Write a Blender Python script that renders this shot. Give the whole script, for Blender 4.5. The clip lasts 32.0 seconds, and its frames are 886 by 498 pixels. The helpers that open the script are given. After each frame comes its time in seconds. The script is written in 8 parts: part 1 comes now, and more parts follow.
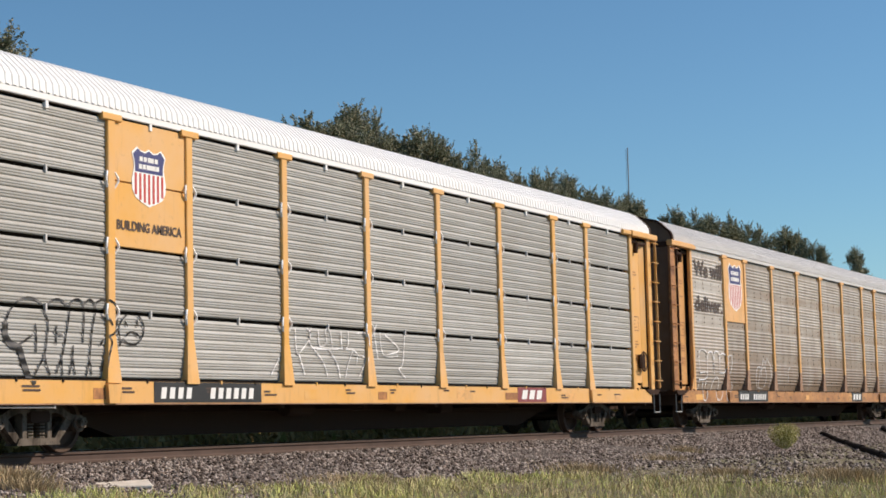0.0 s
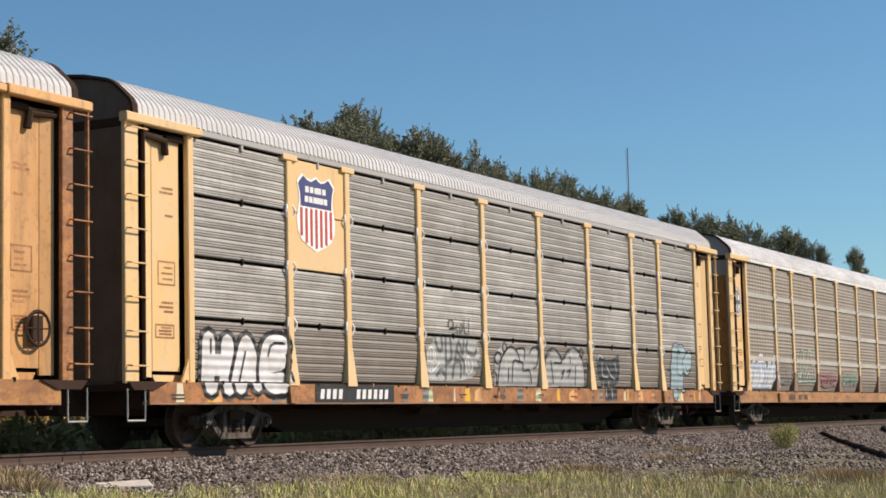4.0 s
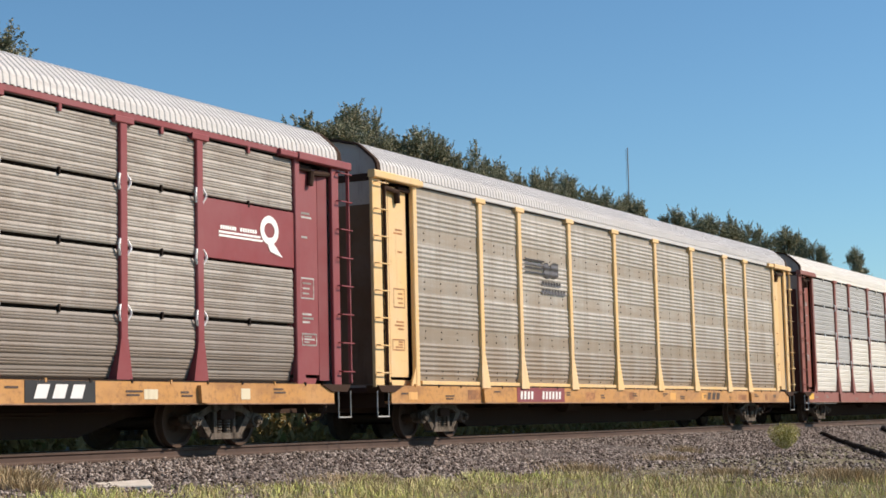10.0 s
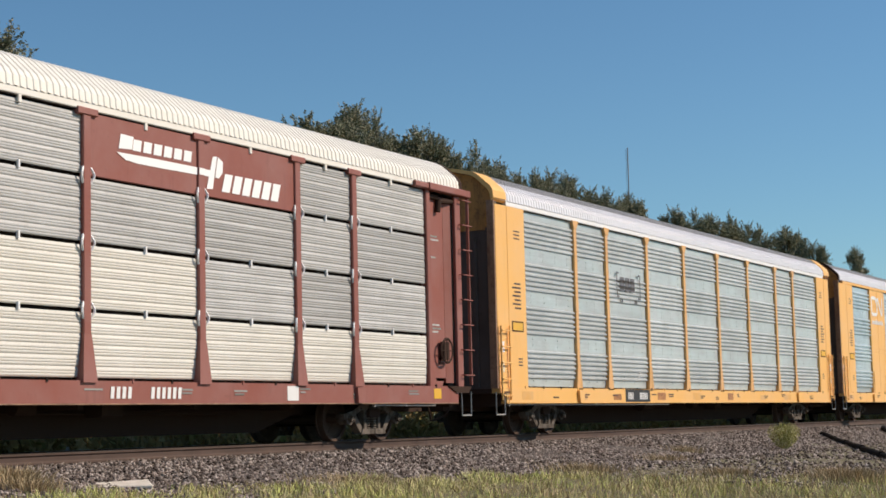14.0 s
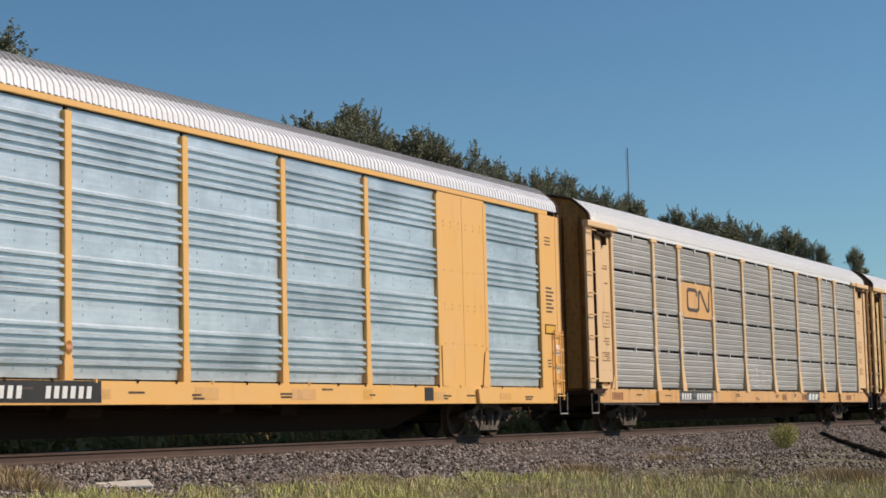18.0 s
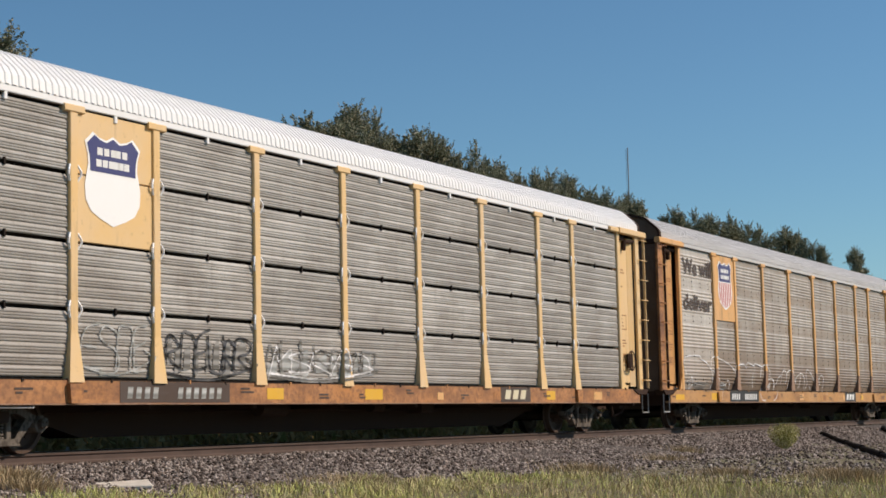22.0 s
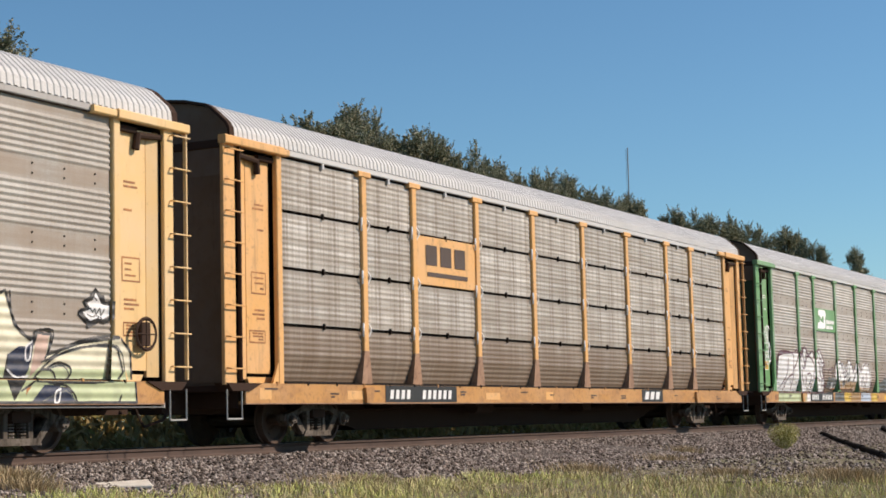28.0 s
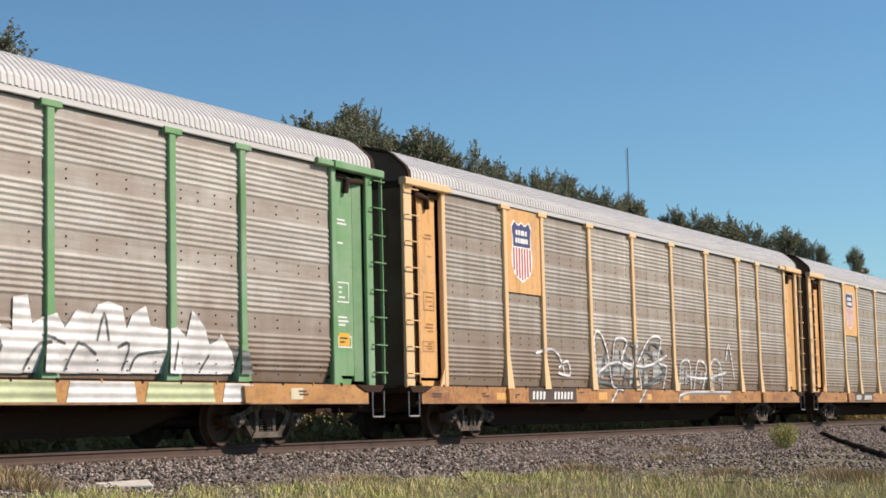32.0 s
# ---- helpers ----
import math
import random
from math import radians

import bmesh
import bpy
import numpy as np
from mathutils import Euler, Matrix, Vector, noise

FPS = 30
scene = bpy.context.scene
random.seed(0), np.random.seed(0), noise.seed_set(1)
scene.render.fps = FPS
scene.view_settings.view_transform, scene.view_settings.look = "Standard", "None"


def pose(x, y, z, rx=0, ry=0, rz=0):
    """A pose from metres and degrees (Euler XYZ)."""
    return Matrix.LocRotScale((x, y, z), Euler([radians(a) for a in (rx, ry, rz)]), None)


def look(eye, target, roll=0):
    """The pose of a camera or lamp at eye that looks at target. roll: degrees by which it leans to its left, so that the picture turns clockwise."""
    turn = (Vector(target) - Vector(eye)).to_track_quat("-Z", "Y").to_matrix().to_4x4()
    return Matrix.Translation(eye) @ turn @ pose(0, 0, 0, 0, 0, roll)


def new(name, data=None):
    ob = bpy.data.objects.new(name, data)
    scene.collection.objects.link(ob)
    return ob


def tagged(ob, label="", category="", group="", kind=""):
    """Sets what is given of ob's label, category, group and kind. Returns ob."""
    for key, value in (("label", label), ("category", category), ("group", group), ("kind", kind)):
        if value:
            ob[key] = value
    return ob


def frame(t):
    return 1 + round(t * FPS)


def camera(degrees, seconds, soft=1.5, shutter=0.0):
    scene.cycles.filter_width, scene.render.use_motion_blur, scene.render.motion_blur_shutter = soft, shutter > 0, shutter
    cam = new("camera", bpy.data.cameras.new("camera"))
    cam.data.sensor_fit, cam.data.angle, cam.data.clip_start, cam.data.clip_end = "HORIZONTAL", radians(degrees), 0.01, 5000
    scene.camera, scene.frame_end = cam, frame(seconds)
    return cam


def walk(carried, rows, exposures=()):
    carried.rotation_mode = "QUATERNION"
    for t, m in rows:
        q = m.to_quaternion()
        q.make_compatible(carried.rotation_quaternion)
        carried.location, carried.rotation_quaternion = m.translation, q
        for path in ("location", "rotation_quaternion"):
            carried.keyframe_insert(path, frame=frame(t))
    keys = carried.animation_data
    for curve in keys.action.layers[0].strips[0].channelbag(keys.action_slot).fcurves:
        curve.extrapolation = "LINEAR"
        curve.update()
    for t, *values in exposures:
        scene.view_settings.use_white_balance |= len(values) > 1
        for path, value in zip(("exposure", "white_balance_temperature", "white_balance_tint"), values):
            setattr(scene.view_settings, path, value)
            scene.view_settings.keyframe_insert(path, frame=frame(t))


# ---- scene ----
EYE = Vector((0.0, -17.658, 0.3075))
YAW, PITCH = radians(62.10), radians(5.81)
AIM = EYE + Vector((math.sin(YAW) * math.cos(PITCH), math.cos(YAW) * math.cos(PITCH), math.sin(PITCH))) * 10
cam = camera(29.17, 32.0, soft=1.7)
EXPOSURES = [(0, 0), (2, 0.05), (5, 0.03), (6, 0.14), (8, 0.18), (11, 0.17), (12, 0.0), (14, -0.10), (15, -0.15), (18, -0.30), (19, -0.30), (20, -0.18), (22, -0.20), (23, -0.08), (24, 0.02), (27, 0.0), (29, 0.10), (32, 0.10)]
walk(cam, [(0.0, look(EYE, AIM, -1.364)), (32.0, look(EYE, AIM, -1.364))], EXPOSURES)

# ---- light ----
SUN_ELEV, SUN_SIDE = 36.0, 34.0  # degrees above the horizon; degrees from the track's normal towards +x
SUN_DIR = Vector((math.sin(radians(SUN_SIDE)) * math.cos(radians(SUN_ELEV)),
                  -math.cos(radians(SUN_SIDE)) * math.cos(radians(SUN_ELEV)), math.sin(radians(SUN_ELEV))))
world = bpy.data.worlds.new("sky")
scene.world = world
world.use_nodes = True
wn = world.node_tree
sky = wn.nodes.new("ShaderNodeTexSky")
sky.sky_type, sky.sun_disc = "NISHITA", False
sky.sun_elevation, sky.sun_rotation = radians(SUN_ELEV), math.atan2(SUN_DIR.x, SUN_DIR.y)
sky.altitude, sky.air_density, sky.dust_density, sky.ozone_density = 300, 1.0, 0.2, 2.5
tint = wn.nodes.new("ShaderNodeMix")
tint.data_type, tint.blend_type = "RGBA", "MULTIPLY"
tint.inputs[0].default_value = 1.0
tint.inputs[7].default_value = (0.735, 0.985, 1.085, 1)  # clear, dry air: less red than the model's haze
wn.links.new(sky.outputs[0], tint.inputs[6])
wn.links.new(tint.outputs[2], wn.nodes["Background"].inputs[0])
wn.nodes["Background"].inputs[1].default_value = 0.098
sun = new("sun", bpy.data.lights.new("sun", "SUN"))
sun.data.energy, sun.data.angle, sun.data.color = 5.0, radians(0.53), (1.0, 0.835, 0.69)
sun.matrix_world = look(SUN_DIR * 100, (0, 0, 0))

# ---- materials ----


def material(name, rough=0.6, metal=0.0):
    m = bpy.data.materials.new(name)
    m.use_nodes = True
    b = m.node_tree.nodes["Principled BSDF"]
    b.inputs["Roughness"].default_value, b.inputs["Metallic"].default_value = rough, metal
    return m, m.node_tree, b


def node(nt, kind, **values):
    n = nt.nodes.new(kind)
    for key, value in values.items():
        n.inputs[key].default_value = value
    return n


def mix(nt, fac, a, b):
    n = nt.nodes.new("ShaderNodeMix")
    n.data_type = "RGBA"
    for sock, value in ((0, fac), (6, a), (7, b)):
        if isinstance(value, bpy.types.NodeSocket):
            nt.links.new(value, n.inputs[sock])
        elif sock:
            n.inputs[sock].default_value = (*value, 1)
        else:
            n.inputs[sock].default_value = value
    return n.outputs[2]


def ramp(nt, src, lo, hi):
    n = nt.nodes.new("ShaderNodeMapRange")
    n.inputs["From Min"].default_value, n.inputs["From Max"].default_value = lo, hi
    nt.links.new(src, n.inputs["Value"])
    return n.outputs[0]


def noise_at(nt, scale, stretch=(1, 1, 1), detail=4.0, rough=0.6, vary=0.0):
    """Noise in the thing's own space; vary shifts it from piece to piece."""
    tc = nt.nodes.new("ShaderNodeTexCoord")
    mp = nt.nodes.new("ShaderNodeMapping")
    mp.inputs["Scale"].default_value = stretch
    nt.links.new(tc.outputs["Object"], mp.inputs[0])
    if vary:
        oi = nt.nodes.new("ShaderNodeObjectInfo")
        ml = nt.nodes.new("ShaderNodeMath")
        ml.operation = "MULTIPLY"
        ml.inputs[1].default_value = vary
        nt.links.new(oi.outputs["Random"], ml.inputs[0])
        nt.links.new(ml.outputs[0], mp.inputs["Location"])
    n = node(nt, "ShaderNodeTexNoise", Scale=scale, Detail=detail, Roughness=rough)
    nt.links.new(mp.outputs[0], n.inputs["Vector"])
    return n.outputs["Fac"]


def bump(nt, b, height, strength=0.3, dist=0.01):
    n = node(nt, "ShaderNodeBump", Strength=strength, Distance=dist)
    nt.links.new(height, n.inputs["Height"])
    nt.links.new(n.outputs[0], b.inputs["Normal"])


def times(nt, a, b):
    n = nt.nodes.new("ShaderNodeMath")
    n.operation = "MULTIPLY"
    for i, v in enumerate((a, b)):
        if isinstance(v, bpy.types.NodeSocket):
            nt.links.new(v, n.inputs[i])
        else:
            n.inputs[i].default_value = v
    return n.outputs[0]


def paint(name, color, dirt=(0.12, 0.07, 0.04), amount=0.4, rough=0.55, vary=37.0, fade=0.25, lo=0.56, streak=(2.5, 2.5, 0.35), gloss=0.5):
    """Weathered paint: sun-faded patches, rust-brown runs, fine grain."""
    m, nt, b = material(name, rough)
    b.inputs["Specular IOR Level"].default_value = gloss
    pale = tuple(min(1, c * (1 - fade) + 0.6 * fade) for c in color)
    c1 = mix(nt, ramp(nt, noise_at(nt, 0.9, vary=vary), 0.35, 0.75), color, pale)
    runs = ramp(nt, noise_at(nt, 1.6, streak, 6, 0.7, vary), lo, lo + 0.22)
    spots = ramp(nt, noise_at(nt, 9.0, detail=5, rough=0.7, vary=vary), lo + 0.04, lo + 0.19)
    c2 = mix(nt, times(nt, runs, amount), c1, dirt)
    c3 = mix(nt, times(nt, spots, amount * 0.8), c2, dirt)
    nt.links.new(c3, b.inputs["Base Color"])
    bump(nt, b, noise_at(nt, 60, detail=3), 0.12, 0.004)
    return m


def galvanised(name, color, dirt, amount=0.5, metal=0.0, rough=0.5, patch=0.3, fine=0.35, mesh=0.0, plaid=0.0, shine=0.0, splash=0.0, band=0.0, tint=None):
    """Weathered zinc sheet: sheet-to-sheet shade, broad stains, runs, spangle; mesh adds rows of punched holes."""
    m, nt, b = material(name, rough, metal)
    oi = nt.nodes.new("ShaderNodeObjectInfo")
    dark = tuple(c * (1 - patch) for c in color)
    c0 = mix(nt, oi.outputs["Random"], color, dark)
    broad = ramp(nt, noise_at(nt, 0.7, (1, 1, 1.6), 6, 0.7, 51.0), 0.40, 0.64)
    runs = ramp(nt, noise_at(nt, 1.2, (5, 5, 0.4), 6, 0.75, 23.0), 0.52, 0.74)
    glint = ramp(nt, noise_at(nt, 1.4, (0.2, 1, 6), 4, 0.6, 31.0), 0.56, 0.74)
    streak = ramp(nt, noise_at(nt, 2.0, (0.25, 1, 7), 5, 0.7, 11.0), 0.42, 0.68)
    c1 = mix(nt, times(nt, broad, amount), c0, dirt)
    c2 = mix(nt, times(nt, runs, amount * 0.8), c1, dirt)
    c3 = mix(nt, times(nt, streak, fine), c2, tuple(c * 0.55 for c in dirt))
    # pale level streaks put the sheet's glints into the colour
    c3 = mix(nt, times(nt, glint, 0.35), c3, tuple(min(0.85, c * 1.45) for c in color))
    spang = ramp(nt, noise_at(nt, 45, detail=2), 0.35, 0.7)
    c4 = mix(nt, times(nt, spang, 0.18), c3, tuple(min(1, c * 1.5) for c in color))
    if plaid:  # faint columns left by the dimpled sheet's pressings
        cols = ramp(nt, noise_at(nt, 1.0, (7.5, 0.1, 0.16), 6, 0.68), 0.42, 0.62)
        rows_ = ramp(nt, noise_at(nt, 1.0, (0.2, 0.1, 9.0), 5, 0.65), 0.42, 0.6)
        c4 = mix(nt, times(nt, cols, plaid), c4, tuple(c * 0.8 for c in dirt))
        c4 = mix(nt, times(nt, rows_, plaid * 0.8), c4, tuple(c * 0.8 for c in dirt))
    if band:  # dust that clings to the flat bands between the ribs
        tc = nt.nodes.new("ShaderNodeTexCoord")
        sp = nt.nodes.new("ShaderNodeSeparateXYZ")
        nt.links.new(tc.outputs["Object"], sp.inputs[0])
        sh = nt.nodes.new("ShaderNodeMath")
        sh.operation, sh.inputs[1].default_value = "SUBTRACT", 2.04
        nt.links.new(sp.outputs["Z"], sh.inputs[0])
        pp = nt.nodes.new("ShaderNodeMath")
        pp.operation, pp.inputs[1].default_value = "PINGPONG", 0.4925
        nt.links.new(sh.outputs[0], pp.inputs[0])
        part_ = times(nt, ramp(nt, pp.outputs[0], 0.20, 0.11), ramp(nt, noise_at(nt, 1.1, (1, 1, 1.5), 4, 0.6, 71.0), 0.25, 0.6))
        c4 = mix(nt, times(nt, part_, band), c4, tint or tuple(c * q for c, q in zip(dirt, (1.15, 1.0, 0.85))))
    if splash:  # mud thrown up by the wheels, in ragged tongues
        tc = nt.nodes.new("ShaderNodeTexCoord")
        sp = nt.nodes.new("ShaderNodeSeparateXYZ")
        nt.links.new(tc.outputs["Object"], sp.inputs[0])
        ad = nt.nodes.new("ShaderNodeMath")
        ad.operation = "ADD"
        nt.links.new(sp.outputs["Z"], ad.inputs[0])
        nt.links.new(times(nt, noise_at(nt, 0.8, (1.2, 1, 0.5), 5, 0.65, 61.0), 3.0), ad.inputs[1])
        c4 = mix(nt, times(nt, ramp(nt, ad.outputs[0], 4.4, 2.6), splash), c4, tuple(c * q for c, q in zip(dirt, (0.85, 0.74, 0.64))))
    if shine:  # glints and white stains of fresh zinc painted as whitish patches, darker ones between
        shine_mask = ramp(nt, noise_at(nt, 2.2, (0.7, 1, 1.8), 7, 0.75, 17.0), 0.52, 0.66)
        c4 = mix(nt, times(nt, shine_mask, shine), c4, (0.80, 0.85, 0.88))
        low = ramp(nt, noise_at(nt, 0.9, (0.6, 1, 1.0), 4, 0.6, 43.0), 0.5, 0.68)
        c4 = mix(nt, times(nt, low, shine * 0.8), c4, tuple(c * 0.7 for c in dirt))
    if mesh:
        tc = nt.nodes.new("ShaderNodeTexCoord")
        v = node(nt, "ShaderNodeTexVoronoi", Scale=16.0, Randomness=0.0)
        nt.links.new(tc.outputs["Object"], v.inputs["Vector"])
        holes = ramp(nt, v.outputs["Distance"], 0.40, 0.26)
        c4 = mix(nt, times(nt, holes, mesh * 0.8), c4, (0.05, 0.042, 0.033))
        wv = node(nt, "ShaderNodeTexWave", Scale=1.15, Distortion=0.6)
        wv.bands_direction = "X"
        nt.links.new(tc.outputs["Object"], wv.inputs["Vector"])
        c4 = mix(nt, times(nt, ramp(nt, wv.outputs["Fac"], 0.80, 0.98), mesh), c4, tuple(c * 0.45 for c in dirt))
        wz = node(nt, "ShaderNodeTexWave", Scale=1.35, Distortion=0.4)
        wz.bands_direction = "Z"
        nt.links.new(tc.outputs["Object"], wz.inputs["Vector"])
        c4 = mix(nt, times(nt, ramp(nt, wz.outputs["Fac"], 0.6, 0.95), mesh * 0.4), c4, tuple(c * 0.45 for c in dirt))
    nt.links.new(c4, b.inputs["Base Color"])
    bump(nt, b, noise_at(nt, 30, detail=4), 0.15, 0.004)
    return m


M = {}
M["yellow"] = paint("rail yellow paint", (0.74, 0.39, 0.085), amount=0.35)
M["yellow_pale"] = paint("faded yellow paint", (0.78, 0.52, 0.22), amount=0.35)
M["yellow_rust"] = paint("rusty yellow paint", (0.50, 0.215, 0.06), (0.20, 0.085, 0.035), 0.9, fade=0.08, lo=0.42, streak=(0.5, 0.5, 1.1))
M["yellow_peach"] = paint("sun-bleached peach paint", (0.80, 0.53, 0.26), amount=0.3, fade=0.15)
M["yellow_clean"] = paint("fresh yellow paint", (0.85, 0.475, 0.13), amount=0.12, fade=0.12)
M["orange_faded"] = paint("faded orange paint", (0.74, 0.405, 0.135), amount=0.5, lo=0.52, fade=0.14)
M["door_dirty"] = paint("dirty orange paint", (0.60, 0.31, 0.10), (0.2, 0.11, 0.05), 0.6, lo=0.5, fade=0.08)
M["sill_orange"] = paint("grimy orange sill paint", (0.50, 0.235, 0.065), (0.22, 0.095, 0.04), 0.9, vary=19.0, fade=0.08, lo=0.44, streak=(0.5, 0.5, 1.1))
M["sill_yellow"] = paint("grimy yellow sill paint", (0.53, 0.265, 0.07), (0.26, 0.12, 0.05), 0.8, vary=29.0, fade=0.10, lo=0.47, streak=(0.5, 0.5, 1.1))
M["maroon"] = paint("maroon paint", (0.23, 0.035, 0.04), (0.07, 0.02, 0.015), 0.4, fade=0.08)
M["redbrown"] = paint("red-brown paint", (0.26, 0.075, 0.05), (0.10, 0.03, 0.02), 0.4, fade=0.1)
M["green"] = paint("green paint", (0.135, 0.315, 0.115), (0.10, 0.09, 0.05), 0.6, fade=0.3)
M["cream"] = paint("cream paint", (0.70, 0.62, 0.42), (0.3, 0.22, 0.1), 0.5, fade=0.3)
M["white"] = paint("white paint", (0.80, 0.80, 0.78), (0.45, 0.4, 0.33), 0.25, fade=0.2)
M["white_sign"] = paint("bright white sign paint", (0.93, 0.93, 0.91), (0.6, 0.56, 0.5), 0.12, fade=0.08)
M["blue"] = paint("dark blue paint", (0.035, 0.04, 0.16), amount=0.15, fade=0.05)
M["red"] = paint("red paint", (0.5, 0.05, 0.04), amount=0.1, fade=0.1)
M["black"] = paint("black paint", (0.015, 0.014, 0.014), (0.08, 0.06, 0.04), 0.4, fade=0.03)
M["brown_ink"] = paint("brown lettering paint", (0.07, 0.04, 0.025), amount=0.2, fade=0.05)
M["sign_yellow"] = paint("sign yellow", (0.75, 0.42, 0.02), amount=0.1, fade=0.1)
M["zinc"] = galvanised("grey zinc sheet", (0.46, 0.46, 0.44), (0.27, 0.25, 0.21), 0.45)
M["zinc_clean"] = galvanised("light grey zinc sheet", (0.50, 0.505, 0.49), (0.29, 0.285, 0.265), 0.42)
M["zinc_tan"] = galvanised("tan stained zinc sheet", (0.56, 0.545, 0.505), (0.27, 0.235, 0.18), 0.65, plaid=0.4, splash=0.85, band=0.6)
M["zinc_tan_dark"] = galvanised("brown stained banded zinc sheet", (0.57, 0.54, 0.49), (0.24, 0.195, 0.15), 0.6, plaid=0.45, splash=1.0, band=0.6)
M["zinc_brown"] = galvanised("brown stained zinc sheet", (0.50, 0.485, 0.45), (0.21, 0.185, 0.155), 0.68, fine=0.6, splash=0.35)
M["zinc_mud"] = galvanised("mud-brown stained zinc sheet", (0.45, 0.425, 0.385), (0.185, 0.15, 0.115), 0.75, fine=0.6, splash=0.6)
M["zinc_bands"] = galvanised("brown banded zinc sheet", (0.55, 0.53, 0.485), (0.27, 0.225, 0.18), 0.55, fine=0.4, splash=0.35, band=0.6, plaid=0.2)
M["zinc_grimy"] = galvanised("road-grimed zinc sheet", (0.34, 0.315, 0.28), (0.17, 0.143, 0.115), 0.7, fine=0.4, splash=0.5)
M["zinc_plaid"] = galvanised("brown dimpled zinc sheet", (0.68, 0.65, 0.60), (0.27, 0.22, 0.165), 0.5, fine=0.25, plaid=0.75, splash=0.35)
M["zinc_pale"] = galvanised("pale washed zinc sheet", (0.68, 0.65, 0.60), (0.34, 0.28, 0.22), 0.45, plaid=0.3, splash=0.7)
M["roof_zinc"] = galvanised("bright zinc roof", (0.88, 0.87, 0.88), (0.66, 0.65, 0.65), 0.25, metal=0.2, rough=0.42, patch=0.03, fine=0.12)
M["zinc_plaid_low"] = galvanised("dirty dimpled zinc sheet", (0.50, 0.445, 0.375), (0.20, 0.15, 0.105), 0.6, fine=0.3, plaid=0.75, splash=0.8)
M["zinc_strap"] = galvanised("pale zinc strap", (0.56, 0.52, 0.45), (0.33, 0.28, 0.22), 0.5)
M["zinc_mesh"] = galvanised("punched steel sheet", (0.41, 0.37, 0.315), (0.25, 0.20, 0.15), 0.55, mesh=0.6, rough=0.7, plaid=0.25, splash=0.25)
M["zinc_blue"] = galvanised("bluish zinc sheet", (0.56, 0.59, 0.59), (0.32, 0.345, 0.34), 0.55, metal=0.2, rough=0.45, patch=0.15, fine=0.3, shine=0.2, band=0.6, tint=(0.52, 0.63, 0.625))
M["zinc_new"] = galvanised("bright bluish zinc sheet", (0.70, 0.785, 0.835), (0.39, 0.46, 0.51), 0.5, metal=0.5, rough=0.34, patch=0.15, fine=0.3, shine=0.55)
# the crown's darker look at a grazing angle, painted as grey
M["roof_crown"] = galvanised("dull grey zinc crown", (0.30, 0.30, 0.30), (0.2, 0.19, 0.18), 0.4, patch=0.05, fine=0.15)
M["foot_brown"] = paint("rust-stained post foot", (0.36, 0.20, 0.11), (0.14, 0.07, 0.04), 0.7, lo=0.45, fade=0.1)
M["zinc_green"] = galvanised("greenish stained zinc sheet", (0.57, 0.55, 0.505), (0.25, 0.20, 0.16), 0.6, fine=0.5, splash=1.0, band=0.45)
M["cream_sheet"] = galvanised("cream painted sheet", (0.665, 0.65, 0.585), (0.48, 0.46, 0.39), 0.35, metal=0.0, patch=0.06, fine=0.2)
M["roof_white"] = galvanised("white roof sheet", (0.90, 0.90, 0.885), (0.78, 0.765, 0.73), 0.25, metal=0.0, rough=0.4, patch=0.02, fine=0.06)
M["roof_cream"] = galvanised("cream roof sheet", (0.86, 0.83, 0.74), (0.72, 0.68, 0.58), 0.3, metal=0.0, patch=0.03, fine=0.1)
M["roof_grey"] = galvanised("grey zinc roof", (0.60, 0.59, 0.575), (0.44, 0.43, 0.41), 0.35, metal=0.0, patch=0.05, fine=0.15)
M["roof_worn"] = galvanised("worn white roof", (0.90, 0.88, 0.85), (0.45, 0.42, 0.39), 0.55, metal=0.0, patch=0.03, fine=0.2)
# near-black: stands in for interior shade; also colours pins, rivets and clips
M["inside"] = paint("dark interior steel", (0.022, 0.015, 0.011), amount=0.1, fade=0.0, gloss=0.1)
M["under"] = paint("black underframe grime", (0.055, 0.035, 0.027), (0.07, 0.048, 0.036), 0.5, rough=0.95, fade=0.0, gloss=0.08)
# end walls, brown to maroon: bases darkened for the shade between cars, besides grime
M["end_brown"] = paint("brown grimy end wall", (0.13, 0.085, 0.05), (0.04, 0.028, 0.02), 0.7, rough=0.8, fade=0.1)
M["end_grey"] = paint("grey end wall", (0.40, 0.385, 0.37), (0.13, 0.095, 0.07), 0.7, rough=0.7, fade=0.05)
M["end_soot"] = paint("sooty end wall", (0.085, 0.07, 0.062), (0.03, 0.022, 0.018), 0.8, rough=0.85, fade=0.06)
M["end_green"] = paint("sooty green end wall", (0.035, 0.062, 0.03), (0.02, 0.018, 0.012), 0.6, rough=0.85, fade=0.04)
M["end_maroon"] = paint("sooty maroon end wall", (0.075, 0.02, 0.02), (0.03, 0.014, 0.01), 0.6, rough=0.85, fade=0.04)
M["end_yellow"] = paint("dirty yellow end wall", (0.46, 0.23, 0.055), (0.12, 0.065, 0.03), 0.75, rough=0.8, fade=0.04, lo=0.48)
M["truck"] = paint("dusty truck steel", (0.15, 0.125, 0.10), (0.025, 0.019, 0.015), 0.95, lo=0.46, rough=0.9, fade=0.06, gloss=0.1)
M["wheel"] = paint("rusty wheel steel", (0.095, 0.062, 0.045), (0.03, 0.02, 0.015), 0.5, rough=0.8, fade=0.02, gloss=0.15)
mt, nt_, b_ = material("worn wheel tread", 0.3, 1.0)
b_.inputs["Base Color"].default_value = (0.45, 0.43, 0.40, 1)
M["tread"] = mt

# ---- mesh tools ----


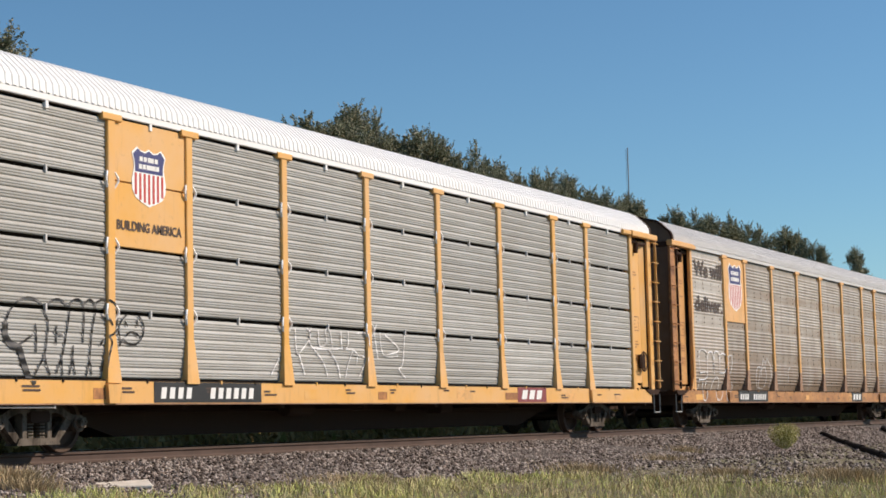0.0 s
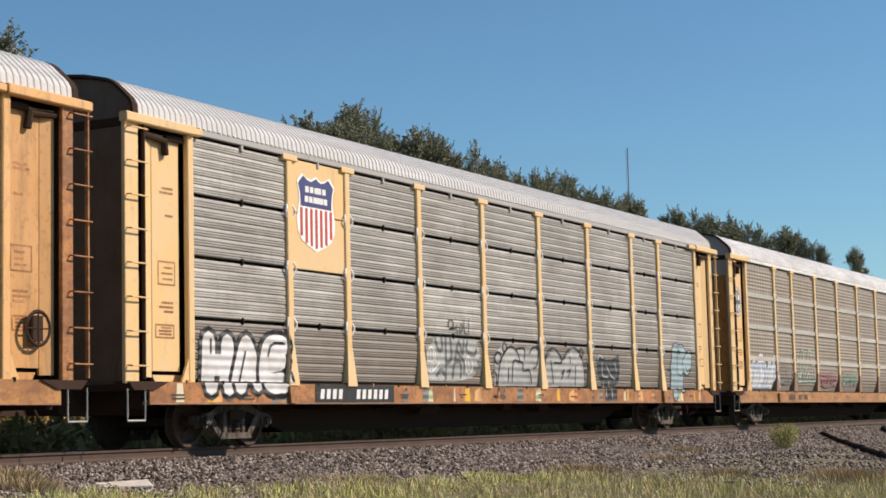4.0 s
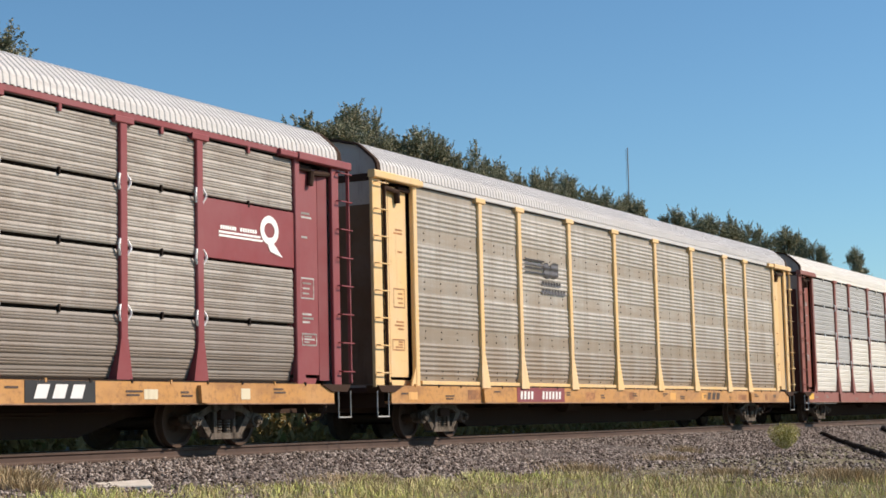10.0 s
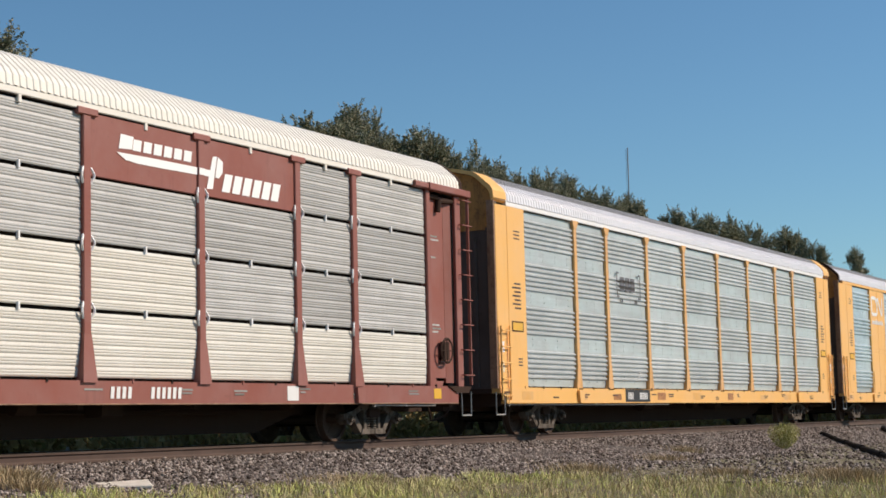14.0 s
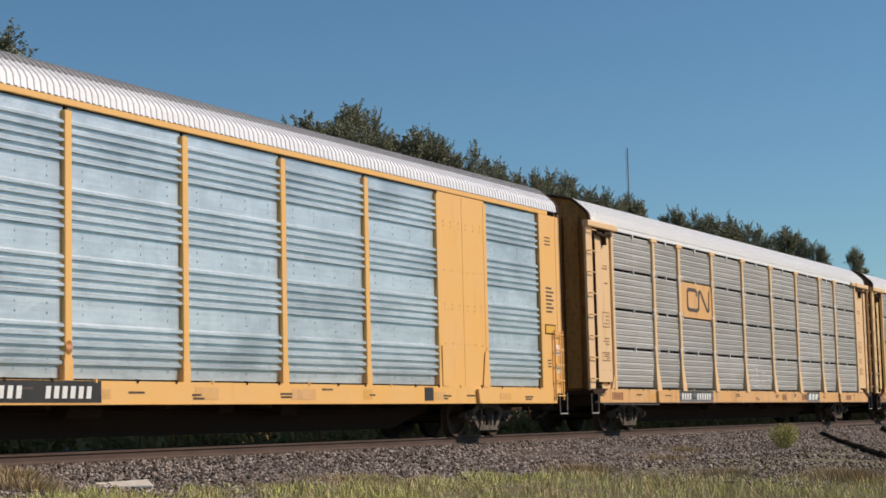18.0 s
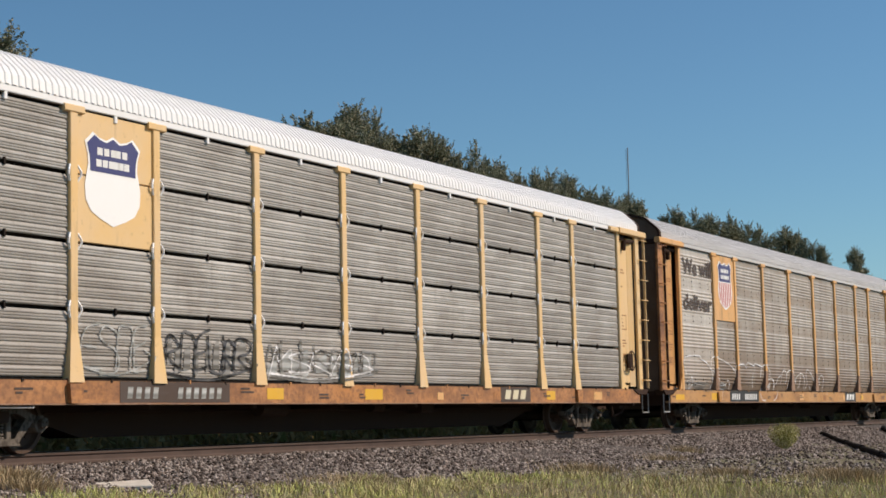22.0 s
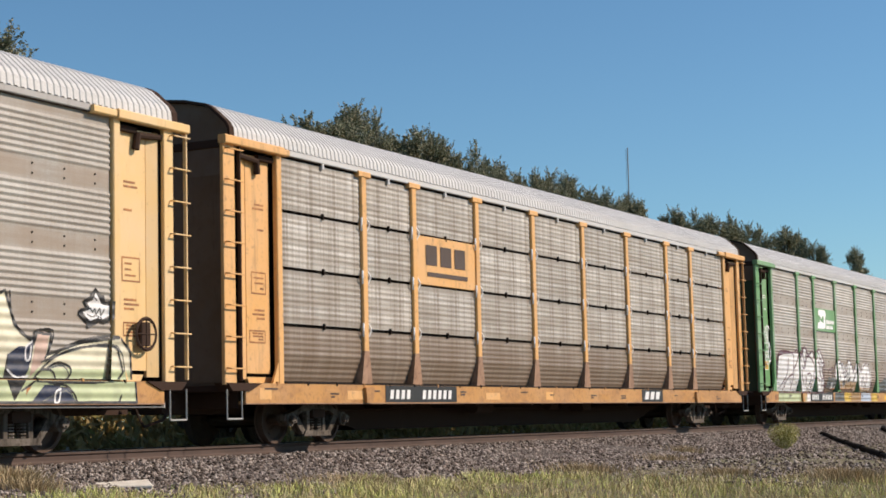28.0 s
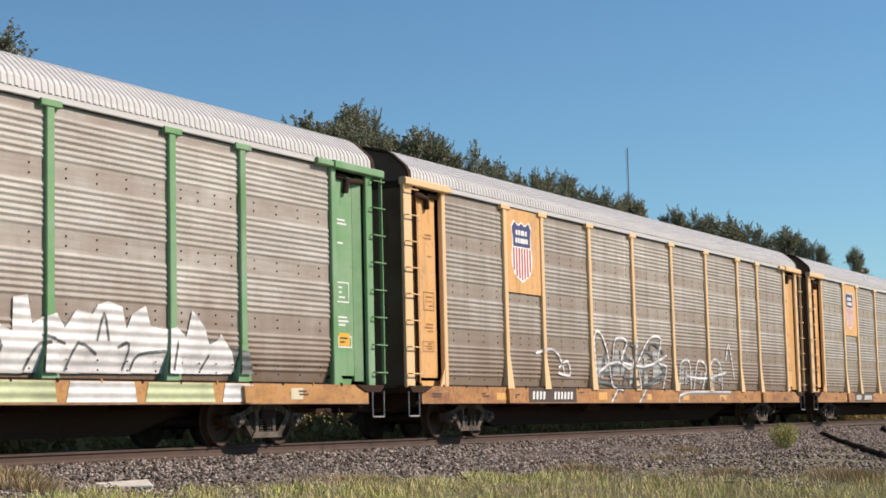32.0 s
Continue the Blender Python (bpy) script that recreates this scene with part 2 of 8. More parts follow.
class Shape:
    """Collects plain solids into one mesh."""

    def __init__(self):
        self.v, self.f = [], []

    def add(self, verts, faces):
        n = len(self.v)
        self.v += [tuple(p) for p in verts]
        self.f += [tuple(n + i for i in f) for f in faces]
        return self

    def prism(self, outline, axis, a, b):
        """An outline of (u, v) pairs, swept along an axis from a to b, with caps."""
        def at(u, v, w):
            return (w, u, v) if axis == "x" else (u, w, v) if axis == "y" else (u, v, w)
        n = len(outline)
        vs = [at(u, v, a) for u, v in outline] + [at(u, v, b) for u, v in outline]
        fs = [(i, (i + 1) % n, n + (i + 1) % n, n + i) for i in range(n)]
        return self.add(vs, fs + [tuple(range(n))[::-1], tuple(range(n, 2 * n))])

    def box(self, x0, x1, y0, y1, z0, z1, c=0.0):
        """A box; c chamfers the edges along its longest side."""
        if c <= 0:
            return self.prism([(y0, z0), (y1, z0), (y1, z1), (y0, z1)], "x", x0, x1)
        d = {"x": x1 - x0, "y": y1 - y0, "z": z1 - z0}
        axis = max(d, key=d.get)
        (p0, p1), (q0, q1), (a, b) = {"x": ((y0, y1), (z0, z1), (x0, x1)), "y": ((x0, x1), (z0, z1), (y0, y1)),
                                      "z": ((x0, x1), (y0, y1), (z0, z1))}[axis]
        return self.prism([(p0 + c, q0), (p1 - c, q0), (p1, q0 + c), (p1, q1 - c), (p1 - c, q1), (p0 + c, q1), (p0, q1 - c), (p0, q0 + c)], axis, a, b)

    def tube(self, a, b, r, n=6):
        a, b = Vector(a), Vector(b)
        q = (b - a).to_track_quat("Z", "Y")
        ring = [q @ Vector((r * math.cos(2 * math.pi * i / n), r * math.sin(2 * math.pi * i / n), 0)) for i in range(n)]
        vs = [a + p for p in ring] + [b + p for p in ring]
        fs = [(i, (i + 1) % n, n + (i + 1) % n, n + i) for i in range(n)]
        return self.add(vs, fs + [tuple(range(n))[::-1], tuple(range(n, 2 * n))])

    def lathe(self, outline, n=24, axis="y"):
        """Outline of (radius, along) pairs turned round an axis."""
        vs, m = [], len(outline)
        for i in range(n):
            c, s = math.cos(2 * math.pi * i / n), math.sin(2 * math.pi * i / n)
            vs += [(r * c, w, r * s) if axis == "y" else (r * c, r * s, w) for r, w in outline]
        fs = [(i * m + j, i * m + j + 1, (i + 1) % n * m + j + 1, (i + 1) % n * m + j) for i in range(n) for j in range(m - 1)]
        return self.add(vs, fs)

    def mesh(self, name, smooth=False):
        me = bpy.data.meshes.new(name)
        me.from_pydata(self.v, [], self.f)
        bm = bmesh.new()
        bm.from_mesh(me)
        bmesh.ops.recalc_face_normals(bm, faces=bm.faces)
        bm.to_mesh(me)
        bm.free()
        if smooth:
            me.polygons.foreach_set("use_smooth", [True] * len(me.polygons))
        return me


def part(name, data, mat, parent=None, label="", at=None):
    """Links a mesh as one object under a thing or a part; the material sits on the object, so meshes can be shared."""
    if isinstance(data, Shape):
        data = data.mesh(name)
    ob = new(name, data)
    if not data.materials:
        data.materials.append(None)
    ob.material_slots[0].link = "OBJECT"
    ob.material_slots[0].material = M[mat] if isinstance(mat, str) else mat
    ob.parent = parent
    if at is not None:
        ob.location = at
    return tagged(ob, label)


def empty(name, label, category, group="", at=(0, 0, 0)):
    ob = new(name)
    ob.empty_display_size = 0.3
    ob.location = at
    return tagged(ob, label, category, group)


# ---- ground, track ----
PROFILE = [(-2500, -1.6), (-40, -1.35), (-18, -1.3), (-12, -0.95), (-9.5, -0.78), (-7, -0.66), (-5, -0.58), (-4, -0.5), (-3, -0.38), (-2.3, -0.28), (-1.7, -0.215), (-1.2, -0.19),
           (1.2, -0.19), (2.0, -0.28), (3.6, -0.75), (6, -0.9), (14, -0.8), (40, -0.6), (2500, 0.0)]


def ground_z(y):
    for (y0, z0), (y1, z1) in zip(PROFILE, PROFILE[1:]):
        if y <= y1:
            return z0 + (z1 - z0) * (y - y0) / (y1 - y0)
    return 0.0


def make_ground():
    m, nt, b = material("dry soil and gravel", 0.95)
    geo = nt.nodes.new("ShaderNodeNewGeometry")
    sep = nt.nodes.new("ShaderNodeSeparateXYZ")
    nt.links.new(geo.outputs["Position"], sep.inputs[0])
    def n(scale, detail=6.0):
        x = node(nt, "ShaderNodeTexNoise", Scale=scale, Detail=detail, Roughness=0.65)
        nt.links.new(geo.outputs["Position"], x.inputs["Vector"])
        return x.outputs["Fac"]
    vor = node(nt, "ShaderNodeTexVoronoi", Scale=20.0)
    nt.links.new(geo.outputs["Position"], vor.inputs["Vector"])
    stone = mix(nt, ramp(nt, vor.outputs["Color"], 0.1, 0.9), (0.05, 0.04, 0.034), (0.14, 0.115, 0.10))
    soil = mix(nt, ramp(nt, n(0.8), 0.35, 0.7), (0.20, 0.16, 0.09), (0.11, 0.11, 0.045))
    # ballast near the rails, soil and thin grass farther off
    wob = nt.nodes.new("ShaderNodeMath")
    wob.operation = "ADD"
    nt.links.new(sep.outputs["Y"], wob.inputs[0])
    nt.links.new(times(nt, n(0.7), 2.0), wob.inputs[1])
    a = ramp(nt, wob.outputs[0], -3.4, -2.6)
    c = ramp(nt, wob.outputs[0], 4.6, 4.0)
    nt.links.new(mix(nt, times(nt, a, c), soil, stone), b.inputs["Base Color"])
    bump(nt, b, vor.outputs["Distance"], 0.8, 0.03)
    xs = [-2500, -600, -200, -60] + [-20 + 2 * i for i in range(75)] + [160, 250, 500, 1000, 2500]
    ys = []
    for (y0, _), (y1, _) in zip(PROFILE, PROFILE[1:]):
        k = max(1, min(6, int((y1 - y0) / 0.5))) if y1 - y0 < 50 else 1
        ys += [y0 + (y1 - y0) * i / k for i in range(k)]
    ys.append(PROFILE[-1][0])
    vs, fs = [], []
    for x in xs:
        for y in ys:
            rough = 0.05 * noise.noise((x * 0.35, y * 0.5, 3.0)) if (2.2 < abs(y) < 30 and -30 < x < 150) else 0
            vs.append((x, y, ground_z(y) + rough))
    ny = len(ys)
    for i in range(len(xs) - 1):
        for j in range(ny - 1):
            fs.append((i * ny + j, (i + 1) * ny + j, (i + 1) * ny + j + 1, i * ny + j + 1))
    me = bpy.data.meshes.new("ground")
    me.from_pydata(vs, [], fs)
    me.polygons.foreach_set("use_smooth", [True] * len(me.polygons))
    me.materials.append(m)
    tagged(new("ground", me), "gravel and dry grassy soil beside the railway", "ground", kind="structure")


make_ground()

m_, nt_, b_ = material("rusty rail steel", 0.75, 0.2)
nt_.links.new(mix(nt_, ramp(nt_, noise_at(nt_, 3.0, (0.6, 1, 2)), 0.35, 0.7), (0.095, 0.06, 0.046), (0.06, 0.036, 0.027)), b_.inputs["Base Color"])
bump(nt_, b_, noise_at(nt_, 40), 0.2, 0.004)
M["rail"] = m_
m_, nt_, b_ = material("polished rail head", 0.28, 1.0)
b_.inputs["Base Color"].default_value = (0.42, 0.39, 0.36, 1)
M["railhead"] = m_
m_, nt_, b_ = material("weathered timber tie", 0.9)
nt_.links.new(mix(nt_, noise_at(nt_, 4.0, (8, 1, 1)), (0.06, 0.045, 0.035), (0.13, 0.105, 0.085)), b_.inputs["Base Color"])
M["tie"] = m_
RAIL = [(-0.075, -0.172), (0.075, -0.172), (0.075, -0.16), (0.02, -0.142), (0.01, -0.12), (0.01, -0.055), (0.036, -0.035), (0.036, -0.006), (-0.036, -0.006), (-0.036, -0.035), (-0.01, -0.055), (-0.01, -0.12), (-0.02, -0.142), (-0.075, -0.16)]
for side in (-1, 1):
    s = Shape().prism([(side * 0.7535 + u, v) for u, v in RAIL], "x", -260, 900)
    rail = tagged(part("rail", s, "rail"), "rusty brown steel rail with a worn head", "rail", "rails of the track", "structure")
    part("rail_head", Shape().prism([(side * 0.7535 + u, v) for u, v in ((-0.036, -0.006), (0.036, -0.006), (0.030, 0.0), (-0.030, 0.0))], "x", -260, 900), "railhead", rail, "shiny worn running surface")
s = Shape()
for i in range(1000):
    s.box(-60 + i * 0.53, -60 + i * 0.53 + 0.22, -1.28, 1.28, -0.33, -0.183 + 0.006 * ((i * 7) % 3))
tagged(part("ties", s, "tie"), "dark timber ties sunk in the ballast", "ties", kind="stuff")

# ---- car pieces, built once and shared ----
EDGES = [-11.8, -8.97, -7.03, -4.28, -1.46, 1.38, 4.2, 7.05, 8.98, 11.8]
CREST, VALLEY = -1.50, -1.468
SILL_Y, POST_Y, DOOR_Y, END_Y = -1.545, -1.537, -1.40, -1.555
Z_SILL0, Z_SILL1, Z_TOP = 0.70, 1.03, 4.985
SEAMS = [1.075, 2.05, 3.035, 4.03, Z_TOP]


def sheet(w, z0, z1, ribs, bands=(), tuck=0.0, depth=0.022, soft=True):
    """A ribbed sheet of width w between two heights: ribs lists the crests' heights; it is 2 cm thick, its foot tucked inwards."""
    prof = [(VALLEY, z0)]
    pitch = min([b[0] - a[0] for a, b in zip(ribs, ribs[1:])] or [0.1])
    for z, half in ribs:
        if z - half * 1.9 <= prof[-1][1] + 0.002 or z + half * 1.9 >= z1:
            continue
        if soft:  # rolled waves
            for i in range(7):
                q = z + pitch * (i / 6 - 0.5)
                if prof[-1][1] + 0.001 < q < z1 - 0.001:
                    prof.append((VALLEY - depth * (0.5 + 0.5 * math.cos(2 * math.pi * (i / 6 - 0.5))), q))
            continue
        prof += [(VALLEY, z - half * 1.25), (VALLEY - depth, z - half * 1.05), (VALLEY - depth, z + half * 0.5), (VALLEY, z + half * 1.8)]
    prof.append((VALLEY, z1))
    prof = [(y + (tuck * max(0.0, 1 - (z - z0) / 0.45) if tuck else 0), z) for y, z in prof]
    s = Shape()
    n = len(prof)
    vs = [(x, y, z) for x in (-w / 2, w / 2) for y, z in prof]
    fs = [(i, i + 1, n + i + 1, n + i) for i in range(n - 1)]
    s.add(vs, fs)
    for x in (-w / 2, w / 2):  # turned edges
        s.add([(x, prof[0][0], z0), (x, prof[0][0] + 0.03, z0), (x, VALLEY + 0.03, z1), (x, VALLEY, z1)], [(0, 1, 2, 3)])
    s.add([(-w / 2, VALLEY, z1), (w / 2, VALLEY, z1), (w / 2, VALLEY + 0.03, z1), (-w / 2, VALLEY + 0.03, z1)], [(0, 1, 2, 3)])
    return s


MESHES = {}


def shared(key, make):
    if key not in MESHES:
        made = make()
        MESHES[key] = made.mesh(key) if isinstance(made, Shape) else made
    return MESHES[key]


def small_ribs(z0, z1, step=0.098):
    k = int((z1 - z0 - 0.06) / step)
    off = (z1 - z0 - k * step) / 2
    return [(z0 + off + (i + 0.5) * step, 0.017) for i in range(k)]


def band_ribs(z0, z1, groups, count, half):
    """Groups of ribs with plain bands between."""
    out, g = [], (z1 - z0) / groups
    for i in range(groups):
        for j in range(count):
            out.append((z0 + g * (i + 0.16 + 0.68 * (j + 0.5) / count), half))
    return out


def fine_sheet(w, z0, z1, tuck=0.0, depth=0.02, step=0.155):
    """A rolled sheet of fine crests in threes, with a deeper groove between the threes."""
    k = max(1, round((z1 - z0 - 0.03) / step))
    p = (z1 - z0) / k
    prof = []
    for i in range(k):
        for q, d in ((0.0, 0.0), (0.09, 0.75), (0.15, 1.0), (0.25, 1.0), (0.31, 0.45), (0.38, 1.0), (0.50, 1.0), (0.57, 0.45), (0.64, 1.0), (0.74, 1.0), (0.84, 0.6)):
            z = z0 + p * (i + q)
            prof.append((VALLEY - depth * d + (tuck * max(0.0, 1 - (z - z0) / 0.45) if tuck else 0), z))
    prof.append((VALLEY, z1))
    n = len(prof)
    s = Shape().add([(x, y, z) for x in (-w / 2, w / 2) for y, z in prof], [(i, i + 1, n + i + 1, n + i) for i in range(n - 1)])
    for x in (-w / 2, w / 2):  # turned edges
        s.add([(x, prof[0][0], z0), (x, prof[0][0] + 0.03, z0), (x, VALLEY + 0.03, z1), (x, VALLEY, z1)], [(0, 1, 2, 3)])
    return s.add([(-w / 2, VALLEY, z1), (w / 2, VALLEY, z1), (w / 2, VALLEY + 0.03, z1), (-w / 2, VALLEY + 0.03, z1)], [(0, 1, 2, 3)])


def post_shape(kind):
    s = Shape()
    w = 0.085 if kind != "slim" else 0.08
    y1 = VALLEY + 0.03
    if kind in ("flare", "broad"):  # a gusset foot that leans out
        f = w * (2.4 if kind == "broad" else 1.9)
        s.box(-w, w, POST_Y, y1, 1.70, 4.93, 0.012)
        s.add([(-w, POST_Y, 1.70), (w, POST_Y, 1.70), (f, POST_Y - 0.05, 1.0), (-f, POST_Y - 0.05, 1.0),
               (-w, y1, 1.70), (w, y1, 1.70), (f, y1, 1.0), (-f, y1, 1.0)],
              [(0, 1, 2, 3), (4, 7, 6, 5), (0, 3, 7, 4), (1, 5, 6, 2), (3, 2, 6, 7)])
    elif kind == "tuck":  # a foot that slopes back under the side
        s.box(-w, w, POST_Y, y1, 1.66, 4.93, 0.012)
    else:
        s.box(-w, w, POST_Y, y1, 1.0, 4.93, 0.012)
    if kind == "cap":  # tapered cap and a spread foot
        s.prism([(-w, 4.84), (w, 4.84), (w * 2.1, 5.02), (-w * 2.1, 5.02)], "y", POST_Y - 0.012, y1)
        s.prism([(-w * 2.0, 1.0), (w * 2.0, 1.0), (w, 1.62), (-w, 1.62)], "y", POST_Y - 0.008, y1)
    elif kind == "slim":
        s.box(-w * 1.25, w * 1.25, POST_Y - 0.006, y1, 1.0, 1.35, 0.01)
    else:
        s.box(-w * 2.6, w * 2.6, POST_Y - 0.02, y1, 4.92, 5.03, 0.015)
    return s


def foot_shape():
    """The foot of a tucked post: it spreads and slopes back under the side."""
    s, w, y1 = Shape(), 0.085, VALLEY + 0.03
    s.add([(-w, POST_Y, 1.66), (w, POST_Y, 1.66), (w * 2.3, VALLEY - 0.06, 1.02), (-w * 2.3, VALLEY - 0.06, 1.02),
           (-w, y1 + 0.1, 1.66), (w, y1 + 0.1, 1.66), (w * 2.3, y1 + 0.1, 1.02), (-w * 2.3, y1 + 0.1, 1.02)],
          [(0, 1, 2, 3), (4, 7, 6, 5), (0, 3, 7, 4), (1, 5, 6, 2), (3, 2, 6, 7)])
    return s


def clip_shape():
    """A bent galvanised clip at a seam."""
    return Shape().tube((0.0, 0.02, -0.12), (0.05, -0.008, -0.03), 0.02, 5).tube((0.05, -0.008, -0.03), (0.05, -0.008, 0.03), 0.02, 5).tube((0.05, -0.008, 0.03), (0.0, 0.02, 0.12), 0.02, 5)


ROOF = [(-1.535, 5.10), (-1.52, 5.26), (-1.46, 5.36), (-1.16, 5.63), (-1.03, 5.70), (-0.6, 5.80), (-0.2, 5.845)]
ROOF = ROOF + [(-y, z) for y, z in ROOF[::-1]]


def roof_shape(step=0.14, half=13.28, d=0.012, prof=None, lift=0.0):
    """Arched roof of cross-ribbed sheet."""
    line = [(y, z + lift) for y, z in (prof or ROOF)]
    vs, fs, n = [], [], len(line)
    k = int(2 * half / step)
    xs = []
    for i in range(k):
        x = -half + i * step
        xs += [(x, 0), (x + step * 0.38, 0), (x + step * 0.5, 1), (x + step * 0.88, 1)]
    xs.append((half, 0))
    for x, up in xs:
        vs += [(x, y + (d * up * y / 1.6), z + d * up) for y, z in line]
    for i in range(len(xs) - 1):
        fs += [(i * n + j, i * n + j + 1, (i + 1) * n + j + 1, (i + 1) * n + j) for j in range(n - 1)]
    return Shape().add(vs, fs)


def end_wall_shape(kind):
    """The end of the body, with its rolled-in doors; it fills the arch."""
    s = Shape()
    low = [(-1.40, 1.0), (1.40, 1.0)]
    arch = [(y * 0.975, z - 0.035) for y, z in ROOF]
    s.prism(low + arch[::-1], "x", 13.14, 13.22)
    if kind == "ribbed":
        for y in (-1.0, -0.35, 0.35, 1.0):
            s.box(13.21, 13.26, y - 0.04, y + 0.04, 1.05, 4.3, 0.01)
    return s


def arch_rim():
    s = Shape()
    for (y0, z0), (y1, z1) in zip(ROOF, ROOF[1:]):
        a, b = 1.012, 0.983
        s.add([(x, y * k, (z - 4.4) * k + 4.4) for x in (13.2, 13.33) for y, z, k in ((y0, z0, b), (y1, z1, b), (y1, z1, a), (y0, z0, a))],
              [(0, 1, 2, 3), (4, 7, 6, 5), (0, 4, 5, 1), (2, 6, 7, 3), (1, 5, 6, 2), (0, 3, 7, 4)])
    return s


def rung_shape(w):
    """A round rung with its ends bent back to the plate."""
    return Shape().tube((-w, 0, 0), (w, 0, 0), 0.014, 5).tube((-w, 0, 0), (-w, 0.09, 0.01), 0.013, 5).tube((w, 0, 0), (w, 0.09, 0.01), 0.013, 5)


def ladder_part(parent, mat, sx, z0, z1):
    """Ladder by the end corner: one thin stile, and rungs that run from it to the corner plate."""
    x0, x1 = (13.14, 13.53) if sx > 0 else (-13.50, -13.06)
    xs_ = x1 - 0.02 if sx > 0 else x1 - 0.04
    # the -x stile is near-black: it paints the shaded gap beside the plate
    lad = part("ladder", Shape().box(xs_ - 0.018, xs_ + 0.018, END_Y - 0.035, END_Y + 0.03, z0, z1, 0.006), mat if sx > 0 else "under", parent)
    me = shared("rung", lambda: rung_shape(0.2))
    k = int((z1 - z0) / 0.46)
    for i in range(k):
        part("rung", me, mat, lad, at=((x0 + x1) / 2, END_Y - 0.08, z0 + 0.2 + i * (z1 - z0 - 0.3) / (k - 1)))
    return lad


# wheels and trucks
WHEEL_R = 0.42


def wheel_shape():
    s = Shape()
    for sg in (-1, 1):
        prof = [(0.06, 0.70), (0.14, 0.70), (0.17, 0.735), (0.33, 0.755), (0.355, 0.80), (0.355, 0.835), (WHEEL_R, 0.835), (WHEEL_R + 0.004, 0.715), (WHEEL_R + 0.028, 0.70),
                (WHEEL_R + 0.022, 0.675), (0.36, 0.672), (0.33, 0.69), (0.17, 0.66), (0.13, 0.62), (0.08, 0.60)]
        s.lathe([(r, sg * w) for r, w in prof], 28)
    s.tube((0, -0.95, 0), (0, 0.95, 0), 0.08, 10)
    for sg in (-1, 1):  # cast marks on the plate
        for a in (0.6, 2.7, 4.8):
            c, q = math.cos(a) * 0.24, math.sin(a) * 0.24
            s.box(c - 0.03, c + 0.03, sg * 0.748 - 0.012, sg * 0.748 + 0.012, q - 0.02, q + 0.02)
    return s


def sideframe_shape(sg):
    """Cast side frame with its arched top, sloping legs, journal boxes and spring seat."""
    y0, y1 = (sg * 0.97, sg * 1.15) if sg > 0 else (sg * 1.15, sg * 0.97)
    s = Shape()
    top = [(-1.05, 0.50), (-0.72, 0.56), (-0.45, 0.68), (0.45, 0.68), (0.72, 0.56), (1.05, 0.50), (1.05, 0.40), (0.74, 0.44), (0.42, 0.57), (-0.42, 0.57), (-0.74, 0.44), (-1.05, 0.40)]
    s.prism(top, "y", y0, y1)
    for sx in (-1, 1):
        s.prism([(sx * 0.76, 0.47), (sx * 0.60, 0.50), (sx * 0.29, 0.12), (sx * 0.42, 0.12)], "y", y0 + 0.01, y1 - 0.01)
        s.box(sx * 0.26 - 0.05, sx * 0.26 + 0.05, y0 + 0.01, y1 - 0.01, 0.2, 0.6, 0.01)
        s.prism([(sx * 0.875 + 0.13 * math.cos(a), 0.42 + 0.13 * math.sin(a)) for a in [i * math.pi / 4 + 0.39 for i in range(8)]], "y", y0 - 0.02 if sg < 0 else y0, y1 if sg < 0 else y1 + 0.02)
        s.prism([(sx * 0.875 + 0.075 * math.cos(a), 0.42 + 0.075 * math.sin(a)) for a in [i * math.pi / 5 for i in range(10)]], "y", *sorted((sg * 1.15, sg * 1.25)))
        for i in range(3):
            c, q = sx * 0.875 + 0.045 * math.cos(i * 2.1 + 0.5), 0.42 + 0.045 * math.sin(i * 2.1 + 0.5)
            s.box(c - 0.014, c + 0.014, *sorted((sg * 1.25, sg * 1.275)), q - 0.014, q + 0.014)
    s.prism([(-0.46, 0.12), (0.46, 0.12), (0.40, 0.22), (-0.40, 0.22)], "y", y0 - 0.02, y1 + 0.02)
    return s


def spring_shape():
    s = Shape()
    for i in range(5):
        s.prism([(0.075 * math.cos(a), 0.075 * math.sin(a)) for a in [j * math.pi / 4 for j in range(8)]], "z", 0.225 + i * 0.045, 0.25 + i * 0.045)
    return s


WHEELS = []


def truck(parent, cx, car_index):
    bol = shared("bolster", lambda: Shape().box(-0.2, 0.2, -1.20, 1.20, 0.44, 0.60, 0.03).box(-0.45, 0.45, -0.2, 0.2, 0.55, 0.74, 0.03)
                 .box(-0.55, -0.45, -0.75, 0.75, 0.3, 0.42, 0.02).box(0.45, 0.55, -0.75, 0.75, 0.3, 0.42, 0.02))
    t = part("truck", bol, "under", parent, "four-wheel cast steel truck", at=(cx, 0, 0))
    for sg, nm in ((-1, "near"), (1, "far")):
        part("side_frame", shared("side_frame_" + nm, lambda: sideframe_shape(sg)), "truck", t)
        for dx in (-0.12, 0.12):
            part("spring", shared("spring", spring_shape), "truck", t, at=(dx, sg * 1.07, 0))
    for dx in (-0.875, 0.875):
        w = part("wheelset", shared("wheelset", wheel_shape), "wheel", t, "rust-brown steel wheels on an axle", at=(dx, 0, WHEEL_R))
        WHEELS.append((w, dx, car_index))


# ---- painted marks: bands cut by height, laid on panels, posts or sill ----
TUCKED = {}
LAY = [0.0]
GAPS = [False]
ROWED = set()


def foot_half(z):
    """Half the breadth of a post at a height: it spreads towards its foot."""
    return 0.085 + 0.10 * max(0.0, min(1.0, (1.69 - z) / 0.68))


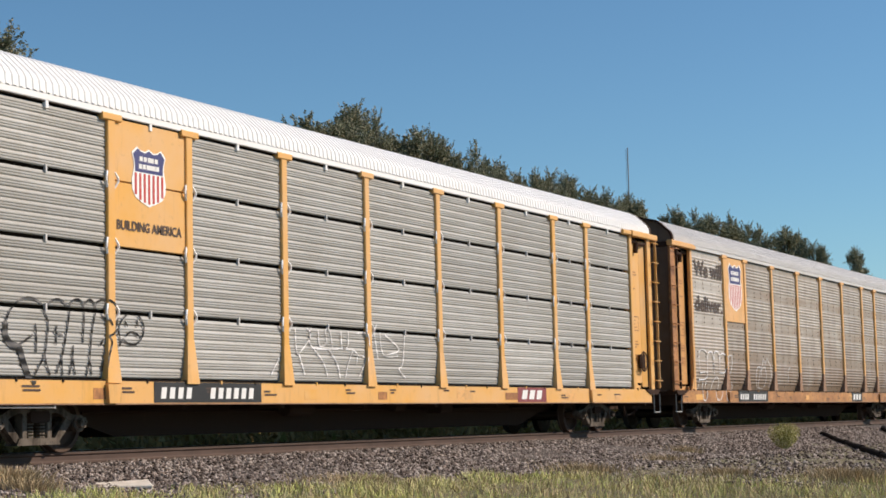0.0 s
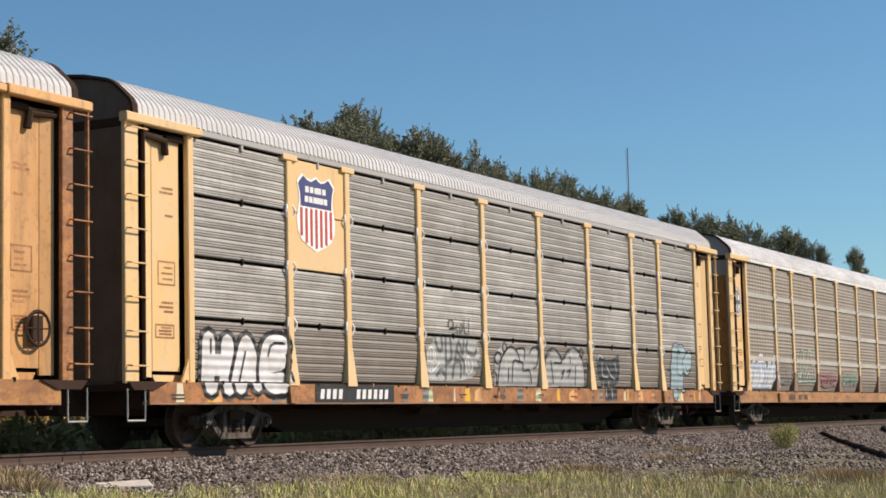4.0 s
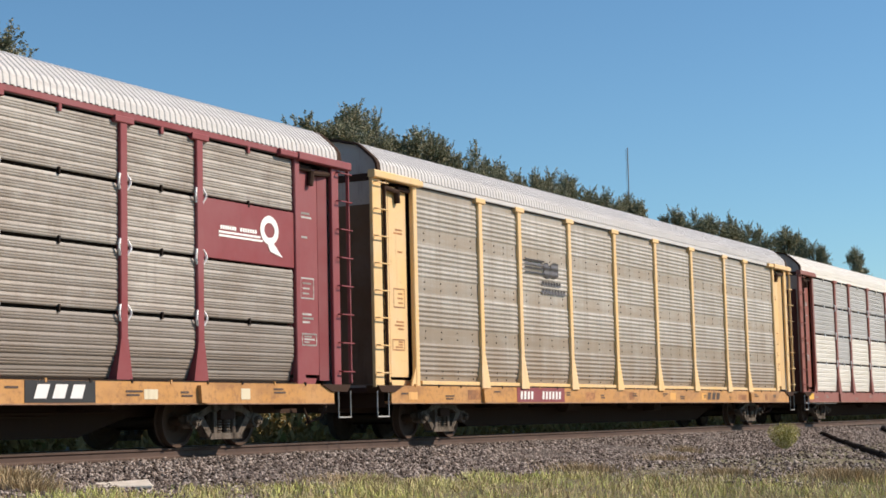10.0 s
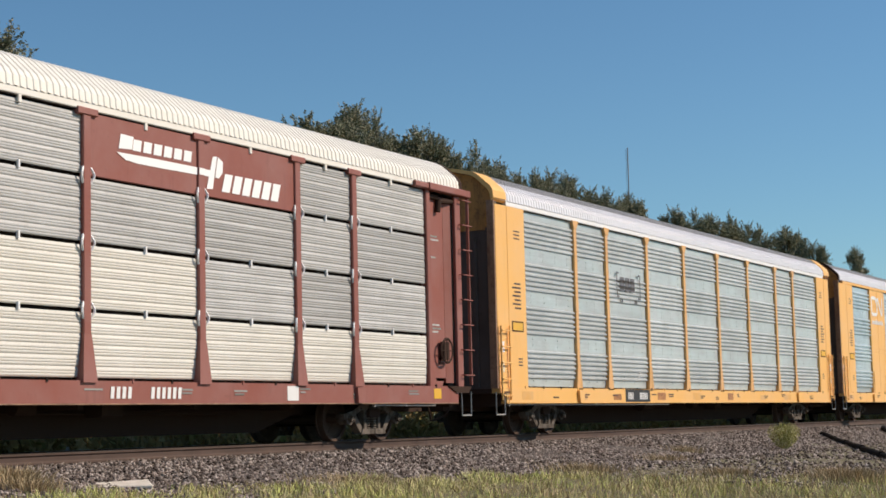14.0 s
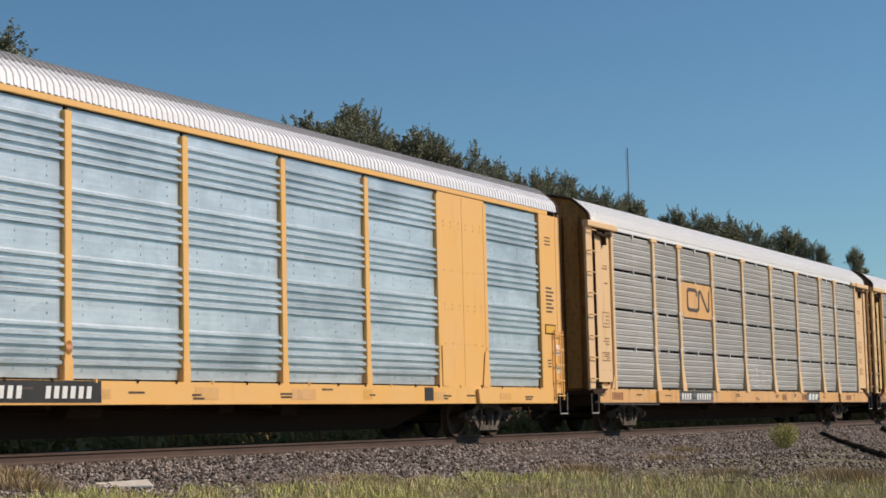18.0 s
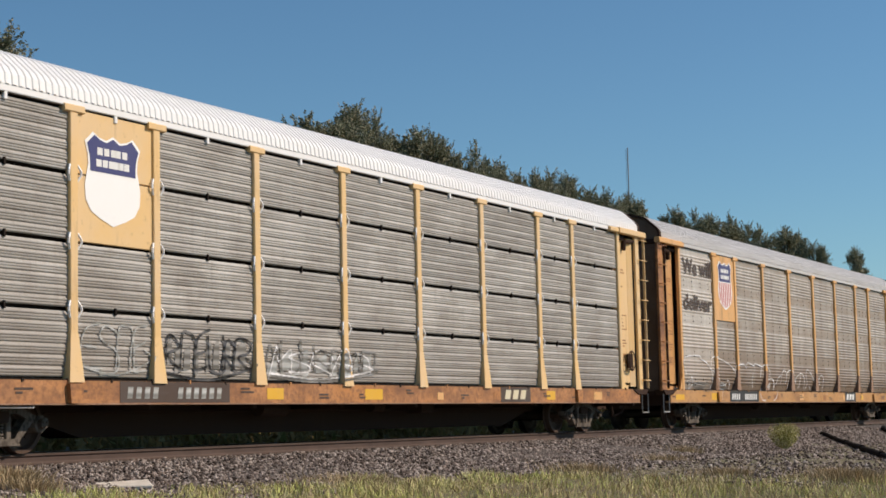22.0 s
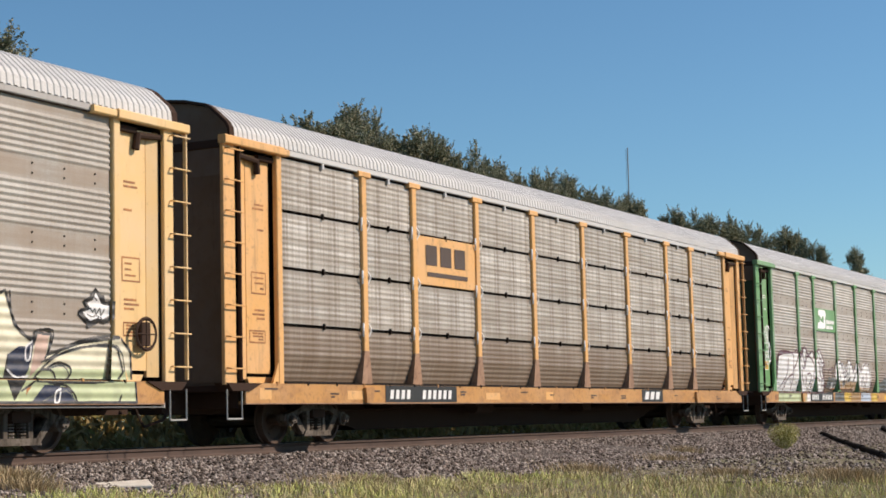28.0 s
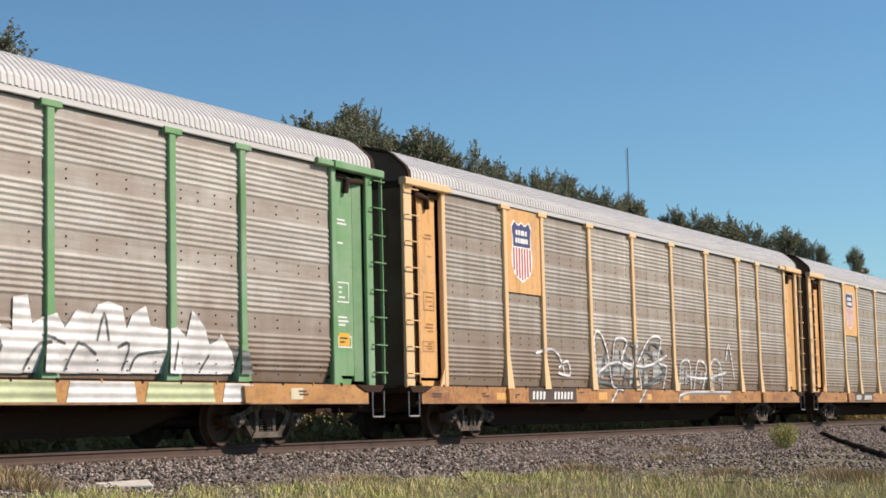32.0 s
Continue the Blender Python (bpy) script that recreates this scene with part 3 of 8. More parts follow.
def lay_y(x, z):
    """The outermost surface at a place on the car's side."""
    if z < Z_SILL1:
        return SILL_Y
    for e in EDGES:
        if abs(x - e) < foot_half(z):
            return POST_Y - (0.05 * max(0.0, (1.70 - z) / 0.70))
    return CREST + 0.011 + LAY[0] * max(0.0, 1 - (z - 1.05) / 0.45)


def spans(polys, z):
    """Union of the stretches in which a level line runs inside any of the outlines."""
    out = []
    for shape in polys:
        xs = []
        for p in shape if isinstance(shape[0], list) else [shape]:
            for (x0, z0), (x1, z1) in zip(p, p[1:] + p[:1]):
                if (z0 <= z) != (z1 <= z):
                    xs.append(x0 + (z - z0) / (z1 - z0) * (x1 - x0))
        xs.sort()
        out += [(a, b) for a, b in zip(xs[::2], xs[1::2]) if b - a > 0.002]
    out.sort()
    res = []
    for a, b in out:
        if res and a <= res[-1][1]:
            res[-1][1] = max(res[-1][1], b)
        else:
            res.append([a, b])
    return res


def marks(polys, lift=0.004, step=0.0125, flat=None):
    """Thin paint layer in the shape of the outlines (x, z)."""
    s = Shape()
    if not polys:
        return s
    if flat is not None and len(polys) == 1 and not isinstance(polys[0][0], list):
        return s.add([(x, flat - lift, z) for x, z in polys[0]], [tuple(range(len(polys[0])))])
    loops = [p for q in polys for p in (q if isinstance(q[0], list) else [q])]
    lo, hi = min(z for p in loops for _, z in p), max(z for p in loops for _, z in p)
    k = max(1, int((hi - lo) / step))
    for i in range(k):
        z0, z1 = lo + (hi - lo) * i / k, lo + (hi - lo) * (i + 1) / k
        if flat is None and 1.022 < (z0 + z1) / 2 < 1.052:
            continue  # the joint over the sill stays bare
        if flat is None and GAPS[0] and min(abs((z0 + z1) / 2 - q) for q in SEAMS[1:4]) < 0.02:
            continue  # and so do the open seams between the sheets
        half = foot_half((z0 + z1) / 2)
        cuts = [e + sg * half for e in EDGES for sg in (-1, 1)]
        for a, b in spans(polys, (z0 + z1) / 2):
            xs = [a] + ([c for c in cuts if a < c < b] if flat is None else []) + [b]
            for p, q in zip(xs, xs[1:]):
                y = (flat if flat is not None else lay_y((p + q) / 2, (z0 + z1) / 2)) - lift
                s.add([(p, y, z0), (q, y, z0), (q, y, z1), (p, y, z1)], [(0, 1, 2, 3)])
    return s


def stroke(points, w):
    """Outlines of a painted line through points: a quad a stretch and a joint a corner."""
    out = []
    for (x0, z0), (x1, z1) in zip(points, points[1:]):
        d = math.hypot(x1 - x0, z1 - z0) or 1e-6
        nx, nz = -(z1 - z0) / d * w / 2, (x1 - x0) / d * w / 2
        out.append([(x0 + nx, z0 + nz), (x1 + nx, z1 + nz), (x1 - nx, z1 - nz), (x0 - nx, z0 - nz)])
    for x, z in points:
        out.append([(x + w / 2 * math.cos(i * math.pi / 4), z + w / 2 * math.sin(i * math.pi / 4)) for i in range(8)])
    return out


def rect(x0, x1, z0, z1):
    return [(x0, z0), (x1, z0), (x1, z1), (x0, z1)]


def text_mesh(words, size, spacing=1.0):
    cu = bpy.data.curves.new("words", "FONT")
    cu.body, cu.size, cu.extrude, cu.space_character, cu.resolution_u = words, size, 0.0, spacing, 3
    cu.offset = size * 0.027
    ob = bpy.data.objects.new("words", cu)
    scene.collection.objects.link(ob)
    dg = bpy.context.evaluated_depsgraph_get()
    me = bpy.data.meshes.new_from_object(ob.evaluated_get(dg))
    bpy.data.objects.remove(ob)
    bpy.data.curves.remove(cu)
    return me


def words(parent, text, x, z, size, mat, y, width):
    """Lettering that stands on the side, stretched to a width."""
    me = text_mesh(text, size)
    xs = [v.co.x for v in me.vertices]
    k = width / (max(xs) - min(xs))
    x_min = min(xs)
    for v in me.vertices:
        v.co = Vector((x + (v.co.x - x_min) * k, y, z + v.co.y))
    me.materials.clear()
    return part("lettering", me, mat, parent)


def bars(name, polys, lift, mat, car, flat=None, label=""):
    """Every bar of unreadable writing as a mark of its own."""
    for p in polys:
        part(name, marks([p], lift, flat=flat), mat, car, label)


def word_row(x0, x1, z0, z1, n, lean=0.0, fill=0.78):
    """A row of n bars for letters that are not spelt out."""
    p = (x1 - x0) / n
    return [[(x0 + p * i, z0), (x0 + p * (i + fill), z0), (x0 + p * (i + fill) + lean, z1), (x0 + p * i + lean, z1)] for i in range(n)]


def shield(parent, x, z, w, h, white_low=False):
    """Shield badge: dark blue head, striped field."""
    def at(u, v):
        return (x + u * w / 2, z + v * h / 2)
    half = [(0, 0.97), (0.25, 0.86), (0.5, 0.90), (0.72, 1.0), (1.0, 0.78), (0.90, 0.52), (0.88, 0.30), (1.0, -0.15), (0.97, -0.48), (0.78, -0.72), (0.45, -0.86), (0, -1.0)]
    outline = [at(u, v) for u, v in half] + [at(-u, v) for u, v in half[::-1][1:-1]]
    big = [(x + (a - x) * 1.08, z + (b - z) * 1.06) for a, b in outline]
    base = part("shield_field", marks([big], 0.010, flat=CREST), "white_sign", parent, "white field of the shield badge")
    head = [(a, b) for a, b in [at(u, v) for u, v in half[:7]] + [at(0.88, 0.16), at(-0.88, 0.16)] + [at(-u, v) for u, v in half[:7][::-1]][:-1]]
    part("shield_head", marks([head], 0.014, flat=CREST), "blue", parent, "dark blue head of the shield badge")
    if not white_low:
        st = []
        for i in range(7):
            u = -0.84 + i * 0.28
            low = -1.0 + 0.16 * abs(u) + 0.5 * max(0, abs(u) - 0.5)
            st.append(rect(x + (u - 0.07) * w / 2, x + (u + 0.07) * w / 2, z + (low + 0.04) * h / 2, z + 0.12 * h / 2))
        bars("shield_stripe", st, 0.014, "red", parent, CREST, "red stripe of the shield badge")
    wd = [rect(x + u * w / 2, x + (u + 0.2) * w / 2, z + v * h / 2, z + (v + 0.17) * h / 2) for v, us in ((0.55, (-0.62, -0.36, -0.1, 0.08, 0.34)), (0.28, (-0.66, -0.42, -0.18, 0.02, 0.2, 0.42))) for u in us]
    bars("word_bar", wd, 0.018, "white", parent, CREST)


def number_plate_bars(car, x, z, mat_plate, mat_ink, wide=2.85, letters=4, digits=6, size=0.175):
    if mat_plate:
        part("sill_panel", Shape().box(x, x + wide, SILL_Y - 0.006, SILL_Y + 0.01, Z_SILL0 + 0.01, Z_SILL1 - 0.005), mat_plate, car, "painted panel on the side sill")
    u = x + 0.16
    pitch = (wide - 0.75) / (letters + digits)
    for i in range(letters + digits):
        if i == letters:
            u += 0.42
        part("number_bar", Shape().add([(u, SILL_Y - 0.01, z), (u + pitch * 0.60, SILL_Y - 0.01, z), (u + pitch * 0.74, SILL_Y - 0.01, z + size), (u + pitch * 0.14, SILL_Y - 0.01, z + size)], [(0, 1, 2, 3)]), mat_ink, car)
        u += pitch


SEQ = [0]


def rail_car(k, spec):
    """One enclosed car carrier with its frame, sheets, ends and trucks."""
    A = spec
    car = empty("auto_carrier", A["label"], "rail car", "cars of the freight train")
    fr, sheetm, roofm, sillm = A["frame"], A["sheet"], A["roof"], A["sill"]
    kind, dep = A["kind"], A.get("depth", 0.02)
    tuck = 0.11 if A.get("post", "flare") == "tuck" else 0.02
    TUCKED[car.name] = tuck
    if kind == "rows":
        ROWED.add(car.name)
    part("roof", shared("roof", lambda: roof_shape(0.14, d=0.013)), roofm, car, A.get("roof_label", ""))
    # overlay sheet whose grey paints the crown's dimmer reflection
    if A.get("crown"):
        part("roof_crown", shared("roof_crown", lambda: roof_shape(0.14, 13.28, 0.012, [(-1.29, 5.513)] + ROOF[3:-3] + [(1.29, 5.513)], 0.006)), A["crown"], car, "grey overlay painting the crown's darker grazing tone")
    chord_m = A.get("chord", roofm)
    for sg in (-1, 1):
        part("top_chord", shared("chord%d" % sg, lambda: Shape().box(-13.25, 13.25, *sorted((sg * 1.53, sg * 1.44)), 5.0, 5.115, 0.012)) if A.get("end") != "solid" else
             shared("chord_short%d" % sg, lambda: Shape().box(-12.72, 12.72, *sorted((sg * 1.53, sg * 1.44)), 5.0, 5.115, 0.012)), chord_m, car)
        part("side_sill", shared("sill%d" % sg, lambda: Shape().prism([(sg * a, b) for a, b in ((1.545, Z_SILL0), (1.545, Z_SILL1), (1.35, Z_SILL1), (1.35, Z_SILL1 - 0.05), (1.51, Z_SILL1 - 0.06), (1.51, Z_SILL0 + 0.03), (1.40, Z_SILL0 + 0.03), (1.40, Z_SILL0))], "x", -12.95, 12.95)), sillm, car)
        part("sill_lip", shared("sill_lip%d" % sg, lambda: Shape().box(-12.95, 12.95, *sorted((sg * 1.553, sg * 1.40)), Z_SILL0 - 0.022, Z_SILL0 - 0.002, 0.004)), "foot_brown" if A.get("end") != "solid" else sillm, car, "rust-brown lower flange of the sill")
    # a near-black strip paints the shaded gap between sheets and sill
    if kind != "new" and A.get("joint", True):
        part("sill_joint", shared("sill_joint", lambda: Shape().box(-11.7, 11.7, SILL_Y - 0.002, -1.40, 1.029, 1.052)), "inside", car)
    if A.get("ledge"):
        for c in range(len(A.get("edges", EDGES)) - 1):
            part("ledge", Shape().box(EDGES[c] + 0.12, EDGES[c + 1] - 0.12, -1.53, -1.44, 1.052, 1.13, 0.008), fr, car)
    # a near-black strip paints the shadow line under the top chord
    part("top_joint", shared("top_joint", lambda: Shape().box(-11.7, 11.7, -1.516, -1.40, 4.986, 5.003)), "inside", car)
    part("deck", shared("deck", lambda: Shape().box(-13.3, 13.3, -1.36, 1.36, 0.90, 1.0)), "under", car)
    part("center_sill", shared("center_sill", lambda: Shape().prism([(-13.6, 0.55), (-8.6, 0.5), (-7.4, 0.2), (7.4, 0.2), (8.6, 0.5), (13.6, 0.55), (13.6, 0.92), (-13.6, 0.92)], "y", -0.32, 0.32)), "under", car)
    for x in (-12.9, -7, -4.2, -1.4, 1.4, 4.2, 7, 12.9):
        part("cross_bearer", shared("cross_bearer", lambda: Shape().box(-0.06, 0.06, -1.38, 1.38, 0.62, 0.92)), "under", car, at=(x, 0, 0))
    part("brake_gear", shared("brake_gear", brake_gear), "under", car)
    # a solid near-black box stands in for the unlit interior
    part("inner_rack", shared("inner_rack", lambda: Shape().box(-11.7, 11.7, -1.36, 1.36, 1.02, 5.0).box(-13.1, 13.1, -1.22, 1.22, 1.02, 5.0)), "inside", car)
    far = shared("far_side_" + kind, lambda: sheet(26.2, 1.05, Z_TOP, band_ribs(1.05, Z_TOP, 4, 7, 0.02)))
    fo = part("far_side", far, sheetm, car)
    fo.rotation_euler = (0, 0, math.pi)
    # sheets between the posts
    solid, special = A.get("solid", {}), A.get("special", {})
    edges = A.get("edges", EDGES)
    for c in range(len(edges) - 1):
        w = edges[c + 1] - edges[c] - 0.10
        xm = (edges[c] + edges[c + 1]) / 2
        if c in solid:
            part("solid_panel", Shape().box(edges[c], edges[c + 1], CREST - 0.03, VALLEY + 0.03, 1.03, Z_TOP, 0.01).box(xm - 0.012, xm + 0.012, CREST - 0.035, CREST, 1.03, Z_TOP), fr, car)
            part("riveting", shared("solid_rivets_%.2f" % w, lambda: solid_rivets(w)), fr, car, at=(xm, 0, 0))
            for sx in (-1, 1):
                part("gusset", Shape().prism([(xm + sx * (w / 2 + 0.03), 1.03), (xm + sx * (w / 2 - 0.22), 1.03), (xm + sx * (w / 2 - 0.10), 1.75), (xm + sx * (w / 2 + 0.03), 1.85)], "y", CREST - 0.06, CREST - 0.02), fr, car)
            continue
        wk = round(w, 2)
        if kind == "rows":
            for r in range(4):
                z0, z1 = SEAMS[r] + (0.0 if r == 0 else 0.028), SEAMS[r + 1] - 0.028
                sp = special.get((c, r))
                if sp == "skip":
                    continue
                if sp and sp.startswith("flat:"):
                    me = shared("flat_%s_%d" % (wk, r), lambda: Shape().box(-w / 2 - 0.03, w / 2 + 0.03, CREST - 0.002, VALLEY + 0.02, z0 - 0.018, z1 + 0.018, 0.008))
                    part("side_panel", me, sp[5:], car, at=(xm, 0, 0))
                else:
                    coarse = A.get("coarse")
                    me = shared("rows_%s_%d_%s_%s_%s" % (wk, r, tuck, dep, coarse), lambda: sheet(w, z0, z1, small_ribs(z0, z1), tuck=tuck if r == 0 else 0, depth=dep) if coarse else fine_sheet(w, z0, z1, tuck if r == 0 else 0, dep))
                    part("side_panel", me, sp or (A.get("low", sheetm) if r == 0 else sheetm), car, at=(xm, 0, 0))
                    if r:
                        part("seam_pin", shared("seam_pin%d" % r, lambda: Shape().box(-0.02, 0.02, CREST - 0.012, VALLEY, SEAMS[r] - 0.05, SEAMS[r] + 0.06, 0.005)), A.get("pin", "inside"), car, at=(xm, 0, 0))
            part("top_tab", shared("top_tab", lambda: Shape().box(-0.035, 0.035, -1.525, VALLEY, 4.9, 5.02, 0.008)), chord_m, car, at=(xm, 0, 0))
        else:
            key = "%s_%s_%s_%s" % (kind, wk, tuck, A.get("fine_ribs"))
            ribs = {"bands": lambda: band_ribs(1.06, Z_TOP, 4, 7, 0.024), "punched": lambda: band_ribs(1.06, Z_TOP, 4, 6, 0.016), "new": lambda: band_ribs(1.06, Z_TOP, 4, 6, 0.022) if A.get("fine_ribs") else band_ribs(1.06, Z_TOP, 4, 5, 0.026)}[kind]()
            sp = special.get((c, 0))
            part("side_panel", shared(key, lambda: sheet(w, 1.06, Z_TOP, ribs, tuck=tuck, depth={"punched": 0.016, "bands": 0.019, "new": 0.034 if A.get("fine_ribs") else 0.054}[kind], soft=kind != "new")), sp or sheetm, car, at=(xm, 0, 0))
            if kind != "punched":
                part("riveting", shared("rivets_" + str(wk), lambda: rivets(w)), "inside" if kind == "bands" else sheetm, car, at=(xm, 0, 0))
            if kind == "punched":
                for z in (2.04, 3.02, 4.0):
                    part("cross_strap", shared("strap_" + str(wk), lambda: Shape().box(-w / 2, w / 2, CREST - 0.004, VALLEY, -0.07, 0.07)), "zinc_strap", car, at=(xm, 0, z))
    # posts
    pk = A.get("post", "flare")
    for e in edges[1:-1]:
        part("post", shared("post_" + pk, lambda: post_shape(pk)), A.get("post_mat", fr), car, at=(e, 0, 0))
        if pk == "tuck":
            part("post_foot", shared("post_foot", foot_shape), A.get("foot", fr), car, at=(e, 0, 0))
        if kind in ("rows", "punched"):
            for z in SEAMS[1:4]:
                for sx in (-1, 1):
                    cl = part("clip", shared("clip", clip_shape), A.get("clip", "roof_white"), car, at=(e + sx * 0.085, POST_Y, z))
                    cl.scale.x = sx
    # ends
    for sx in (-1, 1):
        end_of(car, A, sx, edges)
        truck(car, sx * 10.15, k)
        part("coupler", shared("coupler%d" % sx, lambda: Shape().box(*sorted((sx * 13.5, sx * 14.0)), -0.12, 0.12, 0.72, 0.95, 0.03).box(*sorted((sx * 13.85, sx * 14.06)), -0.2, 0.2, 0.68, 0.98, 0.04)), "under", car)
        part("air_hose", shared("air_hose%d" % sx, lambda: Shape().tube((sx * 13.5, -0.5, 0.75), (sx * 13.75, -0.45, 0.45), 0.025).tube((sx * 13.75, -0.45, 0.45), (sx * 14.05, -0.3, 0.35), 0.025)), "under", car)
        part("stirrup_step", shared("stirrup%d" % sx, lambda: stirrup(sx)), A.get("step", "zinc"), car)
        part("jacking_pad", shared("jack", lambda: Shape().prism([(-0.16, 0.98), (0.16, 0.98), (0.09, 0.70), (-0.13, 0.70)], "y", SILL_Y - 0.07, SILL_Y + 0.01)), sillm if sillm != "black" else "under", car, at=(sx * 9.0, 0, 0))
    # plates and stencils along the sill
    rnd = random.Random(k * 17 + 3)
    for i in range(A.get("patches", 9)):
        x, w = -12.2 + i * 2.8 + rnd.uniform(-0.4, 0.4), rnd.uniform(0.25, 0.8)
        if x + w > 12.8:
            continue
        part("sill_patch", marks([rect(x, x + w, Z_SILL0 + 0.06, Z_SILL1 - 0.07 - rnd.uniform(0, 0.06))], 0.003 + 0.0004 * i, flat=SILL_Y), rnd.choice(A.get("patch_mats", ("yellow", "yellow_rust", "orange_faded"))), car)
    for i in range(26):
        part("sill_clip", shared("sill_clip", lambda: Shape().box(-0.02, 0.02, SILL_Y - 0.012, SILL_Y + 0.03, 1.0, 1.06)), "inside" if i % 3 else sillm, car, at=(-12.0 + i * 0.96, 0, 0))
    for i in range(13):
        x, z = -12.6 + i * 1.95 + rnd.uniform(-0.5, 0.5), rnd.uniform(0.80, 0.93)
        bars("stencil_bar", [rect(x + 0.02 * j, x + rnd.uniform(0.14, 0.42), z - j * 0.055, z - j * 0.055 + 0.03) for j in range(rnd.choice((1, 2, 2)))], 0.0085, A.get("sill_ink", "brown_ink"), car, SILL_Y)
    if A.get("plate"):
        px, pm, ink, *wide = A["plate"]
        number_plate_bars(car, px, 0.77, pm, ink, *wide)
    if A.get("plate2"):
        px, pm, ink = A["plate2"]
        if pm:
            part("sill_panel", Shape().box(px, px + 1.5, SILL_Y - 0.006, SILL_Y + 0.01, Z_SILL0 + 0.01, Z_SILL1 - 0.005), pm, car)
        bars("mark_bar", [[(px + 0.18 + 0.38 * i, 0.77), (px + 0.44 + 0.38 * i, 0.77), (px + 0.52 + 0.38 * i, 0.97), (px + 0.26 + 0.38 * i, 0.97)] for i in range(3)], 0.010, ink, car, SILL_Y)
    for x0, x1 in A.get("rods", ()):
        part("rod", Shape().tube((x0, -1.5, 0.655), (x1, -1.5, 0.645), 0.014, 6).box(x0, x0 + 0.03, -1.52, -1.47, 0.63, 0.71).box(x1 - 0.03, x1, -1.52, -1.47, 0.63, 0.71).box((x0 + x1) / 2, (x0 + x1) / 2 + 0.03, -1.52, -1.47, 0.63, 0.71), "end_grey", car, "pale steel operating rod under the sill")
    for x, w, lo, hi, m_, in A.get("tags", ()):
        part("sill_plate", Shape().box(x, x + w, SILL_Y - 0.006, SILL_Y, lo, hi), m_, car)
    return car


def solid_rivets(w):
    s = Shape()
    for z in (1.9, 2.6, 2.7, 3.4, 4.3, 4.4):
        for i in range(6):
            x = -w / 2 + w * (i + 0.5) / 6
            s.prism([(x + 0.017 * math.cos(a), z + 0.017 * math.sin(a)) for a in [j * math.pi / 3 for j in range(6)]], "y", CREST - 0.04, CREST - 0.02)
    return s


def rivets(w):
    s = Shape()
    for z in (1.25, 2.04, 3.02, 4.0):
        for dz in (-0.06, 0.08):
            for i in range(4):
                x = -w / 2 + w * (i + 0.5) / 4
                s.prism([(x + 0.016 * math.cos(a), z + dz + 0.016 * math.sin(a)) for a in [j * math.pi / 3 for j in range(6)]], "y", VALLEY - 0.012, VALLEY)
    return s


def brake_gear():
    s = Shape()
    s.tube((-3.2, -0.75, 0.62), (-2.4, -0.75, 0.62), 0.14, 10).tube((0.6, -0.8, 0.66), (1.0, -0.8, 0.66), 0.12, 10)
    s.tube((-8.5, -0.55, 0.58), (8.5, -0.55, 0.58), 0.02).tube((-2.4, -0.75, 0.6), (6.5, -0.5, 0.52), 0.018)
    s.box(2.4, 2.9, -0.95, -0.6, 0.5, 0.75, 0.03)
    return s


def stirrup(sx):
    s = Shape()
    x0, x1 = sx * 13.08, sx * 13.5
    for x in (x0, x1):
        s.tube((x, END_Y, 0.92), (x, END_Y, 0.44), 0.013, 5)
    return s.tube((x0, END_Y, 0.44), (x1, END_Y, 0.44), 0.016, 5)


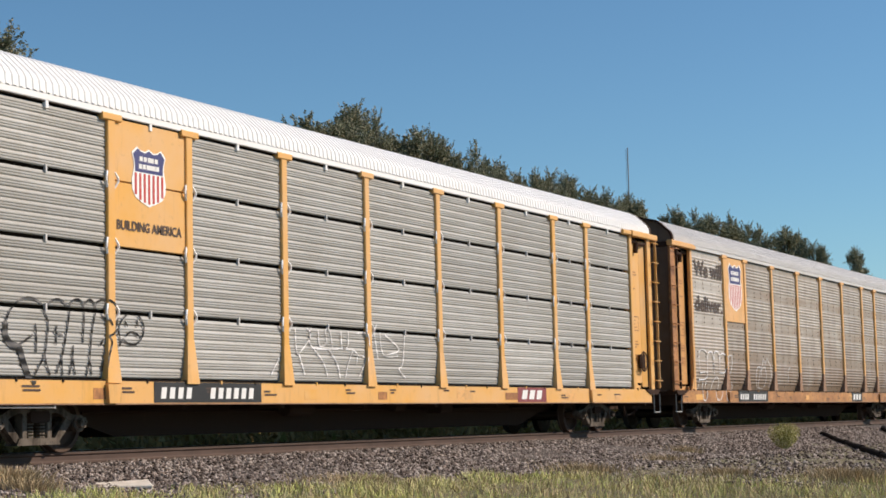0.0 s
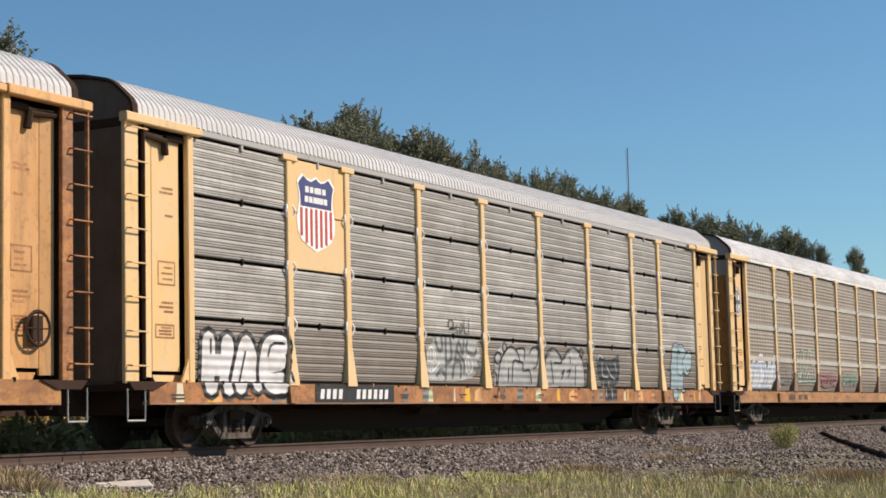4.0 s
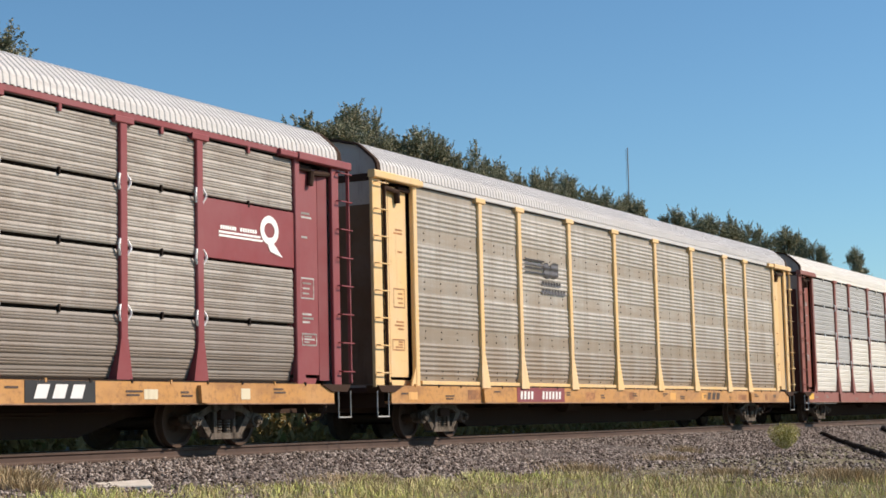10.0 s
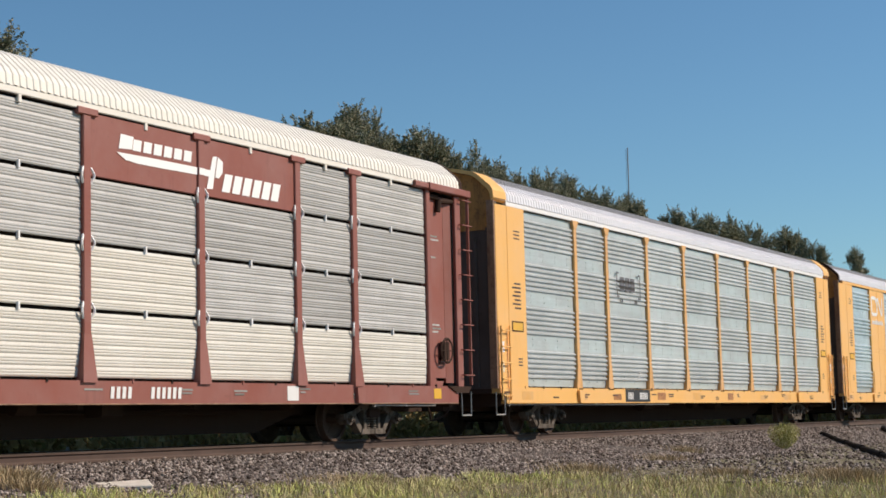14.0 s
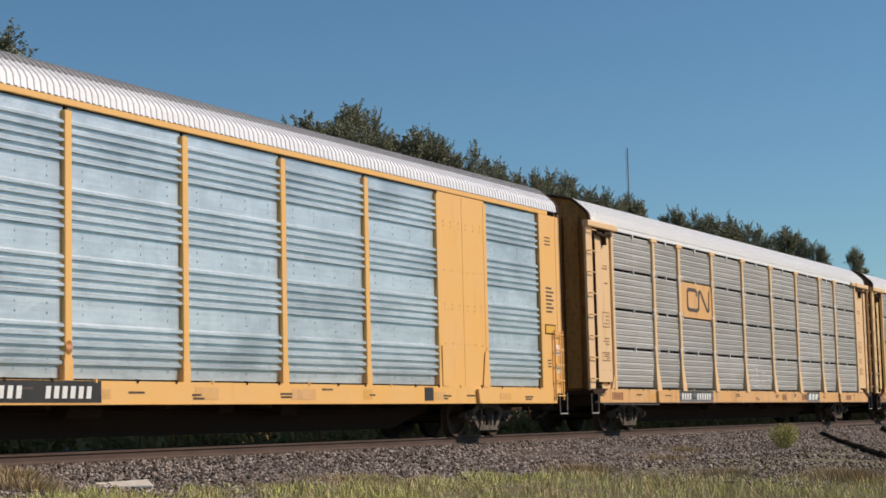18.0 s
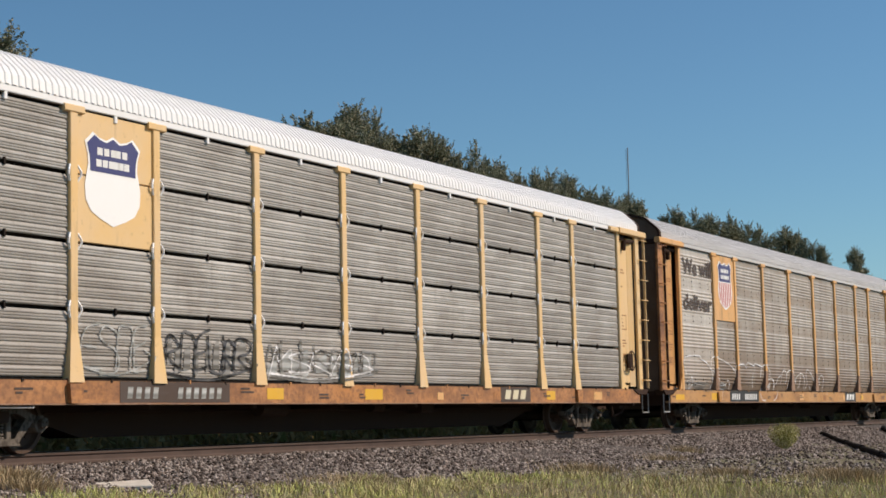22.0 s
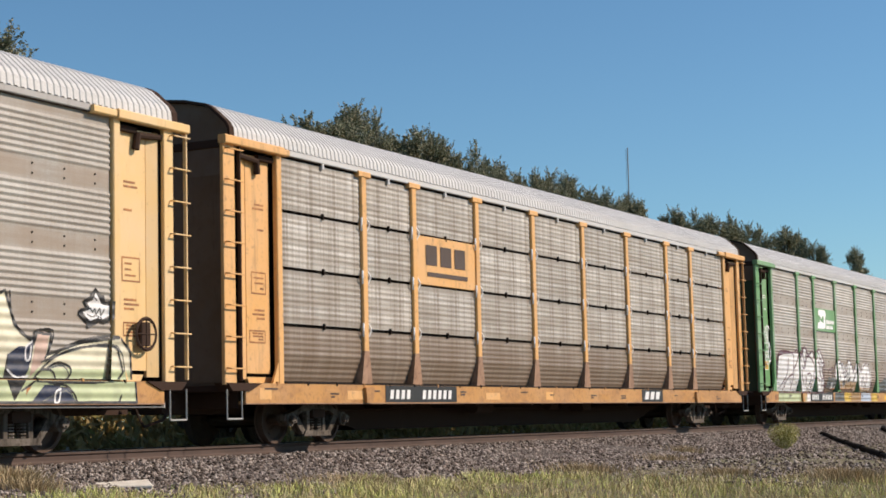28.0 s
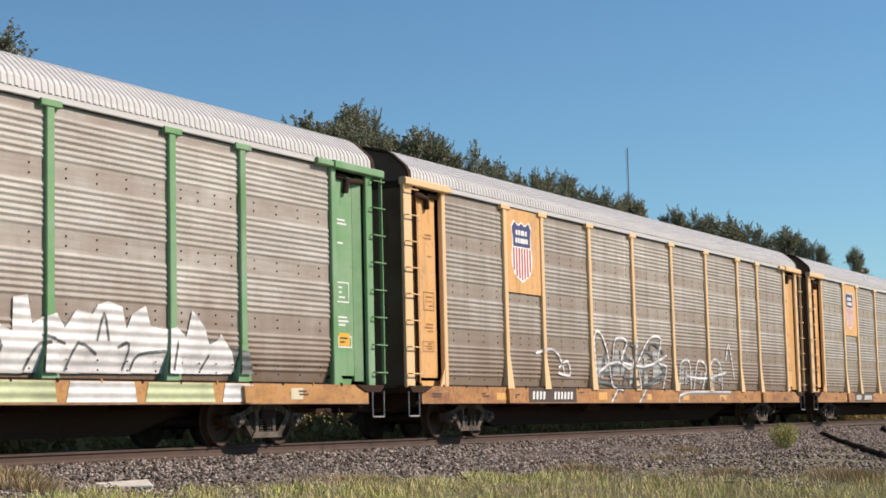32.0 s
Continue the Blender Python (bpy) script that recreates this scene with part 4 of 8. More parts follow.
def end_of(car, A, sx, edges):
    fr, kind, dy = A["frame"], A["kind"], A.get("door_y", DOOR_Y)
    a, b = abs(edges[0 if sx < 0 else -1]), 13.55
    xs = lambda p, q: tuple(sorted((sx * p, sx * q)))
    dm = A.get("door", fr)
    if A.get("end", "open") == "solid":  # smooth corner, low ladder
        part("end_panel", Shape().box(*xs(a + 0.02, 13.3), CREST - 0.035, VALLEY + 0.03, 1.03, 5.0, 0.012).box(*xs(a + 0.9, a + 0.93), CREST - 0.042, CREST, 1.03, 5.0), fr, car)
        if A.get("hood"):
            part("end_hood", Shape().prism([(y * 1.017, z + 0.03) for y, z in ROOF] + [(y * 0.97, z - 0.04) for y, z in ROOF[::-1]], "x", *xs(A.get("hood_from", 12.75), 13.4)), A["hood"], car)
        lad = part("ladder", Shape().box(*xs(13.22, 13.26), END_Y - 0.05, END_Y - 0.01, 0.75, 2.35, 0.008).box(*xs(12.8, 12.84), END_Y - 0.05, END_Y - 0.01, 0.75, 2.35, 0.008), A.get("lad", fr), car)
        for i in range(5):
            part("rung", shared("rung_low", lambda: Shape().tube((-0.22, 0, 0), (0.22, 0, 0), 0.016, 5)), A.get("lad", fr), lad, at=(sx * 13.03, END_Y - 0.06, 0.85 + i * 0.35))
        part("sill_end", Shape().box(*xs(12.96, 13.3), SILL_Y, -1.35, 0.90, Z_SILL1, 0.006), fr, car)
        part("corner_edge", Shape().box(*xs(13.301, 13.36), CREST - 0.03, -1.36, 1.0, 5.08, 0.008), "foot_brown", car, "rusty brown corner edge")
        part("sign_border", Shape().box(*xs(a + 0.21, a + 0.79), CREST - 0.041, CREST - 0.03, 2.25, 2.48), "under", car)
        part("data_sign", Shape().box(*xs(a + 0.25, a + 0.75), CREST - 0.045, CREST - 0.03, 2.28, 2.45), "sign_yellow", car, "yellow warning sign")
        bars("stencil_bar", [rect(*xs(a + 0.3, a + 0.62 + 0.1 * (i % 2)), 2.75 + i * 0.09, 2.79 + i * 0.09) for i in range(7)] + [rect(*xs(a + 0.3, a + 0.6), 4.3 + i * 0.08, 4.33 + i * 0.08) for i in range(3)]
             + [rect(*xs(a + 0.3, a + 0.5), 1.5 + i * 0.07, 1.53 + i * 0.07) for i in range(3)], 0.003, "brown_ink", car, CREST - 0.035)
        part("placard", marks([rect(*xs(13.0, 13.2), 1.78, 2.02)], 0.004, flat=CREST - 0.035), "white", car)
        part("placard", marks([rect(*xs(13.0, 13.2), 1.36, 1.58)], 0.004, flat=CREST - 0.035), "cream", car)
    else:
        inner = a - 0.05 if sx > 0 else a + 0.19
        flush = dy < -1.45
        part("door", Shape().box(*xs(inner, (12.96 if sx > 0 else 13.18) if flush else 12.70), dy, dy + 0.06, 1.20, 4.9, 0.01), dm, car)
        if not flush:
            part("door_fold", Shape().prism([(sx * 12.71, dy + 0.004), (sx * 12.94, dy - 0.06), (sx * 12.94, dy - 0.02), (sx * 12.71, dy + 0.05)], "z", 1.10, 4.9), dm, car)
        part("door_foot", Shape().prism([(sx * (a + 0.02), 1.04), (sx * 12.6, 1.04), (sx * 12.66, 1.14), (sx * (a + 0.02), 1.14)], "y", dy + 0.03, dy + 0.09), dm, car)
        part("door_post", Shape().box(*xs(a - 0.03, a + 0.13), POST_Y, VALLEY + 0.03, 1.0, 5.0, 0.015)
             .prism([(sx * (a + 0.13), 1.4), (sx * (a + 0.13), 1.02), (sx * (a + 0.32), 1.02)], "y", POST_Y + 0.01, POST_Y + 0.05), fr, car)
        # the corner plate: set in from the ladder's stile at one end, flush with the corner at the other
        part("corner_post", Shape().box(*(xs(12.98, 13.22) if sx > 0 else xs(13.20, 13.53)), END_Y + 0.01, END_Y + 0.08, 1.0, 5.0, 0.01), A.get("lad", fr), car)
        hd, h0 = A.get("header", fr), a - (0.55 if sx > 0 else 0.2)
        part("header", Shape().box(*xs(h0, a - 0.02), END_Y - 0.045, VALLEY, 4.975, 5.09, 0.02), hd, car)
        part("header", Shape().box(*xs(a, 13.56), END_Y - 0.07, VALLEY, 4.96, 5.11, 0.02), hd, car)
        part("door_hook", Shape().tube((sx * (a + 1.2), dy - 0.07, 4.84), (sx * (a + 0.62), dy - 0.07, 4.80), 0.05, 8).tube((sx * (a + 0.64), dy - 0.06, 4.84), (sx * (a + 0.60), dy - 0.05, 4.58), 0.06, 8)
             .box(*xs(a + 0.15, a + 0.6), dy - 0.08, dy, 4.82, 4.92, 0.02), "under", car)
        part("end_bracket", Shape().prism([(sx * 12.5, 1.03), (sx * 13.5, 1.03), (sx * 13.36, 0.90), (sx * 12.85, 0.90)], "y", END_Y - 0.02, -1.30), "under", car)
        ladder_part(car, A.get("lad", fr), sx, 1.06, 4.98)
        if A.get("brake", 0) == sx:
            part("hand_brake", Shape().lathe([(0.24, 0), (0.27, 0.02), (0.24, 0.04), (0.21, 0.02), (0.24, 0)], 16).box(-0.12, 0.12, 0.02, 0.12, -0.18, 0.18, 0.02).tube((-0.22, 0.02, 0), (0.22, 0.02, 0), 0.012).tube((0, 0.02, -0.22), (0, 0.02, 0.22), 0.012),
                 "under", car, "dark hand brake wheel", at=(sx * (a + 0.75), dy - 0.14, 1.75))
        rnd = random.Random(SEQ[0])
        SEQ[0] += 1
        pl = [] if A.get("bare_door") else [(a + 0.32, 2.55, 0.42, 0.36), (a + 0.35, 1.72, 0.46, 0.2)]
        bars("stencil_bar", [rect(*xs(a + 0.36, a + 0.36 + w_), z_, z_ + 0.035) for z_, w_ in ((4.05, 0.28), (3.98, 0.34), (3.62, 0.2), (2.25, 0.3), (2.18, 0.36), (2.11, 0.24))], 0.004, A.get("stencil", "yellow_rust"), car, dy)
        for x, z, w, h in pl:
            part("data_frame", marks(stroke([(sx * x, z), (sx * (x + w), z), (sx * (x + w), z + h), (sx * x, z + h), (sx * x, z)], 0.022), 0.004, flat=dy), A.get("stencil", "yellow_rust"), car)
            bars("stencil_bar", [rect(*xs(x + 0.06, x + w - 0.06 - rnd.uniform(0, 0.2)), z + h * q, z + h * q + 0.03) for q in (0.2, 0.45, 0.7)], 0.004, A.get("stencil", "yellow_rust"), car, dy)
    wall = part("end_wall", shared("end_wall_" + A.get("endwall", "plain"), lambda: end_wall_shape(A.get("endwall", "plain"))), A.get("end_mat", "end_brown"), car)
    extra = []
    if A.get("endwall") == "folds":
        for i in range(6):
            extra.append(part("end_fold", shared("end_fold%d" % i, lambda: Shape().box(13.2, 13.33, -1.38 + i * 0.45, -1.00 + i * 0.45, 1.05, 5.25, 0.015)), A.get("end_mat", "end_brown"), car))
    if A.get("endwall") == "ribbed":
        extra.append(part("end_arch", shared("end_arch", lambda: Shape().prism([(-1.36, 4.45), (1.36, 4.45)] + [(y * 0.965, z - 0.05) for y, z in ROOF[::-1]], "x", 13.2, 13.245)), "end_yellow", car, "painted arch of the end wall"))
        extra.append(part("end_band", shared("end_edge", lambda: Shape().box(13.2, 13.27, -1.40, -1.28, 1.0, 4.5, 0.01).box(13.2, 13.27, 1.28, 1.40, 1.0, 4.5, 0.01)), "end_soot", car))
        extra.append(part("end_plate", shared("end_plate", lambda: Shape().box(13.23, 13.255, -1.2, -0.75, 2.95, 3.08, 0.008)), "under", car))
    if A.get("endwall", "plain") == "plain":
        extra.append(part("end_band", shared("end_band", lambda: Shape().box(13.2, 13.24, -1.37, 1.37, 4.96, 5.10, 0.01)), "under", car))
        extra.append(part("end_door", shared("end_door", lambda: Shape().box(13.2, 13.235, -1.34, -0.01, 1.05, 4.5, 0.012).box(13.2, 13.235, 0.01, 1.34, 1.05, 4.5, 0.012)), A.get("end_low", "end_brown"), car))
        extra.append(part("end_plate", shared("end_plate", lambda: Shape().box(13.23, 13.255, -1.2, -0.75, 2.95, 3.08, 0.008)), "under", car))
    for w_ in [wall] + extra:
        if sx < 0:
            w_.rotation_euler = (0, 0, math.pi)
    if not A.get("hood"):
        rim = part("roof_rim", shared("roof_rim", arch_rim), A.get("rim", "under"), car)
        if sx < 0:
            rim.rotation_euler = (0, 0, math.pi)


# ---- graffiti: thick bent strokes, painted in layers ----
STROKES = [
    [[(0, 0), (0.05, 0.9), (0.5, 1), (0.95, 0.8), (1, 0)]],
    [[(0, 1), (0, 0.15), (0.5, 0), (1, 0.2), (0.95, 1)]],
    [[(1, 0.9), (0.3, 1), (0, 0.7), (0.9, 0.42), (0.95, 0.1), (0, 0)]],
    [[(0, 0), (0.15, 1), (0.5, 0.45), (0.8, 1), (1, 0)]],
    [[(0, 0.05), (0.1, 1), (0.85, 0.85), (0.8, 0.55), (0.15, 0.5), (1, 0)]],
    [[(0.9, 1), (0.1, 0.9), (0, 0.1), (0.95, 0)], [(0.1, 0.5), (0.75, 0.55)]],
    [[(0.05, 0), (0.5, 1), (1, 0)], [(0.25, 0.35), (0.8, 0.35)]],
    [[(0, 1), (0.1, 0)], [(0.1, 0.5), (0.9, 0.55)], [(0.9, 1), (1, 0)]],
]


def rounded(points, k=4):
    """A round-cornered line through points."""
    out = []
    for i in range(len(points) - 1):
        p = [points[max(0, min(len(points) - 1, i + d))] for d in (-1, 0, 1, 2)]
        for j in range(k):
            t = j / k
            out.append(tuple(0.5 * (2 * p[1][q] + (p[2][q] - p[0][q]) * t + (2 * p[0][q] - 5 * p[1][q] + 4 * p[2][q] - p[3][q]) * t * t + (3 * p[1][q] - p[0][q] - 3 * p[2][q] + p[3][q]) * t ** 3) for q in (0, 1)))
    return out + [points[-1]]


def graffiti(car, seed, x0, x1, z0, z1, n, fill, ink, w=0.05, jag=0.15):
    """A row of stroke figures; ink is the outline, fill the face."""
    rnd = random.Random(seed)
    LAY[0], GAPS[0] = TUCKED[car.name], car.name in ROWED
    step = (x1 - x0) / n
    t = min(step * 0.42, (z1 - z0) * 0.3)
    figures = []
    for i in range(n):
        a = x0 + step * i + t / 2
        b = a + step - t * 0.75
        lo, hi = z0 + t / 2 + rnd.uniform(0, jag * 0.5) * (z1 - z0), z1 - t / 2 - rnd.uniform(0, jag) * (z1 - z0)
        lean = rnd.uniform(-0.08, 0.12) * step
        figures.append([rounded([(a + (b - a) * (u + rnd.uniform(-0.06, 0.06)) + lean * v, lo + (hi - lo) * (v + rnd.uniform(-jag, jag) * 0.3)) for u, v in s], 3) for s in rnd.choice(STROKES)])
    low = lambda polys: [[(x, max(0.712, z)) for x, z in p] for p in polys]
    grow = lambda ls, k: low([q for l in ls for q in stroke(l, t + k)])
    for i, g in enumerate(figures):
        up = 0.008 + 0.005 * i
        if ink and fill:
            part("graffiti_outline", marks(grow(g, w * 2), up), ink, car, "spray-painted graffiti outline")
        if fill:
            part("graffiti_fill", marks(grow(g, 0), up + 0.002), fill, car, "spray-painted graffiti letter")
            if ink:
                part("graffiti_highlight", marks(low([q for l in g[:1] for q in stroke([(x + t * 0.16, z + t * 0.1) for x, z in l[:len(l) // 2]], w * 0.55)]), up + 0.0062), ink, car)
        elif ink:
            part("graffiti_outline", marks(low([q for l in g for sg in (-1, 1) for q in stroke([(x + sg * t * 0.35, z + sg * t * 0.2) for x, z in l], w)]), up), ink, car, "spray-painted graffiti outline")


def scribble(car, seed, x0, x1, z0, z1, n, ink, w=0.03):
    """A hand-drawn tag: figures of one bent line each, crossing one another, with a flourish."""
    rnd = random.Random(seed)
    LAY[0], GAPS[0] = TUCKED[car.name], car.name in ROWED
    step, lines = (x1 - x0) / n, []
    for i in range(n):
        a, b = x0 + step * (i - 0.12), x0 + step * (i + 0.98)
        lo, hi = z0 + rnd.uniform(0, 0.2) * (z1 - z0), z1 - rnd.uniform(0, 0.25) * (z1 - z0)
        for s in rnd.choice(STROKES):
            lines.append(rounded([(a + (b - a) * (u + rnd.uniform(-0.12, 0.12)) + 0.12 * step * v, lo + (hi - lo) * (v + rnd.uniform(-0.1, 0.1))) for u, v in s]))
    lines.append(rounded([(x0, z0 + 0.1 * (z1 - z0)), ((x0 + x1) / 2, z0 - 0.03), (x1 + 0.1 * step, z0 + 0.25 * (z1 - z0)), (x1 - 0.3 * step, z0 + 0.45 * (z1 - z0))]))
    part("graffiti_tag", marks([q for l in lines for q in stroke([(x, max(0.72, z)) for x, z in l], w)], 0.012), ink, car, "thin spray-painted tag")


def spray(name, color, alpha_noise=0.5, under=(0.25, 0.23, 0.19)):
    """Spray paint that has worn thin in places."""
    m, nt, b = material(name, 0.5)
    c1 = mix(nt, ramp(nt, noise_at(nt, 1.5, (1, 1, 1), 4, 0.6), 0.4, 0.65), color, tuple(c * 0.72 for c in color))
    nt.links.new(mix(nt, times(nt, ramp(nt, noise_at(nt, 5.0, (1, 1, 2.5), 6, 0.7, 13.0), 0.45, 0.75), alpha_noise), c1, under), b.inputs["Base Color"])
    # the sheet's ribs show through the paint
    tc = nt.nodes.new("ShaderNodeTexCoord")
    wv = node(nt, "ShaderNodeTexWave", Scale=2.03)
    wv.bands_direction = "Z"
    nt.links.new(tc.outputs["Object"], wv.inputs["Vector"])
    bump(nt, b, wv.outputs["Fac"], 0.6, 0.03)
    return m


M["sp_black"] = spray("black spray paint", (0.015, 0.015, 0.018), 0.5)
M["sp_white"] = spray("white spray paint", (0.82, 0.81, 0.80), 0.22)
M["sp_silver"] = spray("faded pale spray paint", (0.42, 0.43, 0.41), 0.9)
M["sp_teal"] = spray("teal spray paint", (0.07, 0.36, 0.38), 0.25)
M["sp_turquoise"] = spray("turquoise spray paint", (0.16, 0.52, 0.48), 0.25)
M["sp_aqua"] = spray("pale aqua spray paint", (0.34, 0.46, 0.50), 0.75)
M["sp_red"] = spray("dark red spray paint", (0.25, 0.02, 0.05), 0.25)
M["sp_plum"] = spray("plum spray paint", (0.12, 0.03, 0.05), 0.5)
M["sp_pink"] = spray("faded pink spray paint", (0.38, 0.14, 0.14), 0.9)
M["sp_mint"] = spray("faded mint spray paint", (0.22, 0.32, 0.24), 0.9)
M["sp_lime"] = spray("pale green spray paint", (0.55, 0.62, 0.36), 0.35)
M["sp_cream"] = spray("cream spray paint", (0.80, 0.75, 0.56), 0.2)
M["sp_yellow"] = spray("yellow spray paint", (0.68, 0.45, 0.05), 0.3)
M["sp_orange"] = spray("orange spray paint", (0.55, 0.20, 0.04), 0.5)
M["sp_ochre"] = spray("ochre spray paint", (0.42, 0.25, 0.10), 0.6)
M["sp_mintline"] = spray("pale mint spray paint", (0.42, 0.58, 0.48), 0.6)
M["sp_skyblue"] = spray("light blue spray paint", (0.50, 0.58, 0.70), 0.4)
M["sp_dim"] = spray("dim worn tag", (0.22, 0.21, 0.19), 0.9)
M["sp_navy"] = spray("navy spray paint", (0.02, 0.03, 0.07), 0.3)
M["sp_peach"] = spray("peach spray paint", (0.60, 0.42, 0.34), 0.4)
M["sp_badge"] = spray("dark badge paint", (0.07, 0.065, 0.07), 0.35)
M["sp_grey"] = spray("grey spray paint", (0.11, 0.12, 0.12), 0.6)

